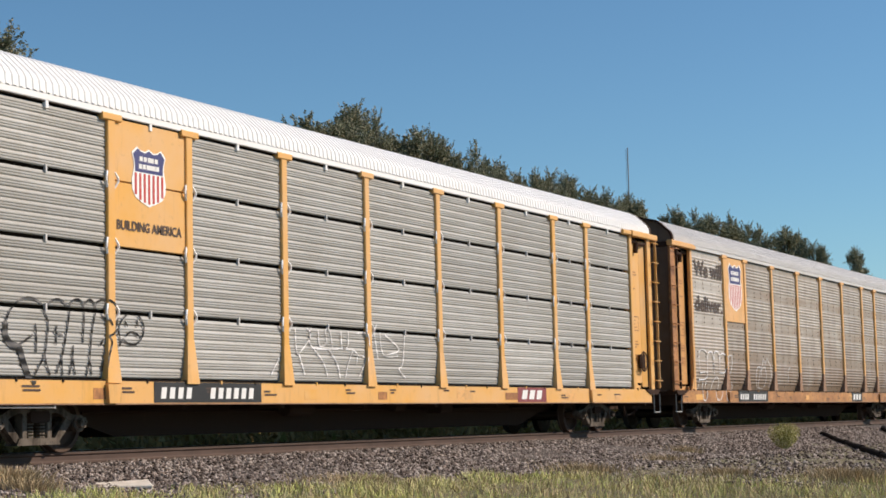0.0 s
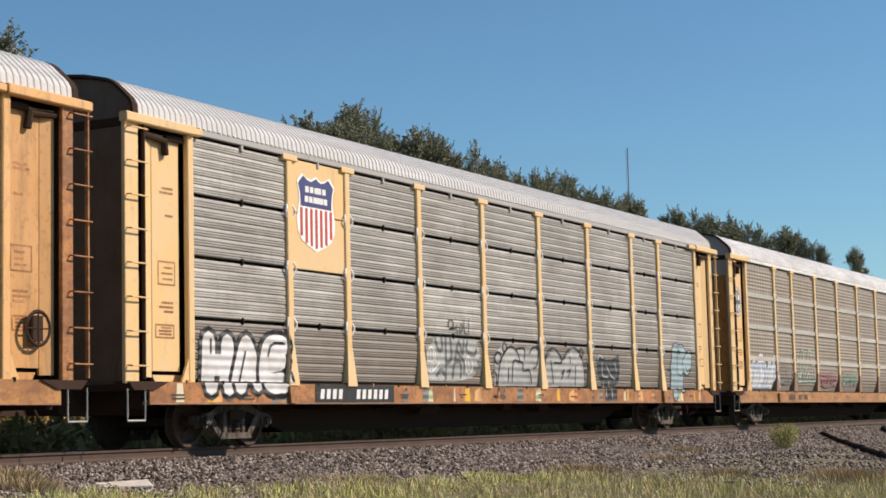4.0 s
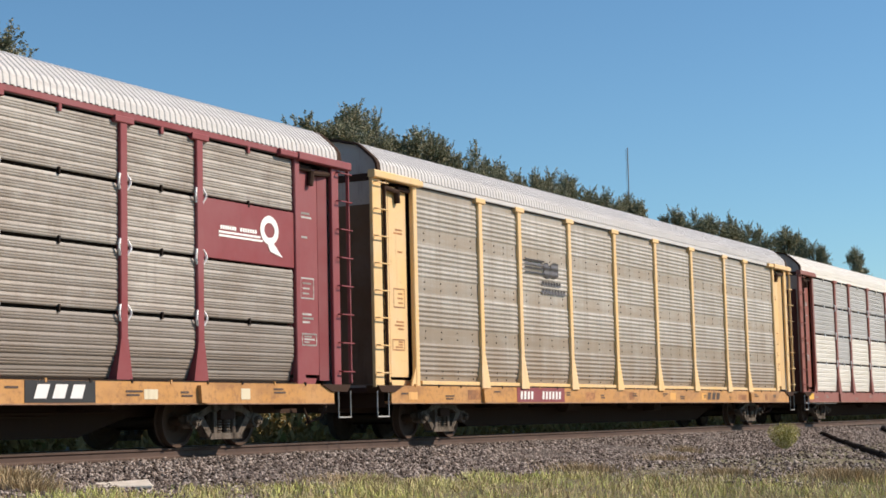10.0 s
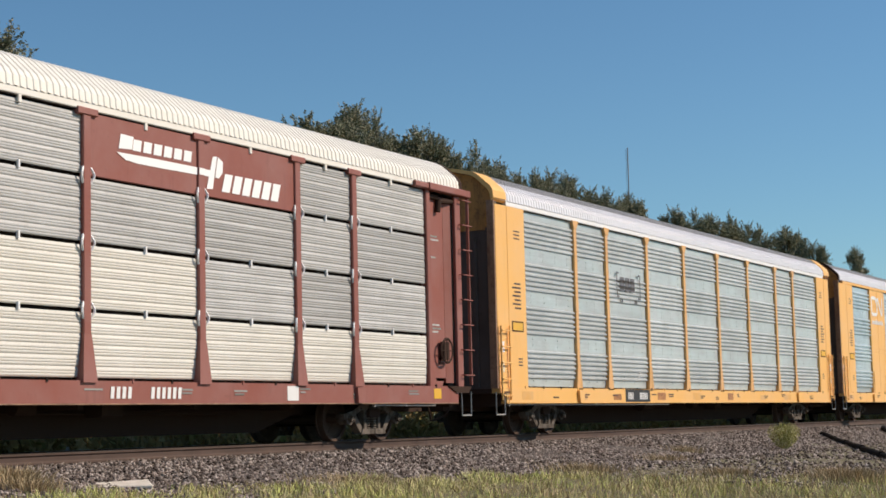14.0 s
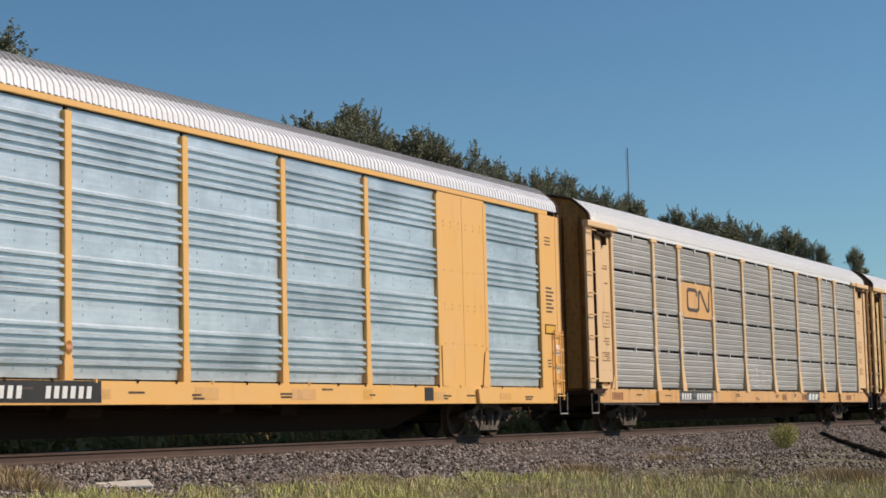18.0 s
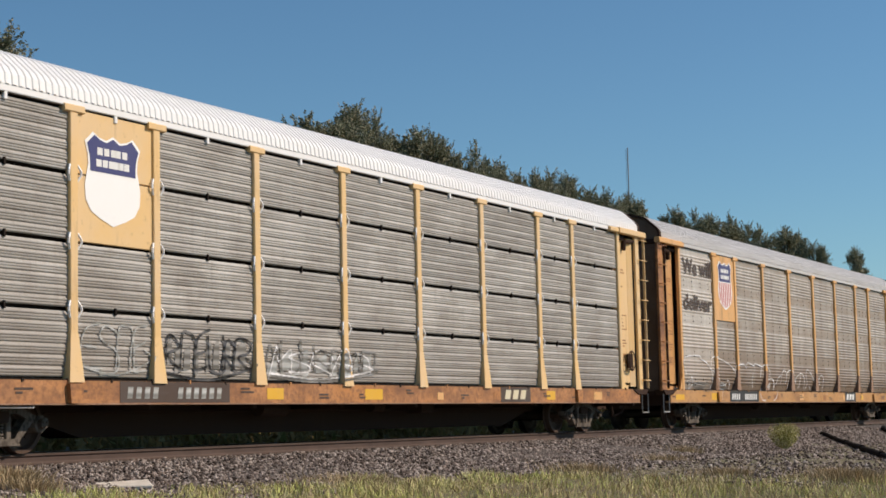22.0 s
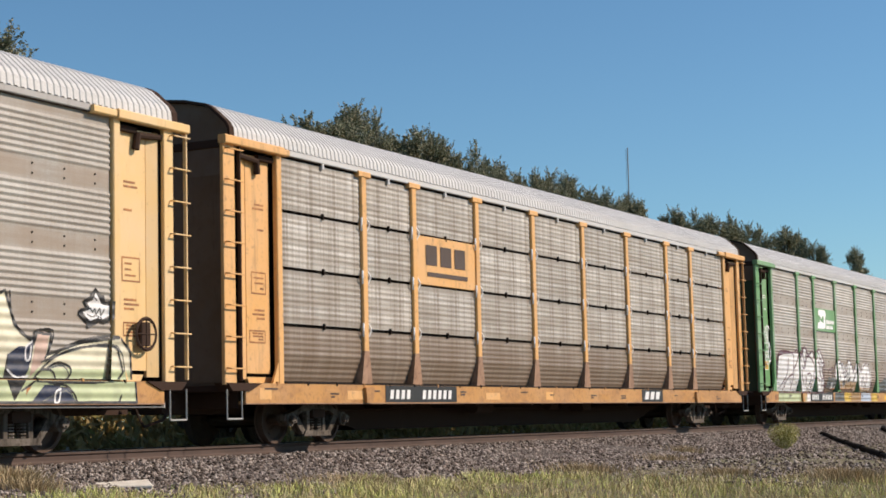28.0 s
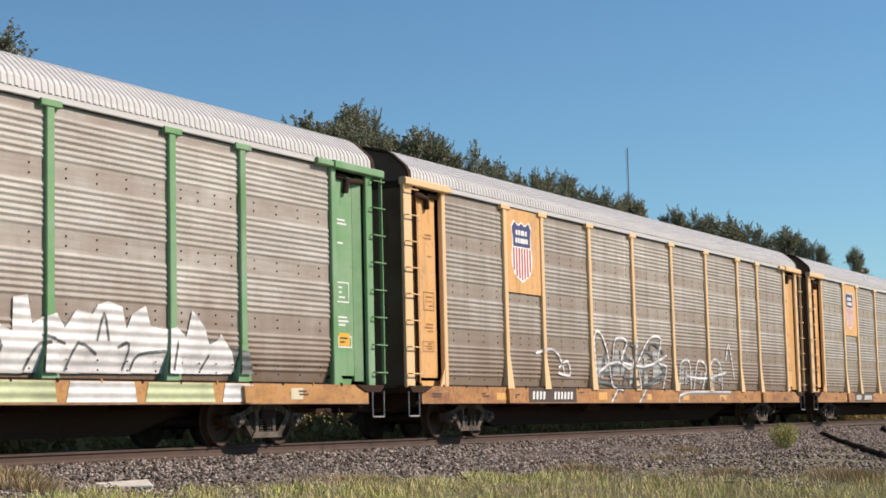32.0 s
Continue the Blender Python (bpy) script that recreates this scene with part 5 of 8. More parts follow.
YG = ("yellow", "yellow_rust", "orange_faded")
CARS = [
    dict(label="yellow-framed auto carrier with clean white roof and grey panels", rods=((-13.2, -10.2),), kind="rows", frame="yellow", sheet="zinc", roof="roof_white", sill="yellow", special={(1, 2): "flat:yellow", (1, 3): "flat:yellow"}, brake=1,
         plate=(-8.0, "black", "white", 2.9), plate2=(4.85, "maroon", "white"), end_mat="end_brown", pin="roof_grey"),
    dict(label="tan-stained yellow auto carrier with a painted slogan and shield", kind="bands", special={(0, 0): "zinc_pale"}, door="door_dirty", door_y=-1.36, frame="orange_faded", sheet="zinc_tan_dark", roof="roof_grey", sill="sill_orange", plate=(-8.16, "black", "white", 2.9), plate2=(4.85, "black", "white"), patch_mats=YG, lad="yellow_rust", brake=1, foot="foot_brown", post="tuck"),
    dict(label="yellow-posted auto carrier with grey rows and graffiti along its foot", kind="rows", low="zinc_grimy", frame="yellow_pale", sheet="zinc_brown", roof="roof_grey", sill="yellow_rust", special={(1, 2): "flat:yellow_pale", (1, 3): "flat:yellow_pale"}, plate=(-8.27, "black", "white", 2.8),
         patches=0, chord="end_grey", post="flare"),
    dict(label="auto carrier with brown punched panels and a worn white roof", kind="punched", frame="yellow_pale", sheet="zinc_mesh", roof="roof_worn", sill="sill_orange", end_mat="end_grey", end_low="end_yellow", plate=(-8.1, None, "brown_ink", 2.5), chord="roof_worn", patch_mats=("orange_faded", "sill_orange"), brake=1, foot="foot_brown", post="tuck"),
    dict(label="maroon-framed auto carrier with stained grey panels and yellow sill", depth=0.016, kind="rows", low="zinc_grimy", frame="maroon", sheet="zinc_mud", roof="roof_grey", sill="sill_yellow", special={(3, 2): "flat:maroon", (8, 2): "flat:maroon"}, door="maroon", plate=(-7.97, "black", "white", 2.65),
         plate2=(4.85, "black", "white"), chord="maroon", clip="roof_white", stencil="sp_silver", patches=12, patch_mats=("sign_yellow", "black", "cream", "cream"), end_mat="end_grey", end_low="end_maroon", post="tuck"),
    dict(label="cream-yellow auto carrier with weathered banded panels and rusty sill", kind="bands", post="broad", ledge=True, frame="yellow_pale", sheet="zinc_tan", roof="roof_grey", sill="sill_yellow", end_mat="end_grey", end_low="end_brown", plate=(-7.43, "maroon", "white", 2.55), plate2=(4.85, None, "brown_ink"), patch_mats=YG),
    dict(bare_door=True, label="red-brown auto carrier with cream lower panels and cream roof", rods=((-13.2, -9.4), (9.6, 12.0)), kind="rows", frame="redbrown", sheet="zinc_clean", roof="roof_cream", sill="redbrown", door="redbrown", depth=0.014, joint=False, post="flare", header="redbrown", chord="roof_cream", clip="roof_white", pin="roof_white",
         special={(5, 3): "flat:redbrown", (6, 3): "flat:redbrown", **{(c, 0): "cream_sheet" for c in range(9)}, **{(c, 1): "cream_sheet" for c in (0, 2, 3, 4, 5)}}, plate=(1.7, None, "white", 2.1), patches=0, sill_ink="sp_dim", stencil="sp_silver", end_mat="end_grey", end_low="end_maroon", brake=1,
         tags=((-12.9, 0.55, 0.78, 0.98, "sign_yellow"), (11.9, 0.3, 0.78, 0.98, "sign_yellow"), (6.6, 0.35, 0.74, 0.99, "white"))),
    dict(label="clean yellow auto carrier with bluish ribbed panels and bright roof", rods=((-12.8, -3.0),), kind="new", endwall="ribbed", frame="yellow_clean", post_mat="orange_faded", fine_ribs=True, sheet="zinc_blue", crown="roof_crown", roof="roof_zinc", sill="yellow_clean", end="solid", post="cap", plate=(-6.13, "black", "white", 1.68), chord="roof_white", hood="yellow_clean",
         end_mat="end_soot", patch_mats=("yellow", "yellow_rust")),
    dict(label="new yellow auto carrier with bright bluish zinc panels", kind="new", endwall="ribbed", frame="yellow_clean", sheet="zinc_new", crown="roof_crown", roof="roof_zinc", sill="yellow_clean", end="solid", post="slim", edges=[-11.4, -8.8, -6.7, -3.95, -1.15, 1.67, 4.5, 7.35, 9.45, 12.2],
         solid={1: 1, 7: 1}, plate=(-5.75, "black", "white", 2.5), chord="yellow_clean", end_mat="end_soot", patch_mats=("yellow", "orange_faded"), tags=((6.6, 0.36, 0.74, 1.0, "black"),)),
    dict(label="orange-yellow auto carrier with grey rows and clean white roof", door_y=-1.5, rods=((-12.6, -8.9),), kind="rows", frame="yellow_peach", sheet="zinc", roof="roof_white", sill="orange_faded", special={(2, 2): "flat:orange_faded"}, plate=(-7.41, "sp_grey", "white", 2.75), plate2=(4.85, "sp_grey", "white"), post="flare",
         endwall="folds", end_mat="end_yellow", clip="roof_white", pin="roof_white", patch_mats=YG),
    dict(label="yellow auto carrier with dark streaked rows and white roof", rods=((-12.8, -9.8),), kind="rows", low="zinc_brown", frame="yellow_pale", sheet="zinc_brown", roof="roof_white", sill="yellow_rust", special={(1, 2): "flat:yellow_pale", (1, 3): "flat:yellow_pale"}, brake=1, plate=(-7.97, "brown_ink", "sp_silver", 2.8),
         plate2=(4.85, "brown_ink", "cream"), patch_mats=("yellow_rust", "orange_faded", "sign_yellow"), clip="roof_white"),
    dict(label="tan-stained auto carrier with a painted slogan and rusty ladder", kind="bands", special={(0, 0): "zinc_pale"}, door="door_dirty", door_y=-1.36, frame="orange_faded", sheet="zinc_tan_dark", roof="roof_grey", sill="sill_yellow", plate=(-8.0, "black", "white", 2.75), plate2=(4.85, "black", "white"), patches=12, patch_mats=("sign_yellow", "yellow_rust", "orange_faded"), lad="yellow_rust", foot="foot_brown", post="tuck"),
    dict(label="yellow auto carrier with brown banded panels and large graffiti", rods=((3.4, 13.0),), kind="bands", frame="yellow_pale", sheet="zinc_bands", roof="roof_grey", sill="sill_yellow", plate=(-6.88, "brown_ink", "white", 2.1), brake=1, chord="end_grey"),
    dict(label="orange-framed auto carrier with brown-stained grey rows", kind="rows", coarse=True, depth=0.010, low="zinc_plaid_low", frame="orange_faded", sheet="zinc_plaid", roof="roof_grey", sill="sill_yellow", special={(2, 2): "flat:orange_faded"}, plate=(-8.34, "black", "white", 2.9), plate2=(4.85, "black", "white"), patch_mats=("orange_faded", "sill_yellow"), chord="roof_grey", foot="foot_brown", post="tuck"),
    dict(label="green-framed auto carrier with brown panels and white graffiti", kind="bands", frame="green", sheet="zinc_green", roof="roof_grey", sill="sill_yellow", door="green", header="green", plate=(-8.02, "black", "white", 2.85), chord="roof_grey", stencil="white", end_mat="end_brown", end_low="end_green", patch_mats=("sign_yellow", "cream", "yellow_rust"), post="tuck"),
    dict(label="orange-yellow auto carrier with banded grey panels and shield", kind="bands", frame="yellow_peach", door="orange_faded", sheet="zinc_tan_dark", roof="roof_grey", sill="sill_orange", plate=(-8.0, "brown_ink", "white", 2.6), patch_mats=YG, post="flare"),
    dict(label="orange-yellow auto carrier with grey banded panels at the rear", kind="bands", frame="yellow_peach", door="orange_faded", sheet="zinc_tan", roof="roof_grey", sill="sill_orange", plate=(-8.0, "brown_ink", "white", 2.6), patch_mats=YG),
]
PITCH_X = 28.142
TRAIN = []
for i_, spec_ in enumerate(CARS):
    TRAIN.append(rail_car(i_, spec_))


def badge_panel(car, c, z0, z1, mat):
    """A flat painted plate over one column of panels."""
    return part("badge_panel", Shape().box(EDGES[c] + 0.04, EDGES[c + 1] - 0.04, CREST - 0.006, VALLEY, z0, z1, 0.004), mat, car, "plain painted badge panel")


def drawn(car, lines, mat, w, lift, name="graffiti_tag", label="spray-painted line", soft=True):
    """Hand-drawn spray lines, each bent through its points."""
    LAY[0], GAPS[0] = TUCKED[car.name], car.name in ROWED
    for l in lines:
        part(name, marks([q for q in stroke([(x, max(0.715, z)) for x, z in (rounded(l, 3) if soft else l)], w)], lift), mat, car, label)


def filled(car, shapes, mat, lift, name="graffiti_fill", label="spray-painted graffiti letter", top=None):
    """A painted patch in the shape of an outline; further outlines are its holes. top cuts it off above a height."""
    LAY[0], GAPS[0] = TUCKED[car.name], car.name in ROWED
    clip = lambda p: [(x, max(0.715, min(z, top) if top else z)) for x, z in p]
    part(name, marks([[clip(p) for p in shapes]], lift), mat, car, label)


# hand-drawn lettering, in metres along the car and above the rail
TAG_BLACK = [
    [(-10.44, 2.02), (-10.5, 2.11), (-10.69, 2.17), (-10.92, 2.13), (-11.09, 2.0), (-11.18, 1.84), (-11.2, 1.69), (-11.13, 1.53), (-10.96, 1.51), (-10.81, 1.57), (-10.67, 1.65)],
    [(-10.44, 2.02), (-10.34, 1.85), (-10.36, 1.61), (-10.4, 1.4), (-10.48, 1.26), (-10.58, 1.12)],
    [(-10.4, 1.4), (-10.36, 1.26), (-10.28, 1.12)],
    [(-10.4, 2.06), (-10.26, 2.15), (-10.1, 2.18), (-9.96, 2.11), (-9.88, 2.03), (-9.92, 1.81), (-9.98, 1.57), (-10.04, 1.35), (-10.14, 1.14)],
    [(-10.04, 1.32), (-10.01, 1.12)],
    [(-9.9, 2.06), (-9.82, 2.17), (-9.69, 2.2), (-9.59, 2.14), (-9.56, 1.99), (-9.57, 1.8), (-9.59, 1.59)],
    [(-9.55, 2.14), (-9.44, 2.21), (-9.33, 2.15), (-9.31, 2.03), (-9.38, 1.78), (-9.42, 1.47), (-9.44, 1.28), (-9.49, 1.12)],
    [(-9.41, 1.28), (-9.38, 1.13)],
    [(-9.29, 2.17), (-9.14, 2.23), (-8.97, 2.2), (-8.84, 2.11), (-8.8, 1.97), (-8.84, 1.83), (-8.95, 1.72), (-9.04, 1.69), (-8.99, 1.6), (-9.06, 1.43), (-9.15, 1.18)],
    [(-10.6, 1.8), (-10.58, 1.63), (-10.58, 1.43)],
    [(-10.15, 1.8), (-10.18, 1.7), (-10.04, 1.67)],
    [(-10.16, 1.7), (-10.17, 1.54)],
    [(-9.8, 1.52), (-9.81, 1.33), (-9.86, 1.13)],
    [(-9.8, 1.33), (-9.74, 1.13)],
    [(-9.16, 1.97), (-9.03, 1.93), (-8.97, 1.86)],
    [(-9.19, 1.56), (-9.14, 1.63)],
    [(-8.73, 1.61), (-8.77, 1.8), (-8.68, 1.96), (-8.5, 2.05), (-8.3, 2.02), (-8.18, 1.88), (-8.21, 1.71), (-8.37, 1.59), (-8.57, 1.6), (-8.68, 1.66), (-8.75, 1.56)],
    [(-8.62, 1.92), (-8.57, 1.86)],
    [(-8.34, 1.95), (-8.32, 1.87)],
    [(-8.59, 1.72), (-8.5, 1.77), (-8.35, 1.75), (-8.28, 1.69)],
]
TAG_BLACK_TAIL = [
    [(-11.2, 1.79), (-11.2, 1.63), (-11.09, 1.51), (-10.92, 1.46), (-10.85, 1.31), (-10.75, 1.13), (-10.69, 1.01)],
]
TAG_WHITE = [
    [(-3.96, 1.97), (-3.91, 1.57), (-3.74, 1.63), (-3.45, 1.89), (-3.56, 2.01)],
    [(-3.44, 2.02), (-3.4, 1.67), (-2.01, 1.68), (-1.89, 1.42)],
    [(-3.21, 1.99), (-3.16, 1.71), (-2.92, 1.78), (-2.97, 2.0), (-2.8, 1.98), (-2.74, 1.69)],
    [(-2.43, 1.99), (-2.4, 1.7), (-2.19, 1.74), (-2.18, 2.0)],
    [(-2.01, 1.68), (-2.2, 1.38), (-2.27, 1.16)],
    [(-3.34, 1.64), (-3.05, 1.43), (-2.88, 1.18)],
    [(-2.87, 1.66), (-2.57, 1.41), (-2.46, 1.16)],
    [(-2.01, 1.58), (-1.57, 1.53), (-1.77, 1.2)],
    [(-1.87, 1.98), (-1.55, 1.99), (-1.49, 1.76)],
    [(-1.15, 2.17), (-1.22, 1.97), (-1.11, 1.54)],
    [(-1.02, 2.01), (-0.91, 1.61), (-0.36, 1.59)],
    [(-0.82, 1.98), (-0.29, 1.72), (-0.77, 1.61)],
    [(-0.07, 2.0), (-0.16, 1.45), (-0.31, 1.35), (-0.04, 1.18)],
    [(-3.86, 1.57), (-3.64, 1.2)],
    [(-4.47, 1.46), (-4.69, 1.19)],
]
D_LETTER = [
    [(-3.63, 2.16), (-3.28, 2.2), (-2.8, 2.13), (-2.4, 1.99), (-2.15, 1.81), (-2.13, 1.49), (-2.25, 1.18), (-2.44, 0.95), (-2.75, 0.72), (-2.99, 0.64), (-3.35, 0.64), (-3.52, 0.98), (-3.34, 1.43), (-3.28, 1.8), (-3.63, 1.85)],
    [(-2.86, 1.78), (-2.65, 1.79), (-2.53, 1.6), (-2.59, 1.29), (-2.78, 1.08), (-2.96, 1.06), (-2.9, 1.44)],
]
A_LETTER = [
    [(-2.12, 1.88), (-1.98, 2.24), (-1.23, 2.18), (-0.96, 1.85), (-0.83, 1.4), (-0.63, 0.92), (-0.88, 0.64), (-1.18, 0.64), (-1.24, 1.04), (-1.48, 1.15), (-1.68, 0.99), (-2.07, 0.72), (-2.35, 0.64), (-2.19, 1.03), (-1.93, 1.46), (-1.83, 1.82)],
    [(-1.47, 1.79), (-1.3, 1.78), (-1.24, 1.64), (-1.5, 1.59)],
]
R_LETTER = [
    [(-0.85, 2.14), (-0.78, 2.34), (-0.46, 2.3), (0.3, 2.17), (0.58, 1.97), (0.53, 1.69), (0.27, 1.53), (0.76, 1.14), (0.95, 0.89), (0.56, 0.63), (0.26, 0.63), (0.27, 0.97), (-0.05, 1.34), (-0.31, 1.21), (-0.49, 0.88), (-0.32, 0.63), (-0.67, 0.63), (-0.77, 1.0), (-0.76, 1.45), (-0.51, 1.95)],
    [(-0.22, 1.79), (-0.0, 1.94), (0.25, 1.91), (0.25, 1.79), (0.07, 1.72)],
]
K_LETTER = [
    [(0.59, 2.03), (0.98, 2.13), (1.22, 2.27), (1.33, 2.06), (1.24, 1.67), (1.23, 1.06), (1.02, 0.63), (0.64, 0.63), (0.95, 0.97), (0.84, 1.23), (0.81, 1.57), (0.59, 1.82)],
]
S_LETTER = [
    [(1.32, 1.54), (1.61, 1.9), (2.1, 2.18), (2.64, 1.89), (2.59, 1.66), (1.84, 1.64), (2.25, 1.47), (2.66, 1.25), (3.0, 0.89), (2.64, 0.62), (2.22, 0.62), (2.07, 0.93), (1.67, 1.28), (1.35, 1.36)],
]
DARKS_SHADE = [
    [(-3.69, 1.84), (-2.15, 1.9), (-1.99, 2.01), (-0.85, 2.01), (-0.58, 1.86), (0.59, 1.84), (1.53, 2.09), (2.27, 2.14), (3.02, 1.72), (2.71, 1.39), (2.16, 1.31), (3.0, 0.94), (3.38, 0.62), (-3.63, 0.64), (-3.74, 1.53)],
]
DARKS_HALO = [
    [(-3.8, 2.26), (-2.92, 2.33), (-2.18, 2.16), (-1.92, 2.37), (-1.12, 2.29), (-0.92, 2.38), (-0.28, 2.37), (0.45, 2.24), (1.06, 2.35), (2.19, 2.32), (3.2, 1.72), (2.92, 1.26), (3.52, 0.62), (-3.86, 0.65)],
]
WINGS = [
    [(3.76, 0.99), (4.04, 1.66), (4.3, 1.69), (5.09, 1.55), (5.63, 1.32), (5.51, 1.67), (5.88, 1.64), (6.01, 1.48), (6.36, 1.65), (6.44, 2.3), (6.87, 2.11), (7.06, 1.95), (7.23, 2.24), (7.54, 2.27), (7.84, 2.12), (8.37, 2.21), (8.9, 2.01), (9.07, 2.06), (9.48, 2.25), (9.67, 1.78), (10.06, 1.53), (10.13, 1.69), (10.42, 1.67), (10.35, 1.39), (11.08, 1.58), (11.95, 1.68), (12.19, 1.47), (12.27, 0.67), (3.75, 0.67)],
]
WINGS_DARK = [
    [(6.05, 1.32), (6.39, 1.37), (6.67, 1.05), (6.36, 0.73), (6.14, 1.0)],
    [(9.54, 1.38), (9.94, 1.43), (9.98, 1.18), (9.61, 0.73), (9.46, 1.03)],
    [(8.28, 1.48), (8.45, 1.6), (8.66, 1.53), (8.71, 1.44)],
    [(8.47, 1.07), (8.58, 1.12), (8.64, 0.87), (8.49, 0.8)],
]
WINGS_LINES = [
    [(7.43, 2.2), (7.68, 2.02), (7.66, 1.68), (7.39, 1.51), (7.15, 1.67), (7.14, 2.0), (7.43, 2.2)],
    [(7.53, 2.13), (7.56, 1.82)],
    [(7.81, 1.54), (7.82, 1.83), (8.15, 2.03), (8.58, 2.04), (8.89, 1.81)],
    [(7.93, 1.83), (8.25, 1.84), (8.34, 1.65)],
    [(4.29, 1.56), (4.91, 1.48), (5.53, 1.18), (5.66, 1.0)],
    [(4.6, 1.43), (4.58, 1.04), (6.77, 1.01)],
    [(5.26, 1.18), (5.53, 1.2), (5.89, 0.91)],
    [(8.11, 1.31), (8.33, 1.41), (8.75, 1.31), (8.79, 1.02), (7.47, 1.01), (7.43, 1.3), (7.8, 1.4)],
    [(3.92, 0.73), (4.27, 0.82), (4.7, 0.69), (5.43, 0.86), (5.7, 0.73)],
    [(10.19, 0.73), (10.67, 0.88), (10.9, 0.68)],
    [(10.33, 1.18), (10.69, 1.24), (10.8, 1.03), (10.32, 0.98)],
    [(10.22, 1.28), (11.07, 1.5), (11.82, 1.54), (11.78, 1.04), (10.09, 1.0)],
    [(6.77, 1.01), (7.22, 1.1), (7.05, 0.68)],
]
SMALL_TAGS = [
    [(4.45, 2.31), (4.62, 2.01), (4.76, 2.1)],
    [(4.8, 2.19), (4.75, 1.97), (4.97, 1.93), (4.94, 2.15)],
    [(5.12, 2.25), (5.15, 1.98), (5.34, 2.03), (5.43, 1.97)],
]
BLOCKS = [
    [(-4.04, 1.79), (-3.79, 1.9), (-3.71, 2.01), (-3.45, 2.04), (-2.92, 2.05), (-2.65, 1.99), (-1.85, 1.99), (-1.67, 1.73), (-1.79, 1.43), (-2.03, 1.21), (-2.87, 1.12), (-3.97, 1.14), (-4.04, 1.41)],
]
BLOCKS_LINES = [
    [(-3.66, 1.99), (-3.56, 1.77), (-3.38, 1.78), (-3.4, 2.02)],
    [(-3.22, 2.03), (-3.22, 1.19)],
    [(-3.03, 2.04), (-2.98, 1.62), (-3.19, 1.5)],
    [(-2.81, 1.62), (-2.65, 1.95), (-2.48, 1.7), (-2.42, 1.96)],
    [(-2.25, 1.97), (-2.31, 1.78), (-1.97, 1.69), (-1.85, 1.8)],
    [(-3.61, 1.25), (-3.43, 1.36), (-3.27, 1.26)],
    [(-2.92, 1.23), (-2.84, 1.51), (-2.59, 1.52), (-2.57, 1.23)],
    [(-2.7, 1.73), (-2.42, 1.52), (-2.43, 1.34)],
    [(-1.79, 1.54), (-1.65, 1.43), (-1.97, 1.39)],
]
BLOCKS_PALE = [
    [(-3.99, 1.69), (-3.87, 1.81), (-3.69, 1.73), (-3.71, 1.56), (-3.97, 1.53), (-3.99, 1.69)],
    [(-3.97, 1.35), (-3.82, 1.31), (-3.53, 1.49)],
    [(-3.87, 1.76), (-3.87, 1.35)],
    [(-3.76, 1.76), (-3.79, 1.35)],
    [(-2.37, 1.53), (-2.25, 1.66), (-2.05, 1.54), (-2.08, 1.35), (-2.26, 1.29), (-2.37, 1.53)],
    [(-2.23, 1.6), (-2.2, 1.35)],
]
TAG_UPPER = [
    [(-3.08, 2.22), (-3.06, 2.36), (-2.89, 2.37), (-2.87, 2.26), (-3.03, 2.2), (-2.76, 2.22)],
    [(-2.73, 2.27), (-2.7, 2.11)],
    [(-2.59, 2.24), (-2.56, 2.12), (-2.45, 2.25), (-2.53, 2.32)],
    [(-2.39, 2.4), (-2.37, 2.16), (-2.28, 2.13)],
    [(-2.16, 2.45), (-2.19, 2.12)],
]
ARCS = [
    [(-0.83, 1.07), (-0.76, 1.49), (-0.5, 1.79), (-0.17, 1.92), (0.16, 1.79), (0.25, 1.6)],
    [(0.09, 1.87), (0.5, 1.89), (0.49, 1.65)],
    [(0.77, 1.79), (0.98, 1.94), (1.23, 1.87), (1.15, 1.54), (0.97, 1.46)],
    [(-0.31, 1.43), (-0.32, 1.16)],
    [(-0.12, 1.16), (-0.08, 1.59), (0.19, 1.6)],
    [(0.22, 1.6), (0.42, 1.56), (0.42, 1.4), (0.76, 1.41), (0.86, 1.13)],
    [(-0.98, 1.66), (-0.91, 1.76), (-0.72, 1.76), (-0.69, 1.63), (-0.82, 1.53), (-0.96, 1.57), (-0.98, 1.66)],
    [(-0.59, 1.92), (-0.5, 2.0), (-0.4, 1.93), (-0.44, 1.81), (-0.56, 1.81), (-0.59, 1.92)],
    [(-1.2, 1.18), (-1.13, 1.35), (-0.95, 1.34), (-0.89, 1.15), (-1.02, 0.84), (-1.17, 0.84)],
]
ARCS_FILL = [
    [(-1.01, 1.05), (-0.97, 1.72), (-0.63, 1.96), (-0.17, 1.92), (0.36, 1.88), (0.98, 1.96), (1.27, 1.87), (1.25, 1.07)],
]
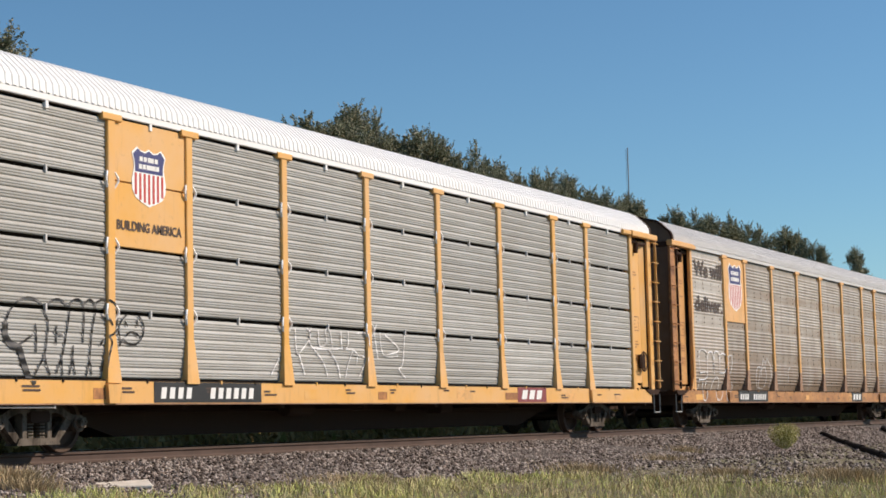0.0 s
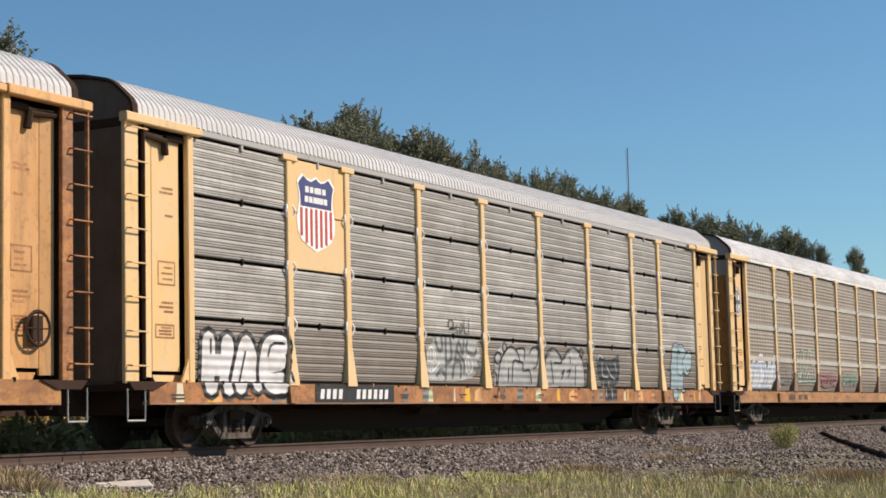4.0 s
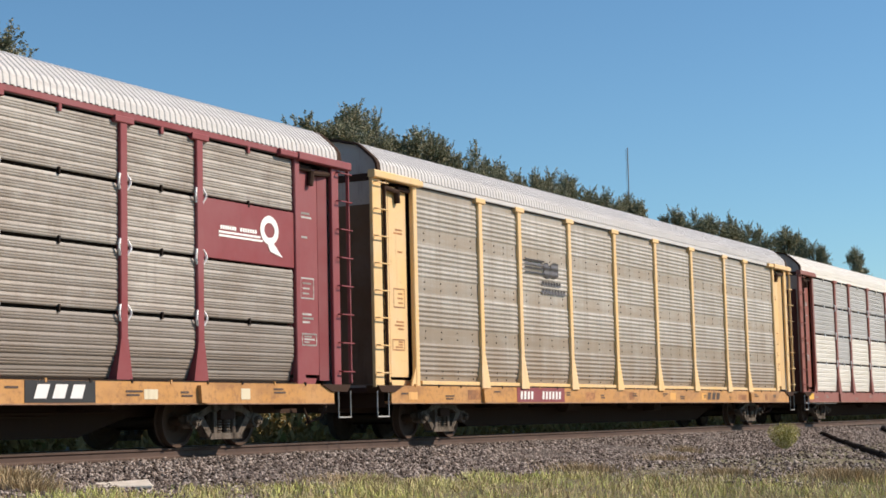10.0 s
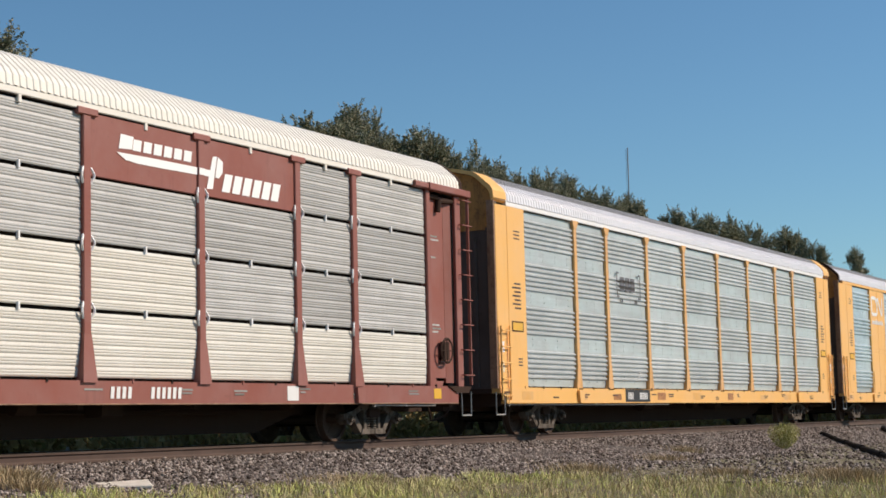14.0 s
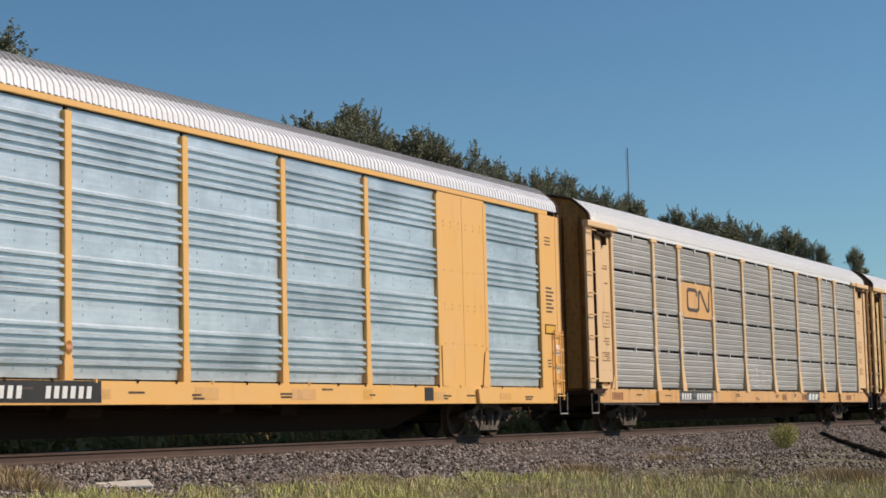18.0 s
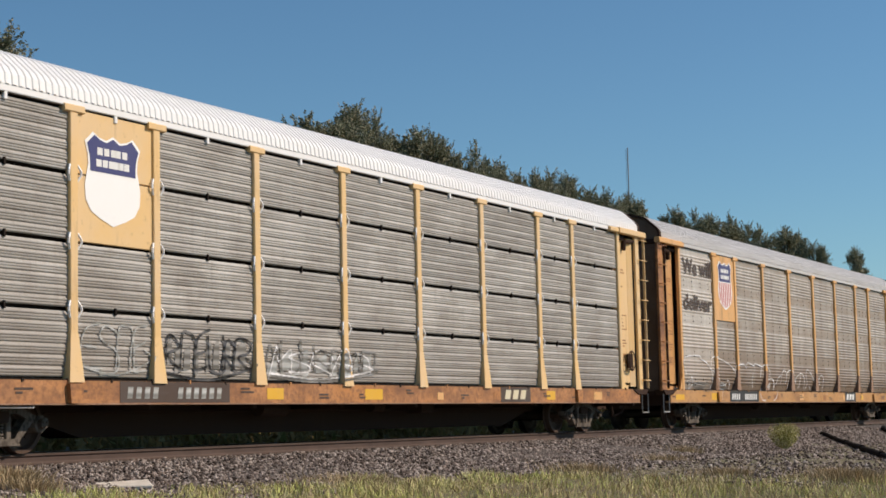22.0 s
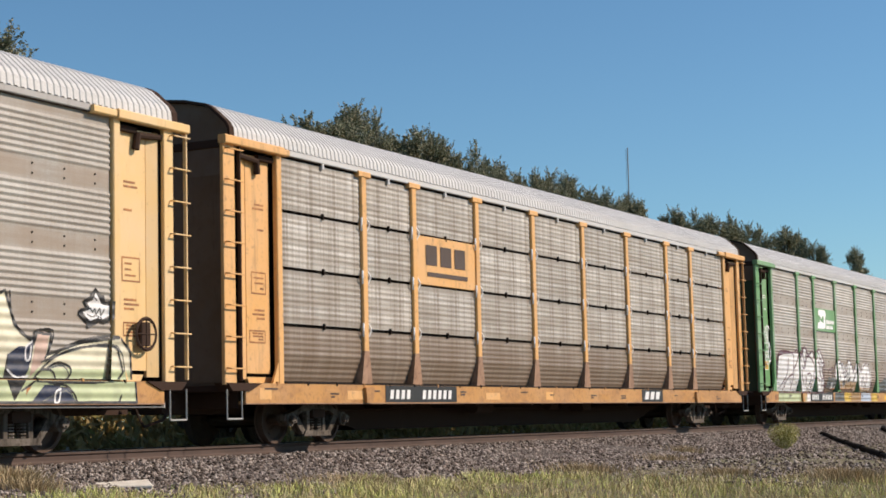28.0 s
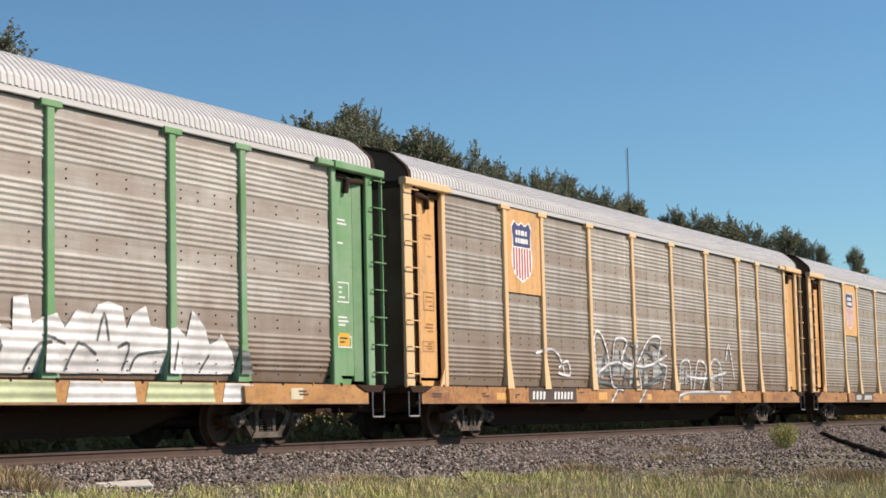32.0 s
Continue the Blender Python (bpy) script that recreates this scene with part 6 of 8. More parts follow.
ARCS_TWO = [
    [(1.61, 1.64), (1.76, 1.85), (2.1, 1.95), (2.44, 1.79), (2.6, 1.69), (2.84, 1.89), (3.24, 1.99), (3.56, 1.87), (3.8, 1.56), (3.87, 1.12)],
    [(3.55, 1.89), (3.68, 1.98), (3.79, 1.9), (3.73, 1.78), (3.56, 1.8)],
    [(3.85, 1.57), (3.96, 1.66), (4.08, 1.53), (3.97, 1.41), (3.84, 1.48)],
    [(1.91, 1.64), (2.05, 1.15)],
    [(2.1, 1.61), (2.52, 1.62), (2.44, 1.74)],
    [(2.51, 1.36), (2.67, 1.45), (2.51, 1.24)],
    [(2.82, 1.41), (3.02, 1.46), (2.86, 1.28)],
    [(3.31, 1.55), (3.3, 1.12)],
    [(2.99, 1.76), (3.03, 1.63)],
]
ARCS_TWO_FILL = [
    [(1.6, 1.06), (1.65, 1.64), (2.1, 1.92), (2.6, 1.66), (3.16, 1.96), (3.65, 1.83), (3.89, 1.52), (3.87, 1.08)],
]
DARK_PIECE = [
    [(4.62, 1.77), (4.85, 1.89), (5.2, 1.74), (5.57, 1.75), (6.04, 1.9), (6.08, 1.57), (6.01, 1.19), (5.73, 1.1), (5.71, 0.73), (4.98, 0.73), (4.91, 1.18), (4.65, 1.36)],
]
DARK_PIECE_LINES = [
    [(4.93, 1.64), (4.96, 1.36), (5.28, 1.32)],
    [(5.2, 1.6), (5.46, 1.37), (5.74, 1.28)],
    [(5.0, 1.18), (5.03, 0.82)],
    [(5.36, 1.19), (5.39, 0.82)],
    [(4.67, 1.74), (4.8, 1.85), (5.02, 1.78)],
    [(5.75, 1.66), (5.84, 1.47)],
]
AQUA = [
    [(9.84, 1.55), (10.03, 1.87), (10.11, 2.19), (10.35, 2.31), (10.59, 2.26), (10.89, 2.27), (11.18, 2.09), (11.43, 2.14), (11.61, 2.02), (11.53, 1.64), (11.2, 1.42), (10.9, 1.52), (10.88, 1.15), (10.63, 1.07), (10.4, 1.2), (10.21, 0.88), (9.92, 0.93), (9.95, 1.5)],
]
AQUA_LINES = [
    [(10.52, 2.17), (10.43, 1.72), (10.42, 1.51), (10.71, 1.41), (10.91, 1.57), (10.86, 1.84), (11.24, 2.06)],
    [(9.67, 1.57), (9.95, 1.53)],
    [(11.1, 1.68), (11.21, 1.53), (11.46, 1.61)],
]
WHITE_ONE = [
    [(-11.62, 1.01), (-11.54, 1.47), (-11.25, 2.21), (-9.13, 2.32), (-8.68, 2.24), (-8.36, 2.54), (-7.9, 2.27), (-7.41, 2.43), (-7.1, 2.15), (-6.58, 2.5), (-5.99, 2.04), (-6.28, 1.8), (-5.9, 1.21), (-5.98, 1.03), (-10.06, 1.01)],
]
WHITE_ONE_LEFT = [
    [(-11.63, 1.14), (-11.56, 1.77), (-11.4, 2.06), (-11.1, 2.33), (-10.01, 2.32), (-9.64, 2.18), (-9.72, 1.82), (-9.39, 1.95), (-8.91, 2.42)],
    [(-9.73, 1.64), (-10.42, 1.45), (-10.77, 1.03)],
    [(-10.27, 2.1), (-10.41, 1.68), (-11.03, 1.2)],
    [(-9.72, 1.82), (-9.88, 1.1)],
]
WHITE_ONE_LINES = [
    [(-9.43, 2.38), (-9.22, 2.42), (-9.03, 2.24), (-8.98, 2.03)],
    [(-8.98, 2.03), (-8.93, 2.36), (-8.68, 2.49), (-8.12, 2.48), (-8.1, 2.26), (-8.27, 1.98), (-8.49, 1.81), (-8.74, 1.93), (-8.87, 2.1)],
    [(-8.63, 2.38), (-8.41, 1.98)],
    [(-8.18, 2.37), (-8.43, 1.9)],
    [(-8.13, 2.22), (-7.78, 2.22), (-7.43, 2.08), (-7.22, 1.88), (-7.49, 1.36), (-7.61, 1.13)],
    [(-7.43, 2.1), (-7.21, 2.35), (-6.97, 2.44), (-6.69, 2.38), (-6.5, 2.15), (-6.37, 2.19), (-6.27, 2.03), (-6.08, 2.06), (-5.92, 1.85), (-6.12, 1.55), (-6.31, 1.47), (-6.22, 1.15)],
    [(-6.94, 2.08), (-6.56, 1.98), (-6.63, 1.7), (-6.31, 1.47)],
    [(-6.37, 1.99), (-6.5, 1.66)],
    [(-6.11, 1.96), (-6.28, 1.67)],
    [(-8.35, 1.53), (-8.18, 1.42), (-8.27, 1.14)],
    [(-8.1, 1.63), (-7.78, 1.66), (-7.65, 1.51), (-7.84, 1.24), (-7.96, 1.12)],
    [(-8.87, 1.77), (-8.95, 1.48), (-8.74, 1.22), (-8.76, 1.11)],
    [(-7.31, 1.5), (-7.0, 1.49), (-6.85, 1.3), (-6.82, 1.14)],
]
WHITE_TWO_A = [
    [(-5.11, 1.14), (-5.0, 1.42), (-4.68, 1.53), (-4.6, 1.89), (-4.3, 2.21), (-3.93, 2.2), (-3.7, 2.02), (-3.59, 2.15), (-3.32, 2.03), (-3.08, 1.91), (-2.71, 2.24), (-2.26, 2.03), (-2.01, 1.9), (-1.49, 2.15), (-1.26, 1.17)],
]
WHITE_TWO_LOW = [
    [(-4.28, 1.15), (-4.24, 1.52), (-3.79, 1.62), (-3.32, 1.72), (-2.52, 1.79), (-1.59, 1.68), (-1.56, 1.19)],
]
WHITE_TWO_LINES = [
    [(-5.11, 1.16), (-5.03, 1.37), (-4.6, 1.53), (-4.56, 1.9), (-4.23, 2.19), (-3.89, 2.18), (-3.7, 1.97), (-3.63, 1.71), (-3.24, 1.81), (-3.33, 1.59), (-3.64, 1.4)],
    [(-3.59, 2.13), (-3.24, 1.9), (-2.96, 1.82), (-2.67, 2.22), (-2.26, 2.0), (-2.15, 1.76), (-1.76, 2.0), (-1.59, 1.73), (-1.4, 2.15)],
    [(-5.51, 1.69), (-5.38, 1.84), (-5.13, 1.81), (-4.96, 1.92), (-4.74, 1.8), (-4.68, 1.59)],
    [(-5.06, 1.75), (-4.96, 1.61), (-4.89, 1.74), (-5.06, 1.75)],
    [(-5.85, 1.4), (-5.79, 1.17)],
    [(-6.12, 1.27), (-5.59, 1.26)],
]
WHITE_TWO_DARK = [
    [(-4.07, 1.63), (-3.9, 1.68), (-3.85, 1.49), (-4.0, 1.47)],
    [(-3.66, 1.38), (-3.44, 1.54), (-3.19, 1.34), (-3.37, 1.22)],
    [(-2.99, 1.5), (-2.52, 1.64), (-2.61, 1.45), (-2.93, 1.39)],
    [(-2.24, 1.38), (-2.11, 1.6), (-1.68, 1.66)],
]
WHITE_TWO_B = [
    [(-1.97, 1.07), (-1.87, 1.88), (-1.52, 2.14), (-1.27, 1.95), (-0.93, 1.86), (-0.66, 2.13), (0.07, 2.13), (0.39, 1.81), (0.54, 1.58), (0.41, 1.1)],
]
WHITE_TWO_B_LINES = [
    [(-1.52, 2.12), (-1.36, 1.99), (-1.1, 1.82), (-0.8, 1.9), (-0.48, 2.07), (-0.11, 2.11), (0.16, 1.95), (0.33, 1.67), (0.4, 1.43), (0.8, 1.34), (0.45, 1.1)],
    [(-0.51, 1.13), (-0.36, 1.51), (-0.22, 1.77), (-0.13, 1.56), (-0.42, 1.14)],
    [(-1.3, 1.13), (-0.85, 1.55), (-0.67, 1.6), (-0.82, 1.27)],
]
SPIKES = [
    [(3.15, 1.12), (3.27, 1.49), (3.07, 1.84), (3.29, 1.75), (3.45, 1.7), (3.47, 2.17), (3.76, 2.22), (3.85, 1.81), (4.08, 1.92), (4.37, 1.99), (4.54, 1.78), (4.79, 2.05), (5.15, 2.01), (5.28, 2.15), (5.52, 2.21), (5.83, 2.14), (5.93, 1.81), (6.07, 2.04), (6.4, 2.19), (6.51, 1.88), (6.9, 1.84), (7.17, 1.9), (7.42, 1.74), (7.59, 2.17), (7.91, 1.92), (8.03, 1.64), (8.24, 1.7), (8.36, 1.82), (8.66, 1.53), (8.84, 1.18)],
]
SPIKES_LINES = [
    [(3.76, 1.18), (3.95, 1.5), (4.18, 1.56)],
    [(4.62, 1.19), (4.82, 1.57), (5.23, 1.42)],
    [(5.25, 1.63), (5.41, 2.02), (5.51, 1.64)],
    [(6.09, 1.21), (6.23, 1.43), (6.88, 1.5)],
    [(6.99, 1.22), (7.15, 1.67)],
    [(7.86, 1.23), (8.02, 1.46)],
    [(4.07, 1.66), (4.53, 1.56)],
    [(5.73, 1.53), (5.98, 1.59), (5.9, 1.21)],
]
SPIKES_SHADE = [
    [(1.78, 1.11), (1.89, 1.41), (2.31, 1.52), (2.63, 1.63), (3.17, 1.59), (4.31, 1.88), (5.26, 1.85), (6.9, 1.78), (7.83, 1.75), (9.09, 1.54), (9.35, 1.18)],
]

SWOOP = [
    [(9.47, 0.72), (9.76, 0.7), (9.99, 0.98), (10.29, 1.28), (10.81, 1.54), (11.43, 1.67), (11.9, 1.69), (11.9, 1.2), (11.9, 0.97), (11.9, 0.72), (10.93, 0.7)],
]
SWOOP_LINES = [
    [(9.57, 2.24), (9.61, 1.94), (9.8, 1.68), (10.06, 1.61), (10.12, 1.72), (10.45, 1.73), (10.41, 1.52), (10.31, 1.3), (10.81, 1.54), (11.43, 1.67), (11.85, 1.69)],
    [(9.76, 0.88), (10.02, 1.01), (10.41, 1.31), (10.89, 1.48), (11.43, 1.54), (11.75, 1.53), (11.83, 1.45)],
    [(11.82, 1.45), (11.75, 1.03), (10.02, 1.02)],
    [(10.35, 1.2), (10.57, 1.28), (10.81, 1.23), (10.85, 1.13), (10.73, 1.02)],
    [(10.06, 1.02), (10.22, 1.17), (10.45, 1.16), (10.53, 1.04)],
    [(10.41, 0.96), (10.65, 0.96), (10.85, 0.83), (10.95, 0.68), (11.26, 0.72), (11.77, 0.68), (11.9, 0.81)],
]
SWOOP_DARK = [
    [(9.54, 1.37), (9.76, 1.49), (9.91, 1.49), (10.06, 1.59), (10.02, 1.3), (9.91, 1.09), (9.69, 1.07), (9.54, 1.13)],
    [(9.95, 0.71), (10.22, 0.96), (10.49, 0.95), (10.73, 0.91), (10.89, 0.71)],
]
SWOOP_STEM = [
    [(10.12, 1.71), (10.39, 1.7), (10.29, 1.3), (9.99, 1.06), (10.06, 1.38)],
]
SWOOP_PALE = [
    [(10.02, 1.56), (9.9, 1.48), (9.9, 1.31), (9.98, 1.32), (10.0, 1.48)],
    [(9.54, 1.16), (9.72, 1.06), (9.95, 1.08)],
    [(10.55, 0.9), (10.45, 0.86), (10.43, 0.71), (10.51, 0.72), (10.55, 0.86)],
]
BURST = [
    [(11.39, 2.4), (11.5, 2.31), (11.59, 2.29), (11.61, 2.2), (11.79, 2.21), (11.77, 1.95), (11.6, 1.86), (11.48, 1.89), (11.23, 1.79), (11.14, 1.91), (11.02, 1.99), (11.05, 2.07), (11.2, 2.1), (11.13, 2.2), (11.27, 2.26)],
]
BURST_PALE = [
    [(11.39, 2.32), (11.48, 2.21), (11.52, 2.15), (11.71, 2.14), (11.69, 1.99), (11.54, 1.93), (11.43, 1.95), (11.27, 1.9), (11.18, 1.95), (11.1, 2.02), (11.27, 2.07), (11.2, 2.16), (11.33, 2.21)],
]
BURST_LINES = [
    [(11.27, 2.09), (11.31, 2.03), (11.37, 2.08), (11.39, 2.0), (11.48, 2.09), (11.5, 1.99), (11.58, 2.08)],
    [(11.2, 1.99), (11.31, 1.96), (11.39, 1.98), (11.52, 1.95)],
    [(11.35, 2.26), (11.41, 2.21)],
]

TAG_LOOPS = [
    [(-11.33, 1.52), (-11.35, 2.11), (-10.92, 2.18), (-10.66, 2.08)],
    [(-11.33, 1.52), (-10.84, 1.56), (-10.67, 1.5), (-10.84, 1.35), (-11.32, 1.34)],
    [(-10.66, 2.08), (-10.71, 1.13)],
    [(-10.66, 2.08), (-10.4, 2.15), (-10.17, 2.06), (-10.09, 1.56)],
    [(-10.09, 1.51), (-10.08, 2.1), (-9.78, 2.15), (-9.61, 2.04), (-9.65, 1.53)],
    [(-9.64, 2.04), (-9.28, 2.12), (-8.95, 1.98), (-9.14, 1.58), (-9.65, 1.57)],
    [(-8.94, 2.02), (-8.54, 2.07), (-8.47, 1.82), (-8.7, 1.55)],
    [(-11.28, 1.34), (-11.31, 0.84), (-11.1, 0.75), (-10.94, 0.93), (-10.97, 1.29)],
    [(-9.94, 0.76), (-10.14, 0.81), (-10.18, 1.14), (-10.0, 1.39), (-9.72, 1.38), (-9.58, 1.19), (-9.63, 0.92), (-9.8, 0.76)],
    [(-9.28, 1.02), (-9.23, 0.78), (-9.05, 0.75), (-8.9, 0.98), (-8.78, 1.46)],
]
TAG_APPLE = [
    [(-5.85, 1.12), (-6.16, 1.38), (-6.15, 1.66), (-5.92, 1.79), (-5.65, 1.74), (-5.42, 2.02), (-5.21, 1.88), (-5.05, 2.08), (-4.94, 1.96), (-4.72, 1.85), (-4.64, 1.46), (-4.74, 1.16)],
    [(-5.83, 1.62), (-5.37, 1.78), (-5.2, 1.64), (-5.15, 1.3), (-5.4, 1.13), (-5.76, 1.15), (-5.88, 1.39), (-5.83, 1.62)],
    [(-5.69, 1.74), (-5.66, 1.49)],
    [(-2.56, 1.81), (-2.82, 1.7), (-2.77, 1.34)],
]

WAVE = [
    [(-11.67, 1.39), (-11.74, 1.61), (-11.83, 1.77), (-11.67, 1.9), (-11.11, 1.99), (-10.38, 2.0), (-10.26, 1.91), (-9.77, 1.8), (-9.44, 1.63), (-9.27, 1.4), (-9.23, 1.24), (-9.32, 1.09)],
    [(-9.39, 1.73), (-9.41, 1.91), (-9.18, 2.0), (-8.92, 1.99), (-8.38, 1.91), (-7.73, 1.79), (-7.26, 1.61), (-7.16, 1.78), (-6.45, 1.83), (-6.2, 1.72), (-6.09, 1.9), (-5.45, 1.8), (-5.34, 1.88), (-4.68, 1.8), (-4.27, 1.86), (-3.87, 1.67), (-3.93, 1.45), (-4.36, 1.08)],
    [(-9.44, 1.63), (-9.18, 1.58)],
    [(-11.04, 1.41), (-11.12, 1.09), (-10.93, 1.14), (-10.85, 1.29), (-11.04, 1.41)],
    [(-8.71, 0.78), (-8.62, 1.04), (-8.39, 1.26), (-8.03, 1.18), (-7.88, 1.35), (-7.65, 1.21), (-7.7, 1.1)],
    [(-8.81, 1.71), (-8.94, 1.67), (-8.81, 1.63)],
    [(-8.97, 1.54), (-8.92, 1.46)],
    [(-9.01, 1.4), (-8.97, 1.33)],
    [(-5.57, 1.6), (-5.58, 1.33), (-5.42, 1.16)],
    [(-4.68, 1.77), (-4.88, 1.49)],
    [(-11.74, 1.53), (-11.6, 1.35), (-11.74, 1.25)],
]
WAVE_TWO = [
    [(-4.58, 1.06), (-3.98, 1.38), (-3.65, 1.43), (-3.37, 1.33), (-3.27, 1.1), (-3.39, 0.87), (-3.73, 0.74)],
    [(-5.1, 0.97), (-4.95, 0.78), (-4.59, 0.74)],
    [(-3.27, 1.1), (-3.21, 1.27), (-3.03, 1.31), (-3.03, 1.45), (-2.68, 1.54)],
    [(-2.63, 1.31), (-2.62, 1.52), (-2.44, 1.7), (-2.2, 1.7), (-2.06, 1.56), (-2.07, 1.29)],
    [(-2.03, 1.35), (-2.02, 1.59), (-1.77, 1.71), (-1.48, 1.72), (-1.34, 1.54), (-1.35, 1.3)],
    [(-1.8, 1.15), (-1.78, 1.44)],
    [(-1.1, 1.37), (-0.9, 1.52), (-0.44, 1.64), (-0.11, 1.54), (0.08, 1.32), (0.14, 1.1)],
    [(-0.51, 1.56), (-0.45, 1.38), (-0.55, 1.16)],
    [(1.17, 1.4), (0.79, 1.65), (0.31, 1.78), (0.16, 1.54), (0.42, 1.33), (0.28, 1.14)],
    [(0.7, 1.24), (0.9, 1.11)],
    [(1.48, 1.28), (1.71, 1.48), (2.02, 1.61), (2.31, 1.52), (2.37, 1.22), (2.5, 0.96)],
    [(1.78, 1.41), (1.85, 1.28)],
]
CHALK = [
    [(-1.27, 1.35), (-1.37, 1.29), (-1.37, 1.17), (-1.27, 1.09), (-1.19, 1.11)],
    [(-1.11, 1.23), (-1.01, 1.25), (-1.11, 1.19)],
    [(-0.97, 1.45), (-0.94, 1.3), (-0.87, 1.42), (-0.84, 1.3), (-0.73, 1.44), (-0.77, 1.3), (-0.63, 1.36), (-0.56, 1.3), (-0.49, 1.38), (-0.42, 1.3), (-0.35, 1.39), (-0.21, 1.33), (-0.03, 1.37)],
    [(-0.84, 1.22), (-0.73, 1.26), (-0.67, 1.14), (-0.56, 1.22), (-0.43, 1.12), (-0.32, 1.23), (-0.22, 1.12), (-0.11, 1.23), (0.04, 1.23), (0.07, 1.13), (-0.07, 1.11)],
    [(-0.55, 1.71), (-0.35, 1.72), (-0.28, 1.63), (-0.38, 1.59), (-0.31, 1.49)],
    [(0.41, 1.61), (0.22, 1.59), (0.37, 1.51), (0.22, 1.42), (0.18, 1.34), (0.29, 1.34)],
    [(0.52, 1.57), (0.48, 1.45), (0.67, 1.56), (0.66, 1.43), (0.82, 1.58), (0.77, 1.41), (0.97, 1.58), (1.04, 1.46), (1.2, 1.55), (1.23, 1.42)],
    [(0.36, 1.36), (1.27, 1.44), (1.11, 1.35), (1.23, 1.31)],
    [(0.29, 1.32), (0.29, 1.15)],
]
SCRIPT = [
    [(-3.94, 1.01), (-4.11, 2.24), (-3.75, 2.41), (-3.32, 1.98), (-3.02, 1.15), (-2.48, 1.01)],
    [(-2.97, 1.71), (-2.74, 2.28), (-1.99, 2.23), (-2.42, 1.72), (-1.66, 1.59), (-1.4, 2.32), (-1.33, 1.02)],
    [(-1.26, 1.75), (-0.4, 2.36), (0.43, 2.38), (0.16, 1.77), (0.78, 1.64), (0.51, 1.03)],
    [(-2.85, 1.01), (-3.25, 0.69)],
    [(-0.93, 1.02), (-1.36, 0.69)],
    [(-3.9, 1.42), (-2.79, 1.71), (-0.87, 1.61), (0.81, 1.94)],
    [(1.81, 1.04), (1.88, 1.73), (2.57, 1.82), (2.71, 1.04)],
    [(2.94, 1.04), (3.27, 1.84), (3.96, 1.69), (3.65, 1.05)],
    [(4.13, 1.05), (4.47, 1.86), (5.2, 1.79), (5.36, 1.06)],
    [(1.55, 0.69), (2.02, 0.96), (5.87, 0.98)],
    [(5.72, 1.89), (6.04, 2.39), (6.44, 1.4)],
    [(2.3, 1.43), (3.92, 1.37), (5.68, 1.56)],
    [(-7.47, 1.81), (-6.69, 1.92), (-6.22, 1.78), (-5.93, 1.39)],
    [(-6.24, 1.51), (-5.75, 1.66), (-5.61, 1.33), (-6.25, 1.38)],
]
BUBBLES = [
    [(-11.62, 1.1), (-11.64, 1.81), (-11.42, 1.94), (-11.11, 1.9), (-10.98, 1.79), (-10.79, 1.99), (-10.7, 2.16), (-10.46, 2.2), (-10.38, 1.95), (-10.1, 1.89), (-10.01, 1.67), (-9.86, 1.97), (-9.56, 1.98), (-9.42, 1.78), (-9.16, 2.15), (-9.07, 1.79), (-9.35, 1.13)],
]
BUBBLE_LINES = [
    [(-11.62, 1.15), (-11.65, 1.72), (-11.47, 1.91), (-11.16, 1.9), (-11.13, 1.16)],
    [(-11.09, 1.16), (-11.03, 1.78), (-10.84, 1.94), (-10.24, 1.93), (-10.15, 1.76), (-10.12, 1.17)],
    [(-10.73, 1.16), (-10.66, 1.84)],
    [(-9.93, 1.17), (-9.88, 1.95), (-9.66, 1.98), (-9.61, 1.17)],
    [(-9.48, 1.68), (-9.26, 2.14), (-9.11, 2.1), (-8.92, 1.8), (-9.0, 1.18)],
    [(-10.88, 1.98), (-10.7, 2.16), (-10.46, 2.17), (-10.38, 2.0)],
]
MINT_LINES = [
    [(-6.74, 1.32), (-6.55, 1.65), (-6.38, 1.54), (-6.17, 2.32), (-5.93, 2.39), (-5.9, 1.77)],
    [(-5.91, 1.55), (-5.53, 1.9), (-5.26, 2.41), (-5.08, 2.37), (-4.92, 1.91), (-4.66, 1.98), (-4.57, 1.35)],
    [(-6.56, 1.37), (-4.44, 1.41)],
    [(-5.68, 1.44), (-5.42, 1.67), (-5.19, 1.45)],
    [(-6.39, 1.43), (-6.14, 1.77), (-5.92, 1.44)],
]

# car by car: badges, lettering and graffiti
T = TRAIN
XC = (EDGES[1] + EDGES[2]) / 2
shield(T[0], XC - 0.04, 4.16, 0.78, 0.86)
words(T[0], "BUILDING AMERICA", EDGES[1] + 0.15, 3.31, 0.2, "brown_ink", CREST - 0.012, 1.6)
drawn(T[0], TAG_BLACK, "sp_black", 0.032, 0.010)
drawn(T[0], TAG_BLACK_TAIL, "sp_black", 0.11, 0.008)
drawn(T[0], TAG_WHITE, "sp_white", 0.03, 0.010)
for q in (1, 11):
    words(T[q], "We will", -11.5, 4.28, 0.62, "brown_ink", CREST + 0.003, 2.36)
    words(T[q], "deliver." if q == 1 else "deliver", -11.52, 3.29, 0.6, "brown_ink", CREST + 0.003, 2.36)
    badge_panel(T[q], 1, 3.08, Z_TOP, "orange_faded")
    shield(T[q], XC + 0.05, 4.12, 1.15, 1.36)
drawn(T[1], TAG_LOOPS, "sp_white", 0.04, 0.010)
drawn(T[1], TAG_APPLE, "sp_white", 0.028, 0.010)
shield(T[2], XC - 0.08, 4.07, 1.17, 1.3)
graffiti(T[2], 21, -11.6, -9.1, 0.78, 1.95, 3, "sp_white", "sp_black", 0.09)
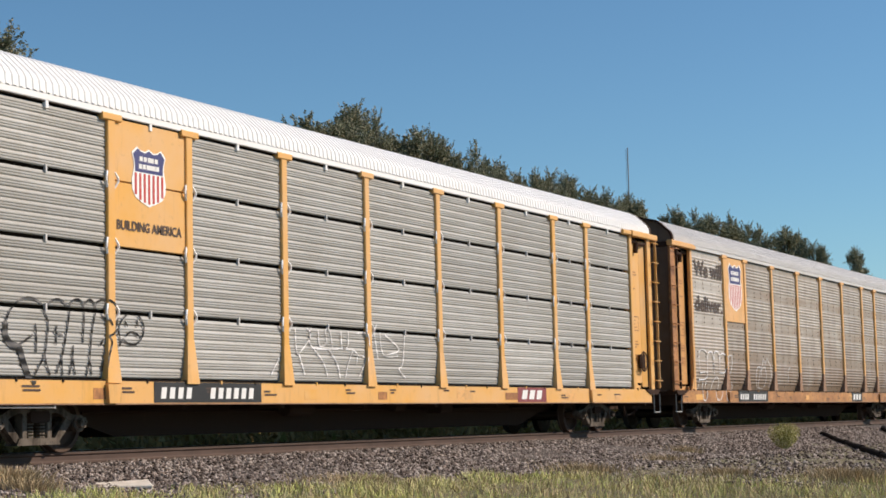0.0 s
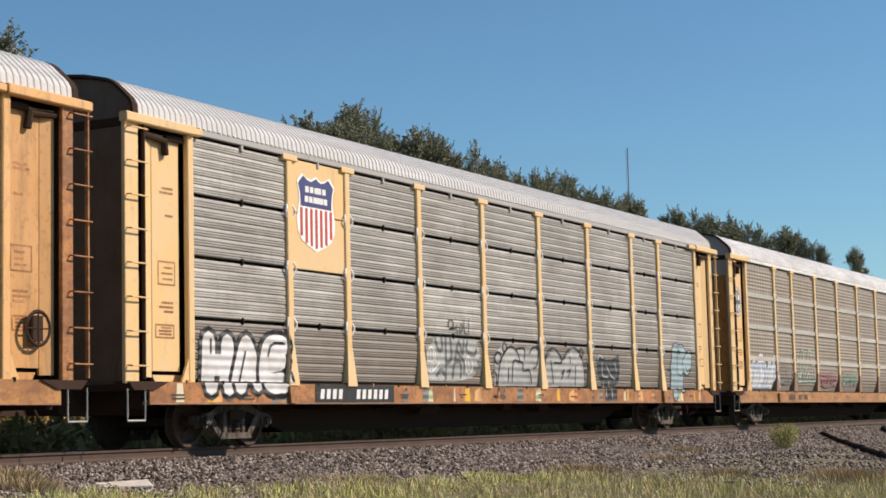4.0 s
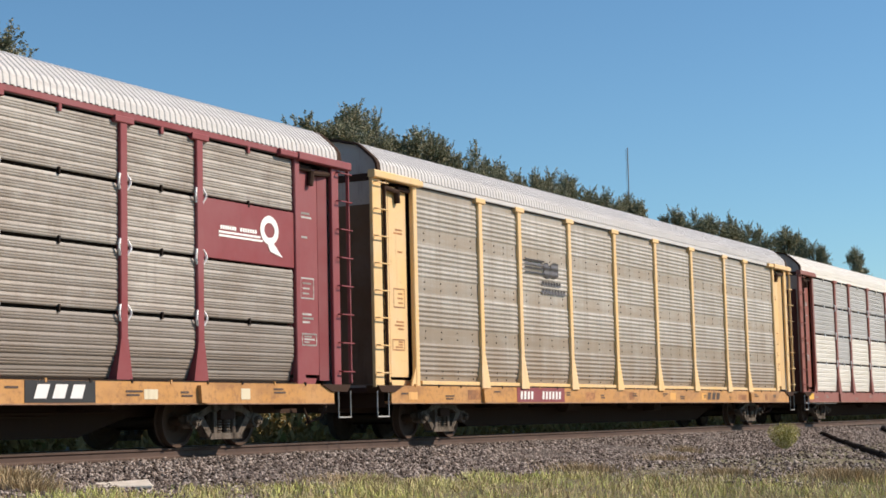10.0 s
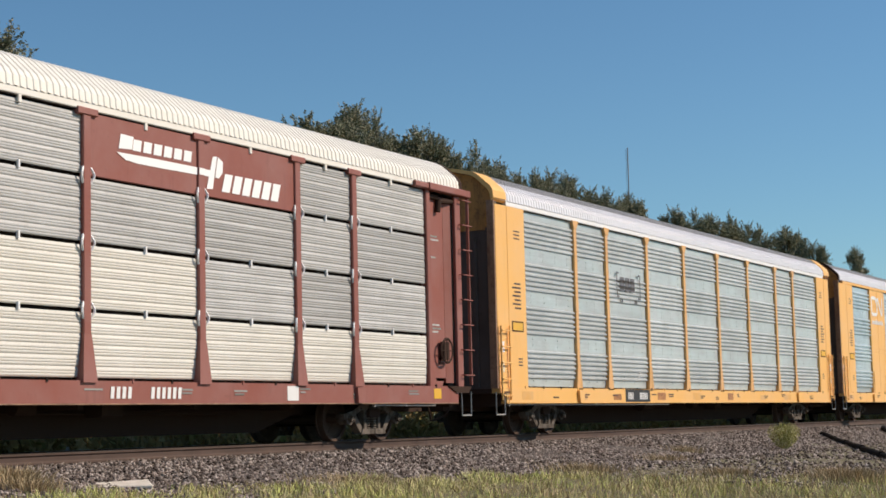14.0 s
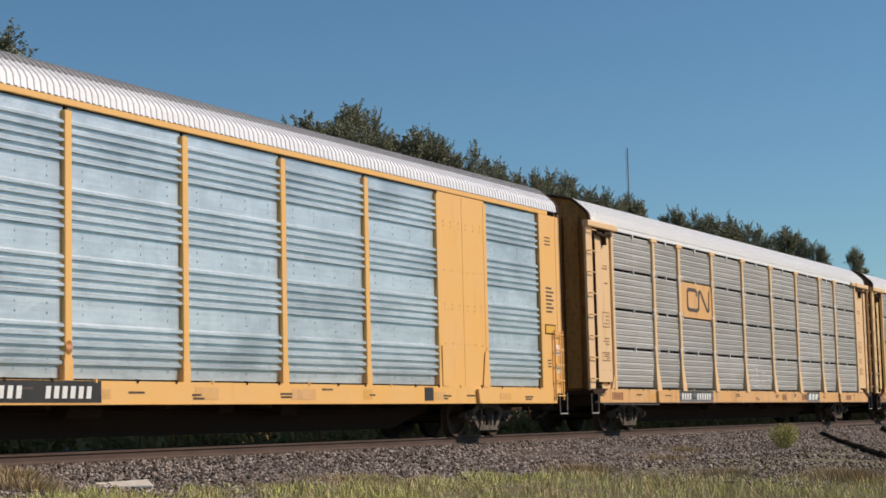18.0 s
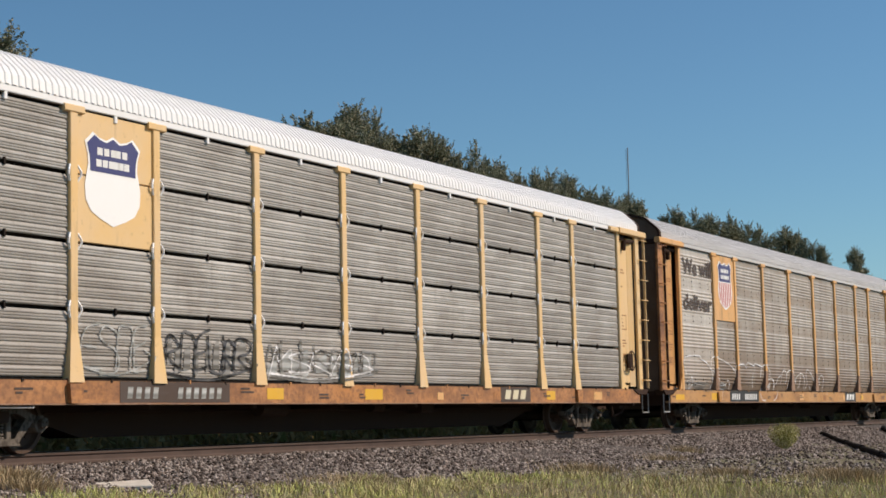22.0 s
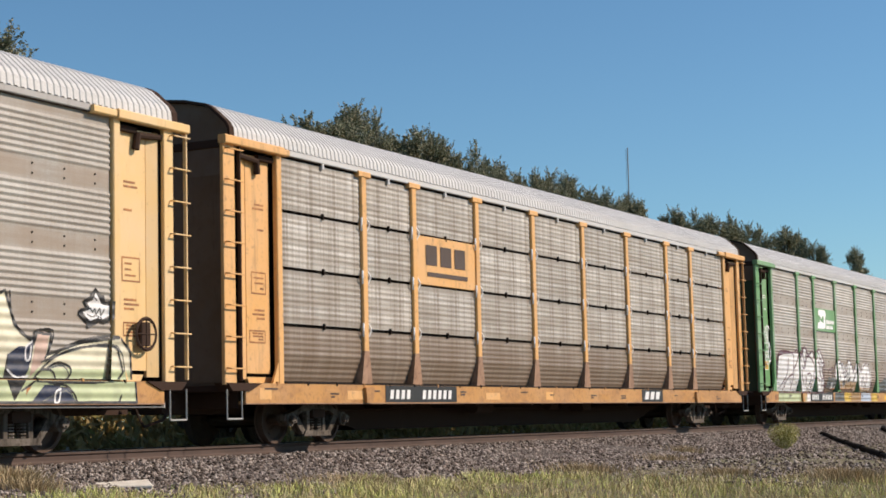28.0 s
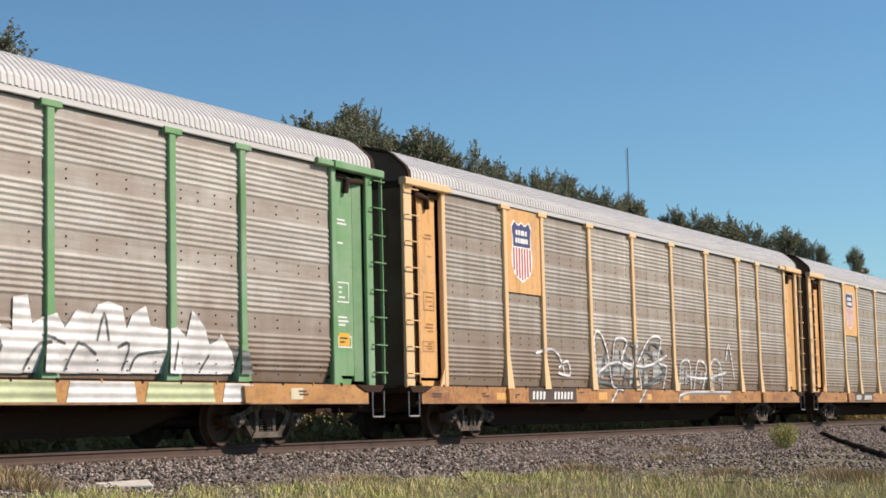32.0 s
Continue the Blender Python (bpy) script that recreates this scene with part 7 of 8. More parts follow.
filled(T[2], BLOCKS, "sp_silver", 0.004)
drawn(T[2], BLOCKS_LINES, "sp_grey", 0.09, 0.008)
drawn(T[2], BLOCKS_PALE, "sp_white", 0.03, 0.010)
drawn(T[2], TAG_UPPER, "sp_black", 0.03, 0.010)
for fill_, line_ in ((ARCS_FILL, ARCS), (ARCS_TWO_FILL, ARCS_TWO)):
    filled(T[2], fill_, "sp_silver", 0.004)
    drawn(T[2], line_, "sp_black", 0.05, 0.010)
filled(T[2], DARK_PIECE, "sp_black", 0.004)
drawn(T[2], DARK_PIECE_LINES, "sp_silver", 0.05, 0.010)
AQUA = [[(x - 0.22, z if z > 1.3 else z - 0.12) for x, z in p] for p in AQUA]
filled(T[2], AQUA, "sp_aqua", 0.006)
drawn(T[2], [AQUA[0] + AQUA[0][:1]] + [[(x - 0.22, z) for x, z in p] for p in AQUA_LINES], "sp_black", 0.035, 0.010)
for i_ in range(38):  # old paint in upright streaks along the sill
    x_, w_ = -12.3 + i_ * 0.65 + 0.25 * math.sin(i_ * 2.3), 0.22 + 0.14 * math.sin(i_ * 1.7)
    part("sill_patch", marks([[(x_, 0.715 + 0.05 * math.sin(i_ * 3.1) ** 2), (x_ + w_, 0.715), (x_ + w_ * 0.8, 1.01), (x_ + 0.03, 1.01 - 0.08 * math.sin(i_ * 1.3) ** 2)]], 0.0012 + 0.00006 * i_, flat=SILL_Y),
         ("cream", "sp_orange", "sp_lime", "orange_faded", "sp_dim", "sign_yellow", "sp_grey")[i_ * 5 % 7], T[2])
for sx_ in (-1, 1):  # round badge on the doors
    ring = [(sx_ * 12.42 + 0.36 * math.cos(a), 3.72 + 0.46 * math.sin(a)) for a in [i * math.pi / 12 for i in range(24)]]
    oval = lambda p, q, n=24, r=0.0: [(sx_ * 12.42 + p * math.cos(a + r), 3.72 + q * math.sin(a + r)) for a in [i * 2 * math.pi / n for i in range(n)]]
    part("round_badge", marks([ring], 0.004, flat=DOOR_Y), "sp_grey", T[3], "round grey badge on the door")
    bars("word_bar", [[(sx_ * 12.42 + p * math.cos(a + d), 3.72 + q * math.sin(a + d)) for p, q, d in ((0.27, 0.35, 0), (0.27, 0.35, 0.17), (0.335, 0.43, 0.17), (0.335, 0.43, 0))] for a in [i * math.pi / 11 for i in range(22)]], 0.008, "white", T[3], DOOR_Y)
    part("badge_disc", marks([oval(0.235, 0.30)], 0.008, flat=DOOR_Y), "white", T[3], "white inner disc of the badge")
    part("badge_cross", marks([rect(sx_ * 12.42 - 0.06, sx_ * 12.42 + 0.06, 3.44, 4.0), rect(sx_ * 12.42 - 0.22, sx_ * 12.42 + 0.22, 3.65, 3.79)], 0.012, flat=DOOR_Y), "sp_grey", T[3], "dark cross of the badge")
def washes(car, seed, x0, x1, z0, z1, mats):
    """Faded spray left in upright smears."""
    rnd = random.Random(seed)
    LAY[0], GAPS[0] = TUCKED[car.name], car.name in ROWED
    for j, m in enumerate(mats):
        smear = []
        for i in range(9):
            x = x0 + (x1 - x0) * (i + rnd.uniform(-0.2, 0.2)) / 9
            w, a, b = rnd.uniform(0.4, 1.1) * (x1 - x0) / 9, z0 + rnd.uniform(0, 0.3) * (z1 - z0), z1 - rnd.uniform(0, 0.35) * (z1 - z0)
            smear.append([(x, a), (x + w, a + rnd.uniform(0, 0.1)), (x + w * 0.9, b), (x + 0.1 * w, b - rnd.uniform(0, 0.15))])
        part("graffiti_smear", marks(smear, 0.006 + 0.003 * j), m, car, "faded spray smear")


filled(T[3], BUBBLES, "sp_skyblue", 0.004)
washes(T[3], 31, -11.6, -9.0, 1.1, 1.9, ("sp_white",))
drawn(T[3], BUBBLE_LINES, "sp_white", 0.05, 0.012)
drawn(T[3], MINT_LINES, "sp_mintline", 0.06, 0.010)
washes(T[3], 33, -4.0, -1.7, 1.2, 1.8, ("sp_pink",))
scribble(T[3], 36, -3.9, -1.8, 1.25, 1.8, 4, "sp_pink", 0.05)
washes(T[3], 34, -1.2, 0.9, 1.2, 1.8, ("sp_mint",))
scribble(T[3], 35, -8.6, -7.2, 1.3, 2.1, 4, "sp_dim", 0.04)
# maroon car: white bars and a hooked wheel sign
def rail_sign(car, x, z, s):
    bars("sign_stripe", [rect(x, x + 1.9 * s, z + 0.15 * s, z + 0.25 * s), rect(x, x + 2.21 * s, z, z + 0.105 * s)], 0.006, "white_sign", car, CREST - 0.004)
    for name_, r_, w_, end_ in (("sign_arch", 0.235, 0.105, 0.0), ("inner_arch", 0.095, 0.075, 0.2)):
        arc = [(x + 2.19 * s + r_ * s * math.cos(a), z + 0.345 * s + r_ * s * 1.02 * math.sin(a)) for a in [end_ + (math.pi - end_) * i / 14 for i in range(14, -1, -1)]]
        arc = [(arc[0][0], z + 0.2 * s)] + arc + ([(arc[-1][0], z + 0.34 * s)] if r_ > 0.2 else [])
        part(name_, marks(stroke(arc, w_ * s), 0.009 if r_ > 0.2 else 0.012, flat=CREST - 0.004), "white_sign", car, "white arch of the sign")
    bars("word_bar", word_row(x + 0.09 * s, x + 1.25 * s, z + 0.35 * s, z + 0.54 * s, 7), 0.006, "white_sign", car, CREST - 0.004)
rail_sign(T[4], -4.13, 3.23, 1.0)
bars("sign_stripe", [rect(9.51, 10.72, 3.48, 3.515), rect(9.51, 10.78, 3.42, 3.455)], 0.006, "white_sign", T[4], CREST - 0.004)
bars("word_bar", word_row(9.56, 10.02, 3.545, 3.61, 7) + word_row(10.12, 10.62, 3.545, 3.61, 7), 0.006, "white_sign", T[4], CREST - 0.004)
part("sign_ring", marks(stroke([(10.99 + 0.22 * math.cos(a), 3.64 + 0.19 * math.sin(a)) for a in [i * math.pi / 10 for i in range(21)]], 0.12), 0.009, flat=CREST - 0.004), "white_sign", T[4], "white ring of the sign")
part("sign_tail", marks([[(10.86, 3.50), (11.02, 3.50), (11.38, 3.20), (11.00, 3.28)]], 0.012, flat=CREST - 0.004), "white_sign", T[4], "white tail of the ring")
scribble(T[4], 41, 1.6, 3.4, 1.15, 1.75, 6, "sp_white", 0.04)
bars("badge_stripe", [rect(-6.74 + 0.004 * i, -5.70, z_, z_ + 0.042) for i, z_ in enumerate((3.89, 3.805, 3.715, 3.61))], 0.004, "sp_badge", T[5], CREST, "dark stripe of the badge")
bars("badge_block", [[(-5.73, 3.88), (-5.53, 3.91), (-5.36, 3.77), (-5.36, 3.57), (-5.53, 3.54), (-5.74, 3.61)], [(-5.34, 3.87), (-5.17, 3.93), (-4.92, 3.91), (-4.93, 3.61), (-5.11, 3.56), (-5.33, 3.58)]], 0.004, "sp_badge", T[5], CREST, "dark block of the badge")
bars("word_bar", word_row(-5.85, -4.77, 3.37, 3.475, 7) + word_row(-5.85, -4.52, 3.175, 3.295, 8), 0.004, "sp_badge", T[5], CREST)
# red-brown car: white word shapes over two panels
ws = [[(2.13, 4.53), (2.45, 4.55), (2.49, 4.75), (2.18, 4.76)]] + word_row(2.46, 4.0, 4.54, 4.715, 6, 0.03) + [[(4.36, 4.16), (4.53, 4.17), (4.66, 4.72), (4.54, 4.71)], [(4.68, 4.72), (4.82, 4.65), (4.81, 4.47), (4.70, 4.36), (4.60, 4.37)]] + word_row(4.78, 6.5, 4.16, 4.465, 6, 0.10)
ws += [[(2.08, 4.47), (2.89, 4.48), (4.13, 4.48), (4.13, 4.36), (3.24, 4.35), (2.6, 4.35), (2.3, 4.37)]]
bars("word_bar", ws, 0.008, "white_sign", T[6], CREST - 0.004, "white sign-written word shape")
part("word_bar", marks([rect(4.125, 4.275, 4.365, 4.475)], 0.008, flat=POST_Y), "white_sign", T[6], "white sign-written stroke across the post")
part("word_bar", marks([rect(4.285, 4.47, 4.365, 4.475)], 0.010, flat=CREST - 0.004), "white_sign", T[6], "white sign-written word shape")
part("round_badge", marks(stroke([(-12.35 + 0.2 * math.cos(a), 2.5 + 0.2 * math.sin(a)) for a in [i * math.pi / 8 for i in range(17)]], 0.03), 0.004, flat=DOOR_Y), "sp_silver", T[6])
bars("badge_block", [rect(-6.17 + 0.35 * i, -5.87 + 0.35 * i, 3.51, 3.86) for i in range(3)] + [rect(x_, x_ + 0.075, 3.22, 3.31) for x_ in (-6.19, -6.08, -5.21, -5.10)], 0.004, "sp_badge", T[7], CREST - 0.006, "dark block of the badge")
for x_, q_ in ((-6.37, 1), (-4.80, -1)):
    part("badge_bracket", marks(stroke([(x_ + 0.12 * q_, 3.96), (x_, 3.96), (x_, 3.36), (x_ + 0.12 * q_, 3.36)], 0.05), 0.004, flat=CREST - 0.006), "sp_badge", T[7], "dark bracket of the badge")
drawn(T[7], [[(-5.14, 1.49), (-4.9, 1.46), (-4.86, 1.38), (-5.05, 1.34), (-5.1, 1.42)], [(-4.98, 1.42), (-4.74, 1.36), (-4.78, 1.42)]], "sp_white", 0.035, 0.010, soft=False)
# looped badge of open frames, white on one car and brown on another
def loop_sign(car, x, z, w, h, mat, y):
    a = [(x + 0.42 * w, z + 0.78 * h), (x + 0.42 * w, z + 0.92 * h), (x + 0.36 * w, z + h), (x + 0.06 * w, z + h), (x, z + 0.92 * h), (x, z + 0.08 * h), (x + 0.06 * w, z), (x + 0.42 * w, z), (x + 0.5 * w, z + 0.1 * h), (x + 0.52 * w, z + 0.92 * h), (x + 0.6 * w, z + 0.97 * h), (x + 0.9 * w, z + 0.04 * h), (x + 0.97 * w, z + 0.1 * h), (x + w, z + h)]
    part("loop_badge", marks(stroke(a, 0.19 * h), 0.008, flat=y), mat, car, "looped line badge")
loop_sign(T[8], -8.66, 4.06, 1.66, 0.64, "white", CREST - 0.035)
bars("word_bar", [rect(-8.66 + 0.19 * i, -8.53 + 0.19 * i, 3.68, 3.82 + (0.05 if i in (3, 7) else 0)) for i in range(9)], 0.006, "white", T[8], CREST - 0.035)
loop_sign(T[9], -6.38, 3.27, 1.8, 0.56, "brown_ink", CREST)
part("orange_spot", marks([[(-3.95 + 0.07 * math.cos(a), 1.5 + 0.1 * math.sin(a)) for a in [i * math.pi / 6 for i in range(12)]]], 0.01, flat=POST_Y), "sp_orange", T[8])
scribble(T[9], 52, -12.6, -11.95, 1.15, 1.5, 3, "yellow_rust", 0.03)
shield(T[10], XC - 0.06, 4.01, 1.2, 1.3, white_low=True)
scribble(T[10], 61, -8.7, -7.2, 1.15, 1.95, 4, "sp_silver", 0.03)
washes(T[10], 62, -6.8, -4.5, 1.1, 1.8, ("sp_dim",))
scribble(T[10], 63, -6.8, -4.5, 1.1, 1.85, 6, "sp_black", 0.045)
washes(T[10], 64, -4.0, -0.4, 1.1, 1.65, ("sp_silver",))
scribble(T[10], 65, -4.0, -0.4, 1.1, 1.75, 7, "sp_dim", 0.04)
scribble(T[10], 66, -3.9, -0.6, 1.15, 1.7, 5, "sp_white", 0.03)
drawn(T[9], CHALK, "sp_white", 0.022, 0.010, label="chalky white tag", soft=False)
drawn(T[11], WAVE + WAVE_TWO, "sp_white", 0.032, 0.010, label="thin white wavy spray line")
scribble(T[11], 71, -11.6, -8.0, 1.05, 1.3, 4, "sp_dim", 0.03)
badge_panel(T[12], 1, 3.1, Z_TOP, "orange_faded")
part("green_badge", marks([[(XC - 0.6, 4.45), (XC + 0.45, 4.1), (XC + 0.62, 3.62), (XC - 0.45, 3.9)]], 0.012, flat=CREST), "green", T[12], "slanted green badge")
part("white_badge", marks([[(XC - 0.45, 4.62), (XC + 0.5, 4.5), (XC + 0.5, 4.15), (XC - 0.5, 4.45)]], 0.014, flat=CREST), "white", T[12])
bars("word_bar", [rect(XC - 0.35 + 0.3 * i, XC - 0.14 + 0.3 * i, 4.08, 4.3) for i in range(3)], 0.017, "white", T[12], CREST)
filled(T[12], DARKS_HALO, "sp_cream", 0.003, "graffiti_halo")
filled(T[12], DARKS_SHADE, "sp_red", 0.006, "graffiti_shade")
for i_, letter in enumerate((D_LETTER, A_LETTER, R_LETTER, K_LETTER, S_LETTER)):
    filled(T[12], letter, "sp_turquoise", 0.010 + 0.004 * i_)
    filled(T[12], letter, "sp_teal", 0.0115 + 0.004 * i_, "graffiti_fade", top=1.30)
    drawn(T[12], [l + l[:1] for l in letter], "sp_white" if i_ % 2 else "sp_mintline", 0.03, 0.013 + 0.004 * i_, "graffiti_outline", soft=False)
filled(T[12], WINGS, "sp_cream", 0.004)
filled(T[12], WINGS, "sp_lime", 0.0055, "graffiti_fade", top=1.2)
for shape_ in WINGS_DARK:
    filled(T[12], [shape_], "sp_black", 0.008, "graffiti_shade")
drawn(T[12], [WINGS[0] + WINGS[0][:1]], "sp_black", 0.04, 0.010, "graffiti_outline", soft=False)
drawn(T[12], WINGS_LINES, "sp_grey", 0.022, 0.010)
drawn(T[12], SMALL_TAGS, "sp_black", 0.10, 0.006)
drawn(T[12], SMALL_TAGS, "sp_white", 0.04, 0.010)
filled(T[12], SWOOP, "sp_lime", 0.0068, "graffiti_fade", top=1.2)
filled(T[12], SWOOP_STEM, "sp_peach", 0.0085)
for shape_ in SWOOP_DARK:
    filled(T[12], [shape_], "sp_navy", 0.0095, "graffiti_shade")
drawn(T[12], SWOOP_LINES, "sp_black", 0.032, 0.012, "graffiti_outline")
drawn(T[12], SWOOP_PALE, "sp_white", 0.03, 0.013)
filled(T[12], BURST, "sp_black", 0.005, "graffiti_shade")
filled(T[12], BURST_PALE, "sp_white", 0.009)
drawn(T[12], BURST_LINES, "sp_grey", 0.022, 0.012)
part("block_badge", marks([rect(-6.55 + 0.62 * i, -6.08 + 0.62 * i, 3.45, 3.85) for i in range(3)] + [rect(-6.5, -4.75, 3.22, 3.31)], 0.008, flat=CREST - 0.004), "brown_ink", T[13], "brown block badge with a bar")
badge_panel(T[14], 2, 3.15, 3.935, "green")
part("white_badge", marks([[(-6.47, 3.89), (-5.76, 3.90), (-5.62, 3.86), (-5.57, 3.78), (-5.58, 3.68), (-5.68, 3.59), (-5.63, 3.49), (-5.65, 3.33), (-5.70, 3.27), (-5.81, 3.24), (-6.66, 3.23), (-6.59, 3.43), (-6.35, 3.46), (-6.33, 3.56), (-6.14, 3.46), (-6.07, 3.46), (-5.87, 3.46), (-5.84, 3.67), (-6.06, 3.67), (-6.09, 3.60), (-6.16, 3.58), (-6.33, 3.68), (-6.53, 3.69)]], 0.012, flat=CREST), "white_sign", T[14], "white blocky badge")
bars("word_bar", word_row(-5.57, -4.51, 3.43, 3.56, 10) + word_row(-5.57, -4.67, 3.25, 3.37, 8), 0.012, "white_sign", T[14], CREST)
filled(T[14], WHITE_ONE, "sp_white", 0.005)
drawn(T[14], [WHITE_ONE[0] + WHITE_ONE[0][:1]], "sp_plum", 0.06, 0.007, "graffiti_outline")
drawn(T[14], WHITE_ONE_LEFT + WHITE_ONE_LINES, "sp_plum", 0.055, 0.010)
filled(T[14], WHITE_TWO_A, "sp_white", 0.005)
filled(T[14], WHITE_TWO_B, "sp_white", 0.0055)
filled(T[14], WHITE_TWO_LOW, "sp_ochre", 0.007, "graffiti_fade", top=1.45)
filled(T[14], WHITE_TWO_A, "sp_orange", 0.0064, "graffiti_fade", top=1.18)
filled(T[14], WHITE_TWO_B, "sp_ochre", 0.0067, "graffiti_fade", top=1.22)
drawn(T[14], [p + p[:1] for p in WHITE_TWO_DARK], "sp_white", 0.025, 0.012, "graffiti_outline", soft=False)
drawn(T[14], [[(x + 0.22, z - 0.14) for x, z in l] for l in WHITE_TWO_LINES[:2]], "sp_black", 0.05, 0.009)
for shape_ in WHITE_TWO_DARK:
    filled(T[14], [shape_], "sp_black", 0.009, "graffiti_shade")
drawn(T[14], WHITE_TWO_LINES + WHITE_TWO_B_LINES, "sp_plum", 0.04, 0.010)
filled(T[14], SPIKES_SHADE, "sp_grey", 0.003, "graffiti_shade")
filled(T[14], SPIKES, "sp_white", 0.006)
drawn(T[14], SPIKES_LINES, "sp_grey", 0.05, 0.010)
for i_, (x_, w_, m_) in enumerate(((-11.7, 3.2, "sp_lime"), (-8.5, 0.45, "sp_white"), (-5.0, 1.3, "sp_grey"), (-3.7, 0.9, "sp_yellow"), (-2.7, 1.2, "sp_ochre"), (-1.4, 1.5, "sp_skyblue"), (0.2, 0.9, "sp_yellow"), (3.0, 1.3, "sp_lime"), (4.5, 1.6, "sp_white"), (6.3, 1.8, "sp_lime"), (8.3, 0.9, "sp_white"))):
    part("sill_patch", marks([[(x_, 0.715), (x_ + w_, 0.715), (x_ + w_ * 0.96, 1.02), (x_ + 0.08, 1.02)]], 0.006 + 0.0004 * i_, flat=SILL_Y), m_, T[14], "spray paint run over the sill")
graffiti(T[14], 94, -5.6, -4.4, 1.15, 1.6, 3, "sp_grey", "sp_dim", 0.03, 0.3)
for sx_ in (-1, 1):
    part("placard", marks([rect(sx_ * 12.35 - 0.19, sx_ * 12.35 + 0.19, 1.74, 1.98)], 0.006, flat=DOOR_Y), "sign_yellow", T[14], "yellow warning placard")
    bars("stencil_bar", [rect(sx_ * 12.35 - 0.15, sx_ * 12.35 + 0.02 + 0.1 * (i % 2), 1.80 + 0.07 * i, 1.83 + 0.07 * i) for i in range(2)], 0.009, "brown_ink", T[14], DOOR_Y)
scribble(T[14], 95, -12.7, -12.2, 1.9, 3.2, 3, "sp_white", 0.05)
for q in (15, 16):
    badge_panel(T[q], 1, 3.12, Z_TOP, "orange_faded")
    shield(T[q], XC - 0.1, 4.05, 1.0, 1.32)
washes(T[15], 97, -4.0, 0.7, 1.1, 2.1, ("sp_silver",))
washes(T[15], 98, 1.8, 5.4, 1.1, 1.75, ("sp_silver",))
scribble(T[15], 96, -3.9, 0.6, 1.1, 2.2, 5, "sp_grey", 0.07)
drawn(T[15], SCRIPT, "sp_white", 0.06, 0.014)
drawn(T[15], [[(x + 0.09, z - 0.05) for x, z in l] for l in SCRIPT[:12]], "sp_dim", 0.05, 0.007)


# ---- ballast, grass, trees, small things beside the track ----
def fast_mesh(name, verts, tris, mat, smooth=False):
    me = bpy.data.meshes.new(name)
    me.vertices.add(len(verts))
    me.vertices.foreach_set("co", np.asarray(verts, dtype=np.float32).ravel())
    n = len(tris)
    me.loops.add(n * 3)
    me.loops.foreach_set("vertex_index", np.asarray(tris, dtype=np.int32).ravel())
    me.polygons.add(n)
    me.polygons.foreach_set("loop_start", np.arange(n, dtype=np.int32) * 3)
    me.update(calc_edges=True)
    if smooth:
        me.polygons.foreach_set("use_smooth", np.ones(n, dtype=bool))
    me.materials.append(mat)
    return me


GY, GZ = [p[0] for p in PROFILE], [p[1] for p in PROFILE]


def ground_at(x, y):
    z = np.interp(y, GY, GZ)
    return z


def island_material(name, colors, rough=0.9, patchy=None):
    """Colour that changes from piece to piece of one mesh."""
    m, nt, b = material(name, rough)
    geo = nt.nodes.new("ShaderNodeNewGeometry")
    cr = nt.nodes.new("ShaderNodeValToRGB")
    el = cr.color_ramp.elements
    while len(el) < len(colors):
        el.new(0.5)
    for i, c in enumerate(colors):
        el[i].position, el[i].color = i / (len(colors) - 1), (*c, 1)
    nt.links.new(geo.outputs["Random Per Island"], cr.inputs[0])
    out = cr.outputs[0]
    if patchy:
        out = mix(nt, times(nt, ramp(nt, noise_at(nt, 0.55, detail=3), 0.44, 0.62), 0.8), out, patchy)
    nt.links.new(out, b.inputs["Base Color"])
    return m, nt, b


rng = np.random.default_rng(7)
OCT = np.array([(1, 0, 0), (-1, 0, 0), (0, 1, 0), (0, -1, 0), (0, 0, 1), (0, 0, -1)], dtype=float)
OCT_F = np.array([(0, 2, 4), (2, 1, 4), (1, 3, 4), (3, 0, 4), (2, 0, 5), (1, 2, 5), (3, 1, 5), (0, 3, 5)])
m_, nt_, b_ = island_material("crushed ballast stone", [(0.025, 0.018, 0.013), (0.06, 0.043, 0.034), (0.11, 0.082, 0.066), (0.25, 0.20, 0.17), (0.48, 0.42, 0.37), (0.065, 0.048, 0.038)])
M["ballast"] = m_


def stones(n, x0, x1, y0, y1, size):
    x = x0 + (x1 - x0) * rng.random(n) ** 1.5
    y = y0 + (y1 - y0) * rng.random(n)
    s = size * rng.uniform(0.55, 1.25, n)
    keep = ~((np.abs(np.abs(y) - 0.7535) < 0.12) & True)
    x, y, s = x[keep], y[keep], s[keep]
    k = len(x)
    v = OCT[None] * (1 + 0.35 * rng.standard_normal((k, 6, 1))) * np.stack([s * rng.uniform(0.7, 1.4, k), s * rng.uniform(0.7, 1.4, k), s * rng.uniform(0.5, 1.0, k)], 1)[:, None]
    a = rng.uniform(0, 6.28, k)
    t = rng.uniform(-0.6, 0.6, k)
    c, sn = np.cos(a)[:, None], np.sin(a)[:, None]
    vx, vy, vz = v[..., 0], v[..., 1], v[..., 2]
    vy, vz = vy * np.cos(t)[:, None] - vz * np.sin(t)[:, None], vy * np.sin(t)[:, None] + vz * np.cos(t)[:, None]
    vx, vy = vx * c - vy * sn, vx * sn + vy * c
    z = ground_at(x, y) + s * rng.uniform(-0.1, 0.35, k)
    pts = np.stack([vx + x[:, None], vy + y[:, None], vz + z[:, None]], 2).reshape(-1, 3)
    f = (OCT_F[None] + 6 * np.arange(k)[:, None, None]).reshape(-1, 3)
    return pts, f


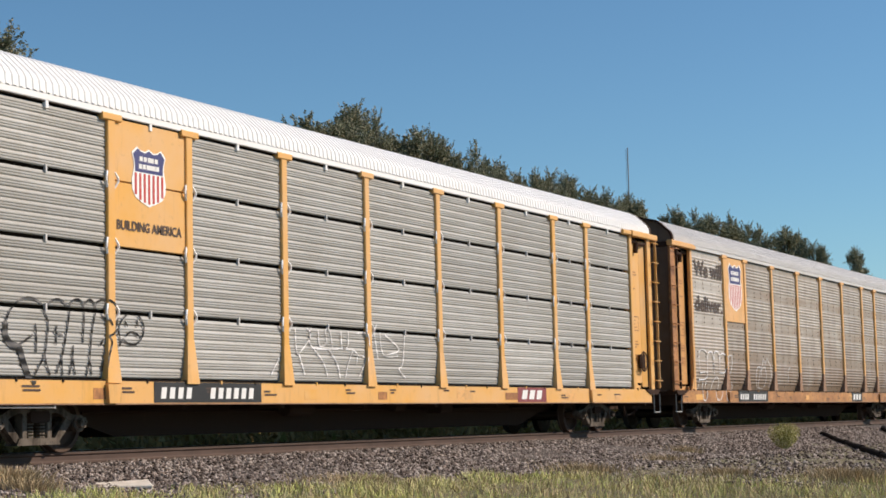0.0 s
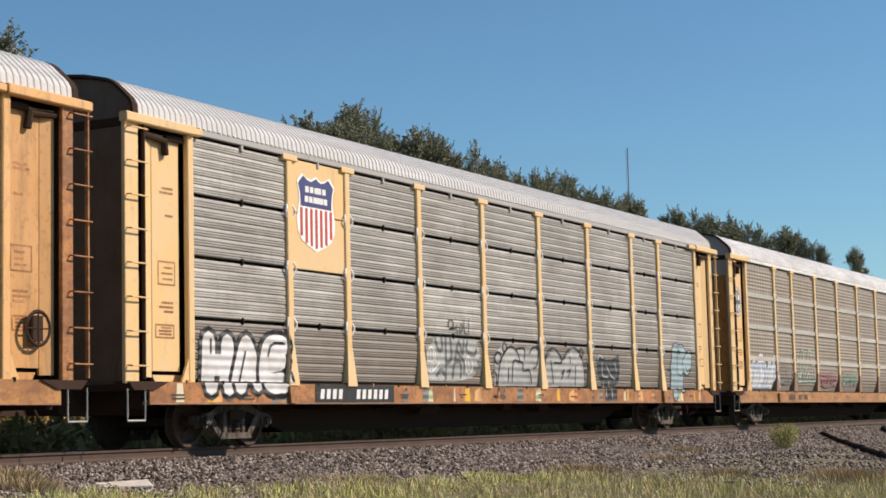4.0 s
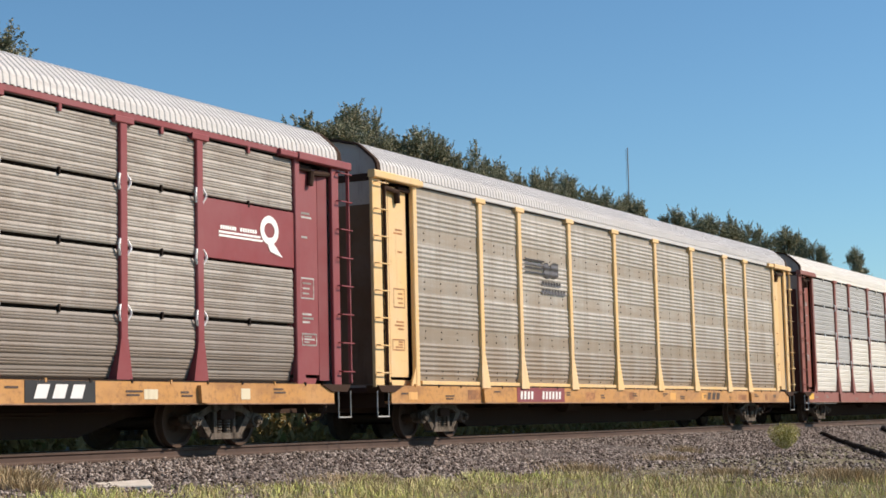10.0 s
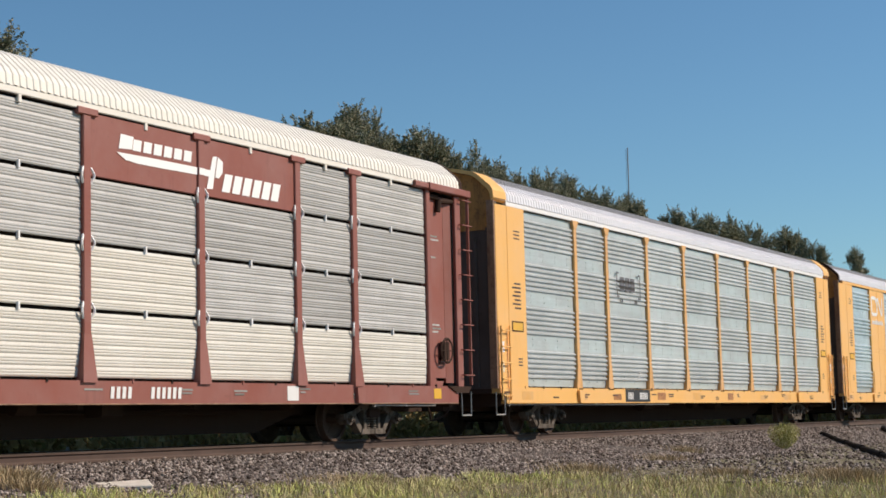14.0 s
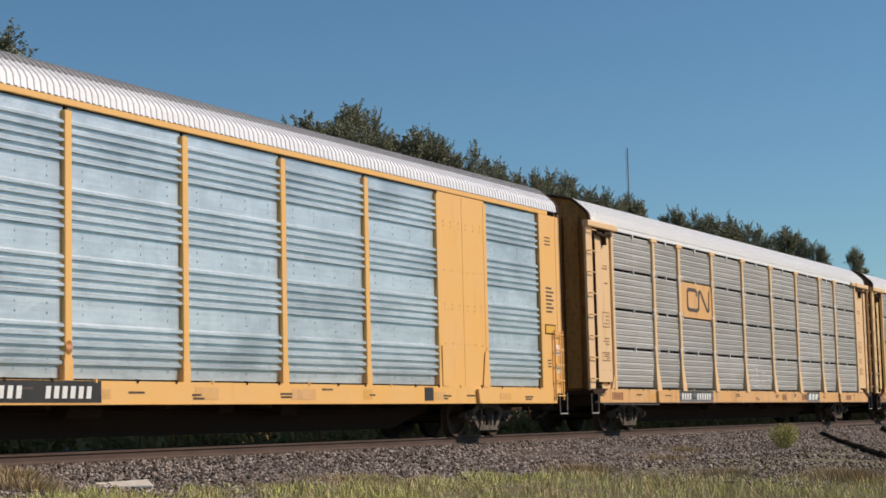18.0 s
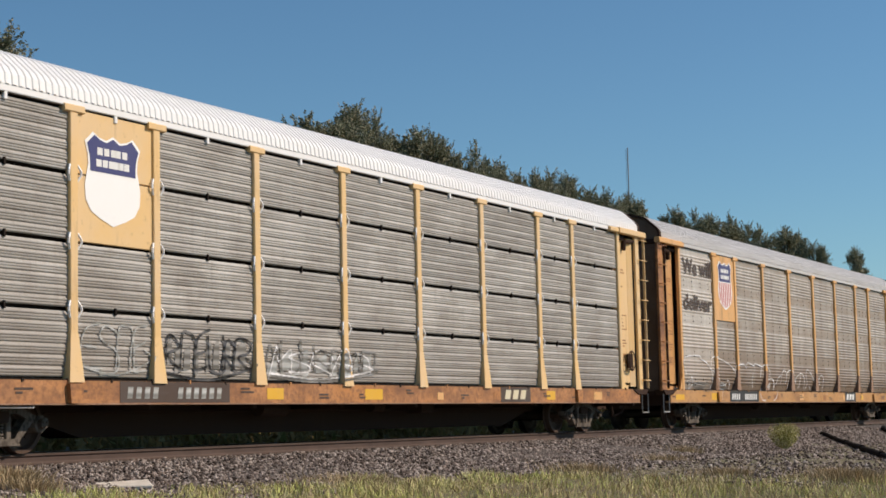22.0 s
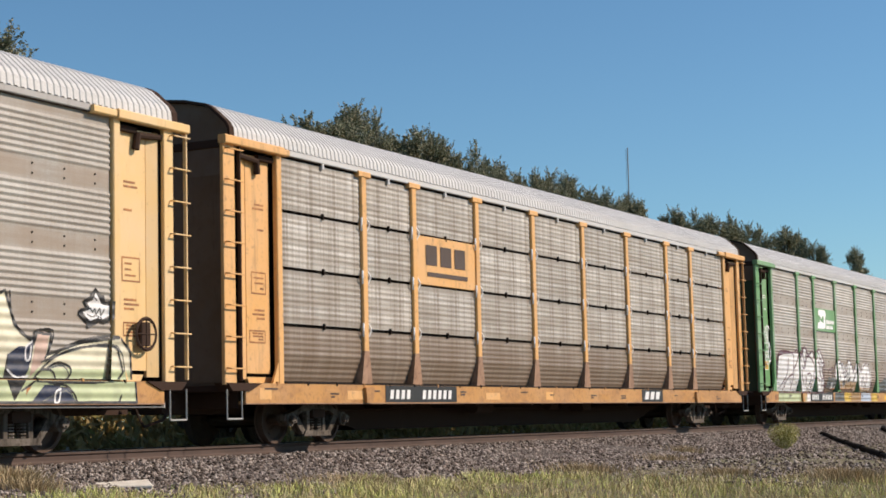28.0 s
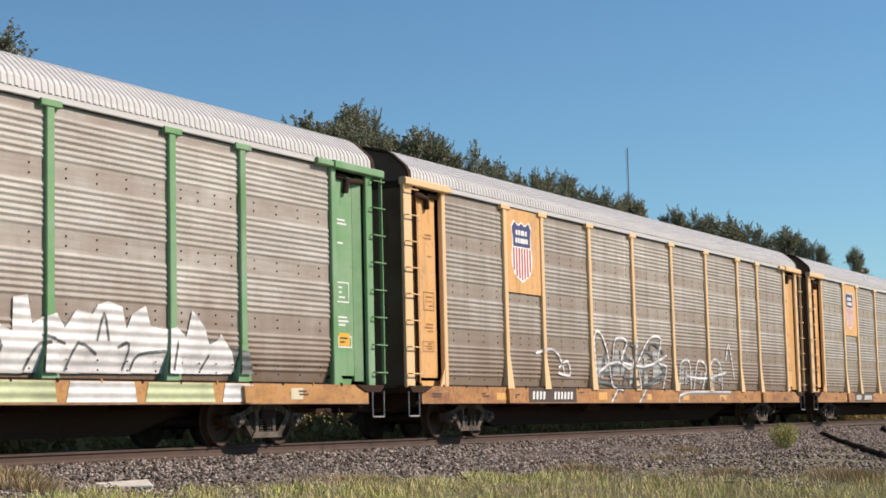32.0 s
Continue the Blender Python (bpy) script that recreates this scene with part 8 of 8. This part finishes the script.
p1, f1 = stones(70000, 14.0, 62.0, -5.6, -0.9, 0.032)
p2, f2 = stones(9000, 26.0, 60.0, -10.5, -5.2, 0.036)
p3, f3 = stones(9000, 14.0, 70.0, 0.9, 3.2, 0.04)
pts = np.concatenate([p1, p2, p3])
fcs = np.concatenate([f1, f2 + len(p1), f3 + len(p1) + len(p2)])
tagged(new("ballast", fast_mesh("ballast", pts, fcs, M["ballast"])), "grey-brown crushed stone ballast along the track", "ballast", kind="stuff")


def grass(n, x0, x1, y0, y1, edge, h0, h1, name, mat, lean=0.35, far=1.0):
    """Bent blades, three segments each; edge gives the y beyond which (towards -y) it grows."""
    x, y = rng.uniform(x0, x1, n), rng.uniform(y0, y1, n)
    wave = 0.7 * np.sin(x * 2.1 + 0.7 * np.sin(y * 1.7)) + 0.5 * np.sin(x * 5.3 + y * 3.1)
    e = np.interp(x, [a for a, _ in edge], [b for _, b in edge]) + 0.35 * wave
    clump = np.sin(x * 3.3 + 1.3 * np.sin(y * 2.9)) * np.sin(y * 3.7 + 1.1 * np.sin(x * 2.3))
    keep = (y < e) & (rng.random(n) < (0.62 + 0.5 * clump) * np.where(y < -7.0, far, 1.0))
    x, y, clump = x[keep], y[keep], clump[keep]
    k = len(x)
    h = rng.uniform(h0, h1, k) * (0.8 + 0.35 * clump)
    w = rng.uniform(0.004, 0.009, k)
    a = rng.uniform(0, 6.28, k)
    d = rng.uniform(0, 6.28, k)
    l = rng.uniform(0.1, lean * 2, k) * h
    z = ground_at(x, y) - 0.03
    rows = []
    for q, ww in ((0, 1.0), (0.4, 0.8), (0.75, 0.5)):
        for sg in (-1, 1):
            rows.append(np.stack([x + np.cos(d) * l * q * q + sg * ww * w * np.cos(a), y + np.sin(d) * l * q * q + sg * ww * w * np.sin(a), z + h * q], 1))
    rows.append(np.stack([x + np.cos(d) * l, y + np.sin(d) * l, z + h * (1 - 0.3 * l / h)], 1))
    v = np.stack(rows, 1).reshape(-1, 3)
    f = np.array([(0, 1, 3), (0, 3, 2), (2, 3, 5), (2, 5, 4), (4, 5, 6)])
    f = (f[None] + 7 * np.arange(k)[:, None, None]).reshape(-1, 3)
    return fast_mesh(name, v, f, mat)


M["grass"] = island_material("green and yellowing grass", [(0.46, 0.53, 0.13), (0.58, 0.62, 0.18), (0.66, 0.66, 0.24), (0.72, 0.66, 0.32), (0.50, 0.58, 0.16)], patchy=(0.60, 0.52, 0.27))[0]
M["dry_grass"] = island_material("dry tan grass", [(0.36, 0.27, 0.15), (0.55, 0.44, 0.27), (0.28, 0.22, 0.11), (0.42, 0.31, 0.18)])[0]
EDGE = [(10, -3.7), (17, -3.9), (19, -4.3), (21.5, -4.8), (24, -4.9), (25.6, -5.6), (26.6, -7.4), (27.5, -9.8), (29, -12.0), (36, -13.0), (60, -14)]
tagged(new("grass", grass(130000, 12, 34, -14.5, -3.2, EDGE, 0.08, 0.22, "grass", M["grass"], far=0.45)), "green and yellowing grass beside the ballast", "grass", kind="stuff")
EDGE2 = [(10, -3.8), (20, -4.7), (24, -5.0), (26, -6.4), (27, -7.8), (28.5, -9.2), (31, -10.4), (36, -11.0), (60, -12.0)]
tagged(new("dry_grass", grass(60000, 12, 46, -14.5, -3.6, EDGE2, 0.08, 0.27, "dry_grass", M["dry_grass"], 0.5)), "dry tan grass stalks beside the ballast", "grass", kind="stuff")


def tuft(x, y, n, r, h, mat, name, label):
    ax, ay = rng.normal(0, r * 0.4, n), rng.normal(0, r * 0.4, n)
    hh = h * rng.uniform(0.5, 1.0, n)
    d = np.arctan2(ay, ax) + rng.normal(0, 0.5, n)
    l = hh * rng.uniform(0.2, 0.7, n)
    w = 0.006
    z = ground_at(ax + x, ay + y) - 0.02
    a = rng.uniform(0, 6.28, n)
    rows = []
    for q, ww in ((0, 1.0), (0.5, 0.8)):
        for sg in (-1, 1):
            rows.append(np.stack([ax + np.cos(d) * l * q * q + sg * ww * w * np.cos(a), ay + np.sin(d) * l * q * q + sg * ww * w * np.sin(a), z + hh * q], 1))
    rows.append(np.stack([ax + np.cos(d) * l, ay + np.sin(d) * l, z + hh * 0.9], 1))
    v = np.stack(rows, 1).reshape(-1, 3)
    f = (np.array([(0, 1, 3), (0, 3, 2), (2, 3, 4)])[None] + 5 * np.arange(n)[:, None, None]).reshape(-1, 3)
    ob = new(name, fast_mesh(name, v, f, mat))
    ob.location = (x, y, 0)
    return tagged(ob, label, "grass tuft", "tufts on the ballast", "stuff")


tuft(16.55, -2.65, 900, 0.5, 0.3, M["dry_grass"], "grass_tuft", "tan dry grass tuft on the ballast edge")
tuft(16.2, -3.3, 500, 0.45, 0.24, M["dry_grass"], "grass_tuft", "tan dry grass tuft on the ballast edge")
tuft(37.2, -4.1, 260, 0.5, 0.25, M["dry_grass"], "grass_tuft", "thin dry grass tuft among the stones")
tuft(33.0, -5.2, 300, 0.6, 0.22, M["dry_grass"], "grass_tuft", "thin dry grass tuft among the stones")
tuft(28.2, -10.2, 1200, 0.7, 0.34, M["dry_grass"], "grass_tuft", "brown dry grass tuft beside the ballast")
tuft(28.3, -8.1, 500, 0.6, 0.22, M["dry_grass"], "grass_tuft", "brown dry grass tuft beside the ballast")
tuft(27.2, -5.9, 700, 0.8, 0.26, M["dry_grass"], "grass_tuft", "brown dry grass tuft beside the ballast")
tuft(21.5, -4.7, 600, 0.8, 0.22, M["dry_grass"], "grass_tuft", "brown dry grass tuft beside the ballast")

# weed bush
M["weed"] = island_material("yellow-green weed leaves", [(0.30, 0.30, 0.08), (0.42, 0.40, 0.13), (0.54, 0.48, 0.21)], 0.8)[0]


def weed_bush(x, y, r, h, n=2600):
    gz = float(ground_at(x, y))
    bush = empty("weed_bush", "yellow-green weed bush growing in the ballast", "bush", at=(x, y, gz))
    stems = Shape()
    for i in range(16):
        a, q = rng.uniform(0, 6.28), rng.uniform(0.2, 0.8) * r
        stems.tube((0.05 * math.cos(a), 0.05 * math.sin(a), -0.02), (q * math.cos(a), q * math.sin(a), h * rng.uniform(0.6, 0.95)), 0.006, 4)
    part("stems", stems, M["weed"], bush)
    u = rng.normal(0, 1, (n, 3))
    u = u / np.linalg.norm(u, axis=1)[:, None] * rng.random((n, 1)) ** 0.45
    p = np.stack([u[:, 0] * r * (0.8 + 0.2 * u[:, 2]), u[:, 1] * r * (0.8 + 0.2 * u[:, 2]), h * (0.52 + 0.5 * u[:, 2])], 1)
    e1, e2 = rng.normal(0, 1, (n, 3)), rng.normal(0, 1, (n, 3))
    e1 = e1 / np.linalg.norm(e1, axis=1)[:, None] * 0.012
    e2[:, 2] = np.abs(e2[:, 2]) + 0.8
    e2 = e2 / np.linalg.norm(e2, axis=1)[:, None] * rng.uniform(0.03, 0.07, (n, 1))
    v = np.stack([p - e1, p + e1, p + e2], 1).reshape(-1, 3)
    part("leaves", fast_mesh("leaves", v, np.arange(3 * n).reshape(-1, 3), M["weed"]), M["weed"], bush)


weed_bush(42.1, -4.95, 0.50, 0.66)

# broken concrete slab
m_, nt_, b_ = material("weathered concrete", 0.9)
nt_.links.new(mix(nt_, ramp(nt_, noise_at(nt_, 6.0, detail=7), 0.3, 0.75), (0.74, 0.69, 0.60), (0.52, 0.475, 0.40)), b_.inputs["Base Color"])
bump(nt_, b_, noise_at(nt_, 25, detail=6), 0.5, 0.01)
M["concrete"] = m_
slab = Shape().add([(-0.74, -0.15, 0.10), (-0.66, 0.2, 0.12), (0.44, 0.24, 0.15), (0.46, -0.18, 0.15), (0.05, -0.21, 0.15),
                    (-0.2, -0.12, -0.06), (-0.25, 0.18, -0.06), (0.42, 0.22, -0.06), (0.44, -0.15, -0.06), (0.05, -0.18, -0.06)],
                   [(0, 4, 3, 2, 1), (5, 6, 7, 8, 9), (0, 1, 6, 5), (1, 2, 7, 6), (2, 3, 8, 7), (3, 4, 9, 8), (4, 0, 5, 9)])
me_ = slab.mesh("concrete_slab")
bm_ = bmesh.new()
bm_.from_mesh(me_)
bmesh.ops.bevel(bm_, geom=bm_.edges[:], offset=0.014, segments=1, affect="EDGES")
bm_.to_mesh(me_)
bm_.free()
ob_ = tagged(part("concrete_slab", me_, "concrete"), "broken pale concrete slab lying on the ballast", "slab")
ob_.matrix_world = pose(17.72, -3.38, -0.53, 9, 0, -47)

# black tubes drawn for the shadow streaks across the ballast
m_, nt_, b_ = material("black plastic pipe", 0.9)
b_.inputs["Base Color"].default_value = (0.006, 0.005, 0.005, 1)
b_.inputs["Specular IOR Level"].default_value = 0.05
M["pipe"] = m_


def pipe(points, name="drain_pipe"):
    s_ = Shape()
    for a, b in zip(points, points[1:]):
        s_.tube((*a, float(ground_at(*a)) + 0.03), (*b, float(ground_at(*b)) + 0.05), 0.09, 8)
    tagged(part(name, s_, "pipe"), "black tube drawn in place of a shadow streak across the ballast", "pipe", "pipes on the ballast")


# added stand-ins: each tube has the shape of a dark shadow streak
pipe([(53.0, -2.9), (50.0, -4.1), (47.3, -5.15), (43.0, -6.7), (38.8, -8.2), (34.5, -9.7), (30.0, -11.5)])
pipe([(63.0, -2.4), (60.5, -3.0), (57.5, -4.2), (54.0, -5.6)])

# dead sticks behind the track
m_, nt_, b_ = material("bleached dead wood", 0.9)
b_.inputs["Base Color"].default_value = (0.42, 0.38, 0.33, 1)
M["deadwood"] = m_
for x_, y_ in ((24.6, 3.2), (43.5, 3.2)):
    s_ = Shape().tube((-0.35, 0, -0.3), (-0.05, 0.05, 0.35), 0.018, 5).tube((0.3, 0.1, -0.3), (-0.02, 0.05, 0.34), 0.016, 5).tube((-0.05, 0.05, 0.3), (0.45, 0, 0.12), 0.012, 5)
    tagged(part("dead_branch", s_, "deadwood", at=(x_, y_, float(ground_at(x_, y_)) + 0.3)), "bleached dead branch standing behind the track", "branch", "dead branches")

# trees
mb, ntb, bb = material("grey-brown bark", 0.95)
ntb.links.new(mix(ntb, noise_at(ntb, 5.0, (4, 4, 0.6)), (0.07, 0.055, 0.04), (0.16, 0.13, 0.10)), bb.inputs["Base Color"])
M["bark"] = mb
M["leaf"] = island_material("olive tree leaves", [(0.11, 0.125, 0.065), (0.19, 0.205, 0.105), (0.30, 0.29, 0.17), (0.38, 0.32, 0.20), (0.14, 0.155, 0.075)], 0.65)[0]


def tree_meshes(seed, h, spread):
    """Trunk, limbs that run to tufts all over a lumpy crown, and each tuft a bundle of leafy twigs."""
    r = np.random.default_rng(seed)
    wood = Shape()
    wood.tube((0, 0, -0.2), (0.06, 0, h * 0.3), 0.2, 8)
    forks = []
    for i in range(6):
        a = i * 1.05 + r.uniform(-0.3, 0.3)
        e = (math.cos(a) * spread * 0.8, math.sin(a) * spread * 0.8, h * r.uniform(0.48, 0.68))
        wood.tube((0.06, 0, h * 0.28), e, 0.09, 6)
        forks.append(e)
    forks.append((0, 0, h * 0.72))
    wood.tube((0.06, 0, h * 0.3), forks[-1], 0.11, 6)
    fk = np.array(forks)
    tufts = []
    for i in range(52):
        a, q = r.uniform(0, 6.28), r.random() ** 0.7
        z = h * (0.42 + 0.5 * (1 - (1 - q) ** 1.4))
        rad = spread * math.sqrt(max(0.03, (h * 1.0 - z) / (h * 0.5))) * r.uniform(0.45, 1.0)
        lump = 1 + 0.4 * math.sin(3 * a + 2.1 * z + seed)
        tufts.append((rad * lump * math.cos(a), rad * lump * math.sin(a), z))
    tufts.append((0.1, 0.1, h - 0.6))
    pts, ax = [], []
    for c in tufts:
        near = fk[np.argmin(((fk - c) ** 2).sum(1))]
        wood.tube(tuple(near), c, 0.022, 4)
        out = np.array((c[0], c[1], 0.9 + 0.5 * math.hypot(c[0], c[1])))
        for j in range(19):
            d = r.normal(0, 0.9, 3) + out / np.linalg.norm(out) + np.array((0, 0, 0.25))
            d = d / np.linalg.norm(d)
            ln = r.uniform(0.25, 0.7) * (1.25 if c[2] > h * 0.85 else 1.0)
            k = 44
            u = r.random(k)[:, None] ** 0.8
            pts.append(np.array(c) + d * u * ln + r.normal(0, 0.06, (k, 3)) * (1.25 - u))
            ax.append(np.repeat(d[None], k, 0))
    p, d = np.concatenate(pts), np.concatenate(ax)
    n = len(p)
    e1 = d * 0.6 + r.normal(0, 0.6, (n, 3))
    e1 = e1 / np.linalg.norm(e1, axis=1)[:, None] * r.uniform(0.032, 0.062, (n, 1))
    e2 = np.cross(e1, r.normal(0, 1, (n, 3)))
    e2 = e2 / (np.linalg.norm(e2, axis=1)[:, None] + 1e-9) * r.uniform(0.013, 0.025, (n, 1))
    # shaded leaves deep inside close the crown
    m = 2600
    a, z = r.uniform(0, 6.28, m), h * r.uniform(0.42, 0.86, m)
    q = spread * 0.72 * np.sqrt(np.maximum(0.02, (h * 0.96 - z) / (h * 0.5))) * np.sqrt(r.random(m))
    pi = np.stack([q * np.cos(a), q * np.sin(a), z], 1)
    f1, f2 = r.normal(0, 0.085, (m, 3)), r.normal(0, 0.085, (m, 3))
    p, e1, e2 = np.concatenate([p, pi]), np.concatenate([e1, f1]), np.concatenate([e2, f2])
    n = len(p)
    v = np.stack([p - e1, p - e2, p + e1, p + e2], 1).reshape(-1, 3)
    f = (np.array([(0, 1, 2), (0, 2, 3)])[None] + 4 * np.arange(n)[:, None, None]).reshape(-1, 3)
    return wood.mesh("trunk"), fast_mesh("crown", v, f, M["leaf"])


KINDS = [tree_meshes(s, 11.5, sp) for s, sp in ((1, 1.75), (2, 2.1), (3, 1.6), (4, 1.9))]


def tree(x, y, h, kind, turn, broad, label="olive-green broadleaf tree behind the railway"):
    t = empty("tree", label, "tree", "trees behind the railway", at=(x, y, float(ground_at(x, y))))
    w, c = KINDS[kind]
    k = h / 11.5
    t.matrix_world = pose(x, y, float(ground_at(x, y)), 0, 0, turn) @ Matrix.Diagonal((k * broad, k * broad, k, 1))
    part("trunk", w, "bark", t)
    part("crown", c, M["leaf"], t)


# place, height and breadth of each tree along the row
ROW = [(33.7, 14.4, 12.5, 1.00), (49.9, 14.0, 12.0, 1.10), (52.6, 14.8, 12.0, 0.62), (56.0, 15.6, 13.5, 0.82), (54.6, 14.0, 12.7, 0.62), (59.2, 14.8, 13.0, 0.96), (62.1, 15.6, 13.3, 0.69), (60.1, 14.0, 12.3, 0.62),
       (64.1, 14.8, 12.3, 0.55), (67.0, 15.6, 12.7, 0.55), (65.4, 14.0, 12.0, 0.55), (68.6, 14.8, 12.3, 0.55), (72.1, 15.6, 12.7, 0.55), (70.6, 14.0, 12.0, 0.62), (74.1, 14.8, 12.7, 0.62), (78.5, 15.6, 12.7, 0.69),
       (77.3, 14.0, 12.3, 0.69), (81.7, 14.8, 12.7, 0.69), (85.7, 15.6, 12.7, 0.48), (88.8, 14.8, 12.7, 0.62), (94.0, 15.6, 13.0, 0.69)]
ROW += [(92.6, 14.0, 12.7, 0.75), (98.5, 14.8, 13.2, 0.75), (104.0, 15.6, 13.3, 0.69), (101.9, 14.0, 12.7, 0.62), (109.3, 14.8, 13.5, 0.75), (115.7, 15.6, 13.7, 0.69), (113.7, 14.0, 12.8, 0.62), (119.1, 14.8, 12.5, 0.40),
        (131.4, 15.6, 14.0, 0.55), (42.0, 15, 7.4, 0.69), (45.5, 15, 9.0, 0.69), (85.0, 15.5, 10.5, 0.69), (90.5, 16.5, 11.3, 0.75), (97, 16.5, 12.0, 0.75), (107, 16.5, 12.3, 0.75), (125, 15, 8.8, 0.69), (138, 16, 9.3, 0.69)]
ROW += [(62.5 + 3.1 * i, 16.8 + 0.5 * (i % 2), 12.6 + 0.5 * (i % 3) + 0.012 * i, 0.75) for i in range(8)]
for i_, (x_, y_, h_, w_) in enumerate(ROW):
    tree(x_, y_, h_, i_ % 4, (i_ * 137) % 360, w_)


def shrubs():
    n = 210000
    x = 14 + 120 * rng.random(n) ** 1.6
    y = rng.uniform(3.8, 9.5, n)
    top = 0.7 + 0.5 * np.sin(x * 0.9 + 1.2 * np.sin(y)) + 0.7 * np.sin(x * 2.3 + y)
    top = np.maximum(0.35, top) + 1.3 * np.clip((y - 6) / 3, 0, 1)
    z = ground_at(x, y) + top * rng.random(n)
    p = np.stack([x, y, z], 1)
    e1 = rng.normal(0, 1, (n, 3)) * 0.032
    e2 = rng.normal(0, 1, (n, 3)) * (0.08, 0.08, 0.12)
    v = np.stack([p - e2, p - e1, p + e2, p + e1], 1).reshape(-1, 3)
    f = (np.array([(0, 1, 2), (0, 2, 3)])[None] + 4 * np.arange(n)[:, None, None]).reshape(-1, 3)
    M["shrub"] = island_material("grey-green shrub leaves", [(0.18, 0.125, 0.035), (0.31, 0.22, 0.07), (0.44, 0.30, 0.11), (0.22, 0.21, 0.04)], 0.8)[0]
    tagged(new("undergrowth", fast_mesh("undergrowth", v, f, M["shrub"])), "grey-green tangled undergrowth behind the track", "undergrowth", kind="stuff")


shrubs()

# far mast
m_, nt_, b_ = material("grey mast steel", 0.6)
b_.inputs["Base Color"].default_value = (0.22, 0.24, 0.26, 1)
M["mast"] = m_
mast = empty("radio_mast", "thin grey radio mast beyond the trees", "mast", at=(196.4, 60, 0))
part("pole", Shape().tube((0, 0, -0.2), (0, 0, 33.8), 0.08, 8).box(-0.35, 0.35, -0.35, 0.35, -0.3, 0.3, 0.05), "mast", mast)
part("antenna", Shape().tube((-0.55, 0, 26), (-0.55, 0, 33.5), 0.025, 5).tube((-0.55, 0, 28), (0, 0, 28), 0.03, 5), "mast", mast)


# ---- motion ----
# each car's play in its couplers, and the train's slight surge near the end
SLACK = [-0.02, 0.07, -0.15, 0.02, -0.01, -0.18, -0.09, -0.06, -0.13, 0.17, -0.10, -0.11, -0.12, -0.17, 0.05, -0.13, -0.13]
SURGE_T, SURGE = (28.0, 29.0, 30.0, 31.0, 32.0), (0.0, -0.06, 0.15, 0.01, -0.17)


def travelled(t):
    u = (t - 16) / 16
    return 205.357 * u - 0.806 * u ** 2 - 1.34 * u ** 3 - 0.357 * u ** 4 + 0.185 * u ** 5


def car_x(k, t):
    return 48.70 + PITCH_X * (k - 8) + SLACK[k] - travelled(t) + float(np.interp(t, SURGE_T, SURGE))


def motions():
    steps = [i * 0.5 for i in range(65)]
    for k, car in enumerate(TRAIN):
        walk(car, [(t, pose(car_x(k, t), 0, 0)) for t in steps])
    for w, dx, k in WHEELS:
        # the wheel turns while its car is near the camera; each step is one thirtieth of a second
        near = [i for i in range(1, 960) if -8 < car_x(k, i / 30) < 100]
        rows = [(0.0, near[0])] + [(i / 30, i) for i in near] + [(32.0, near[-1])]
        walk(w, [(t, pose(dx, 0, WHEEL_R, 0, -math.degrees(travelled(i / 30) / WHEEL_R) % 360, 0)) for t, i in rows])


motions()
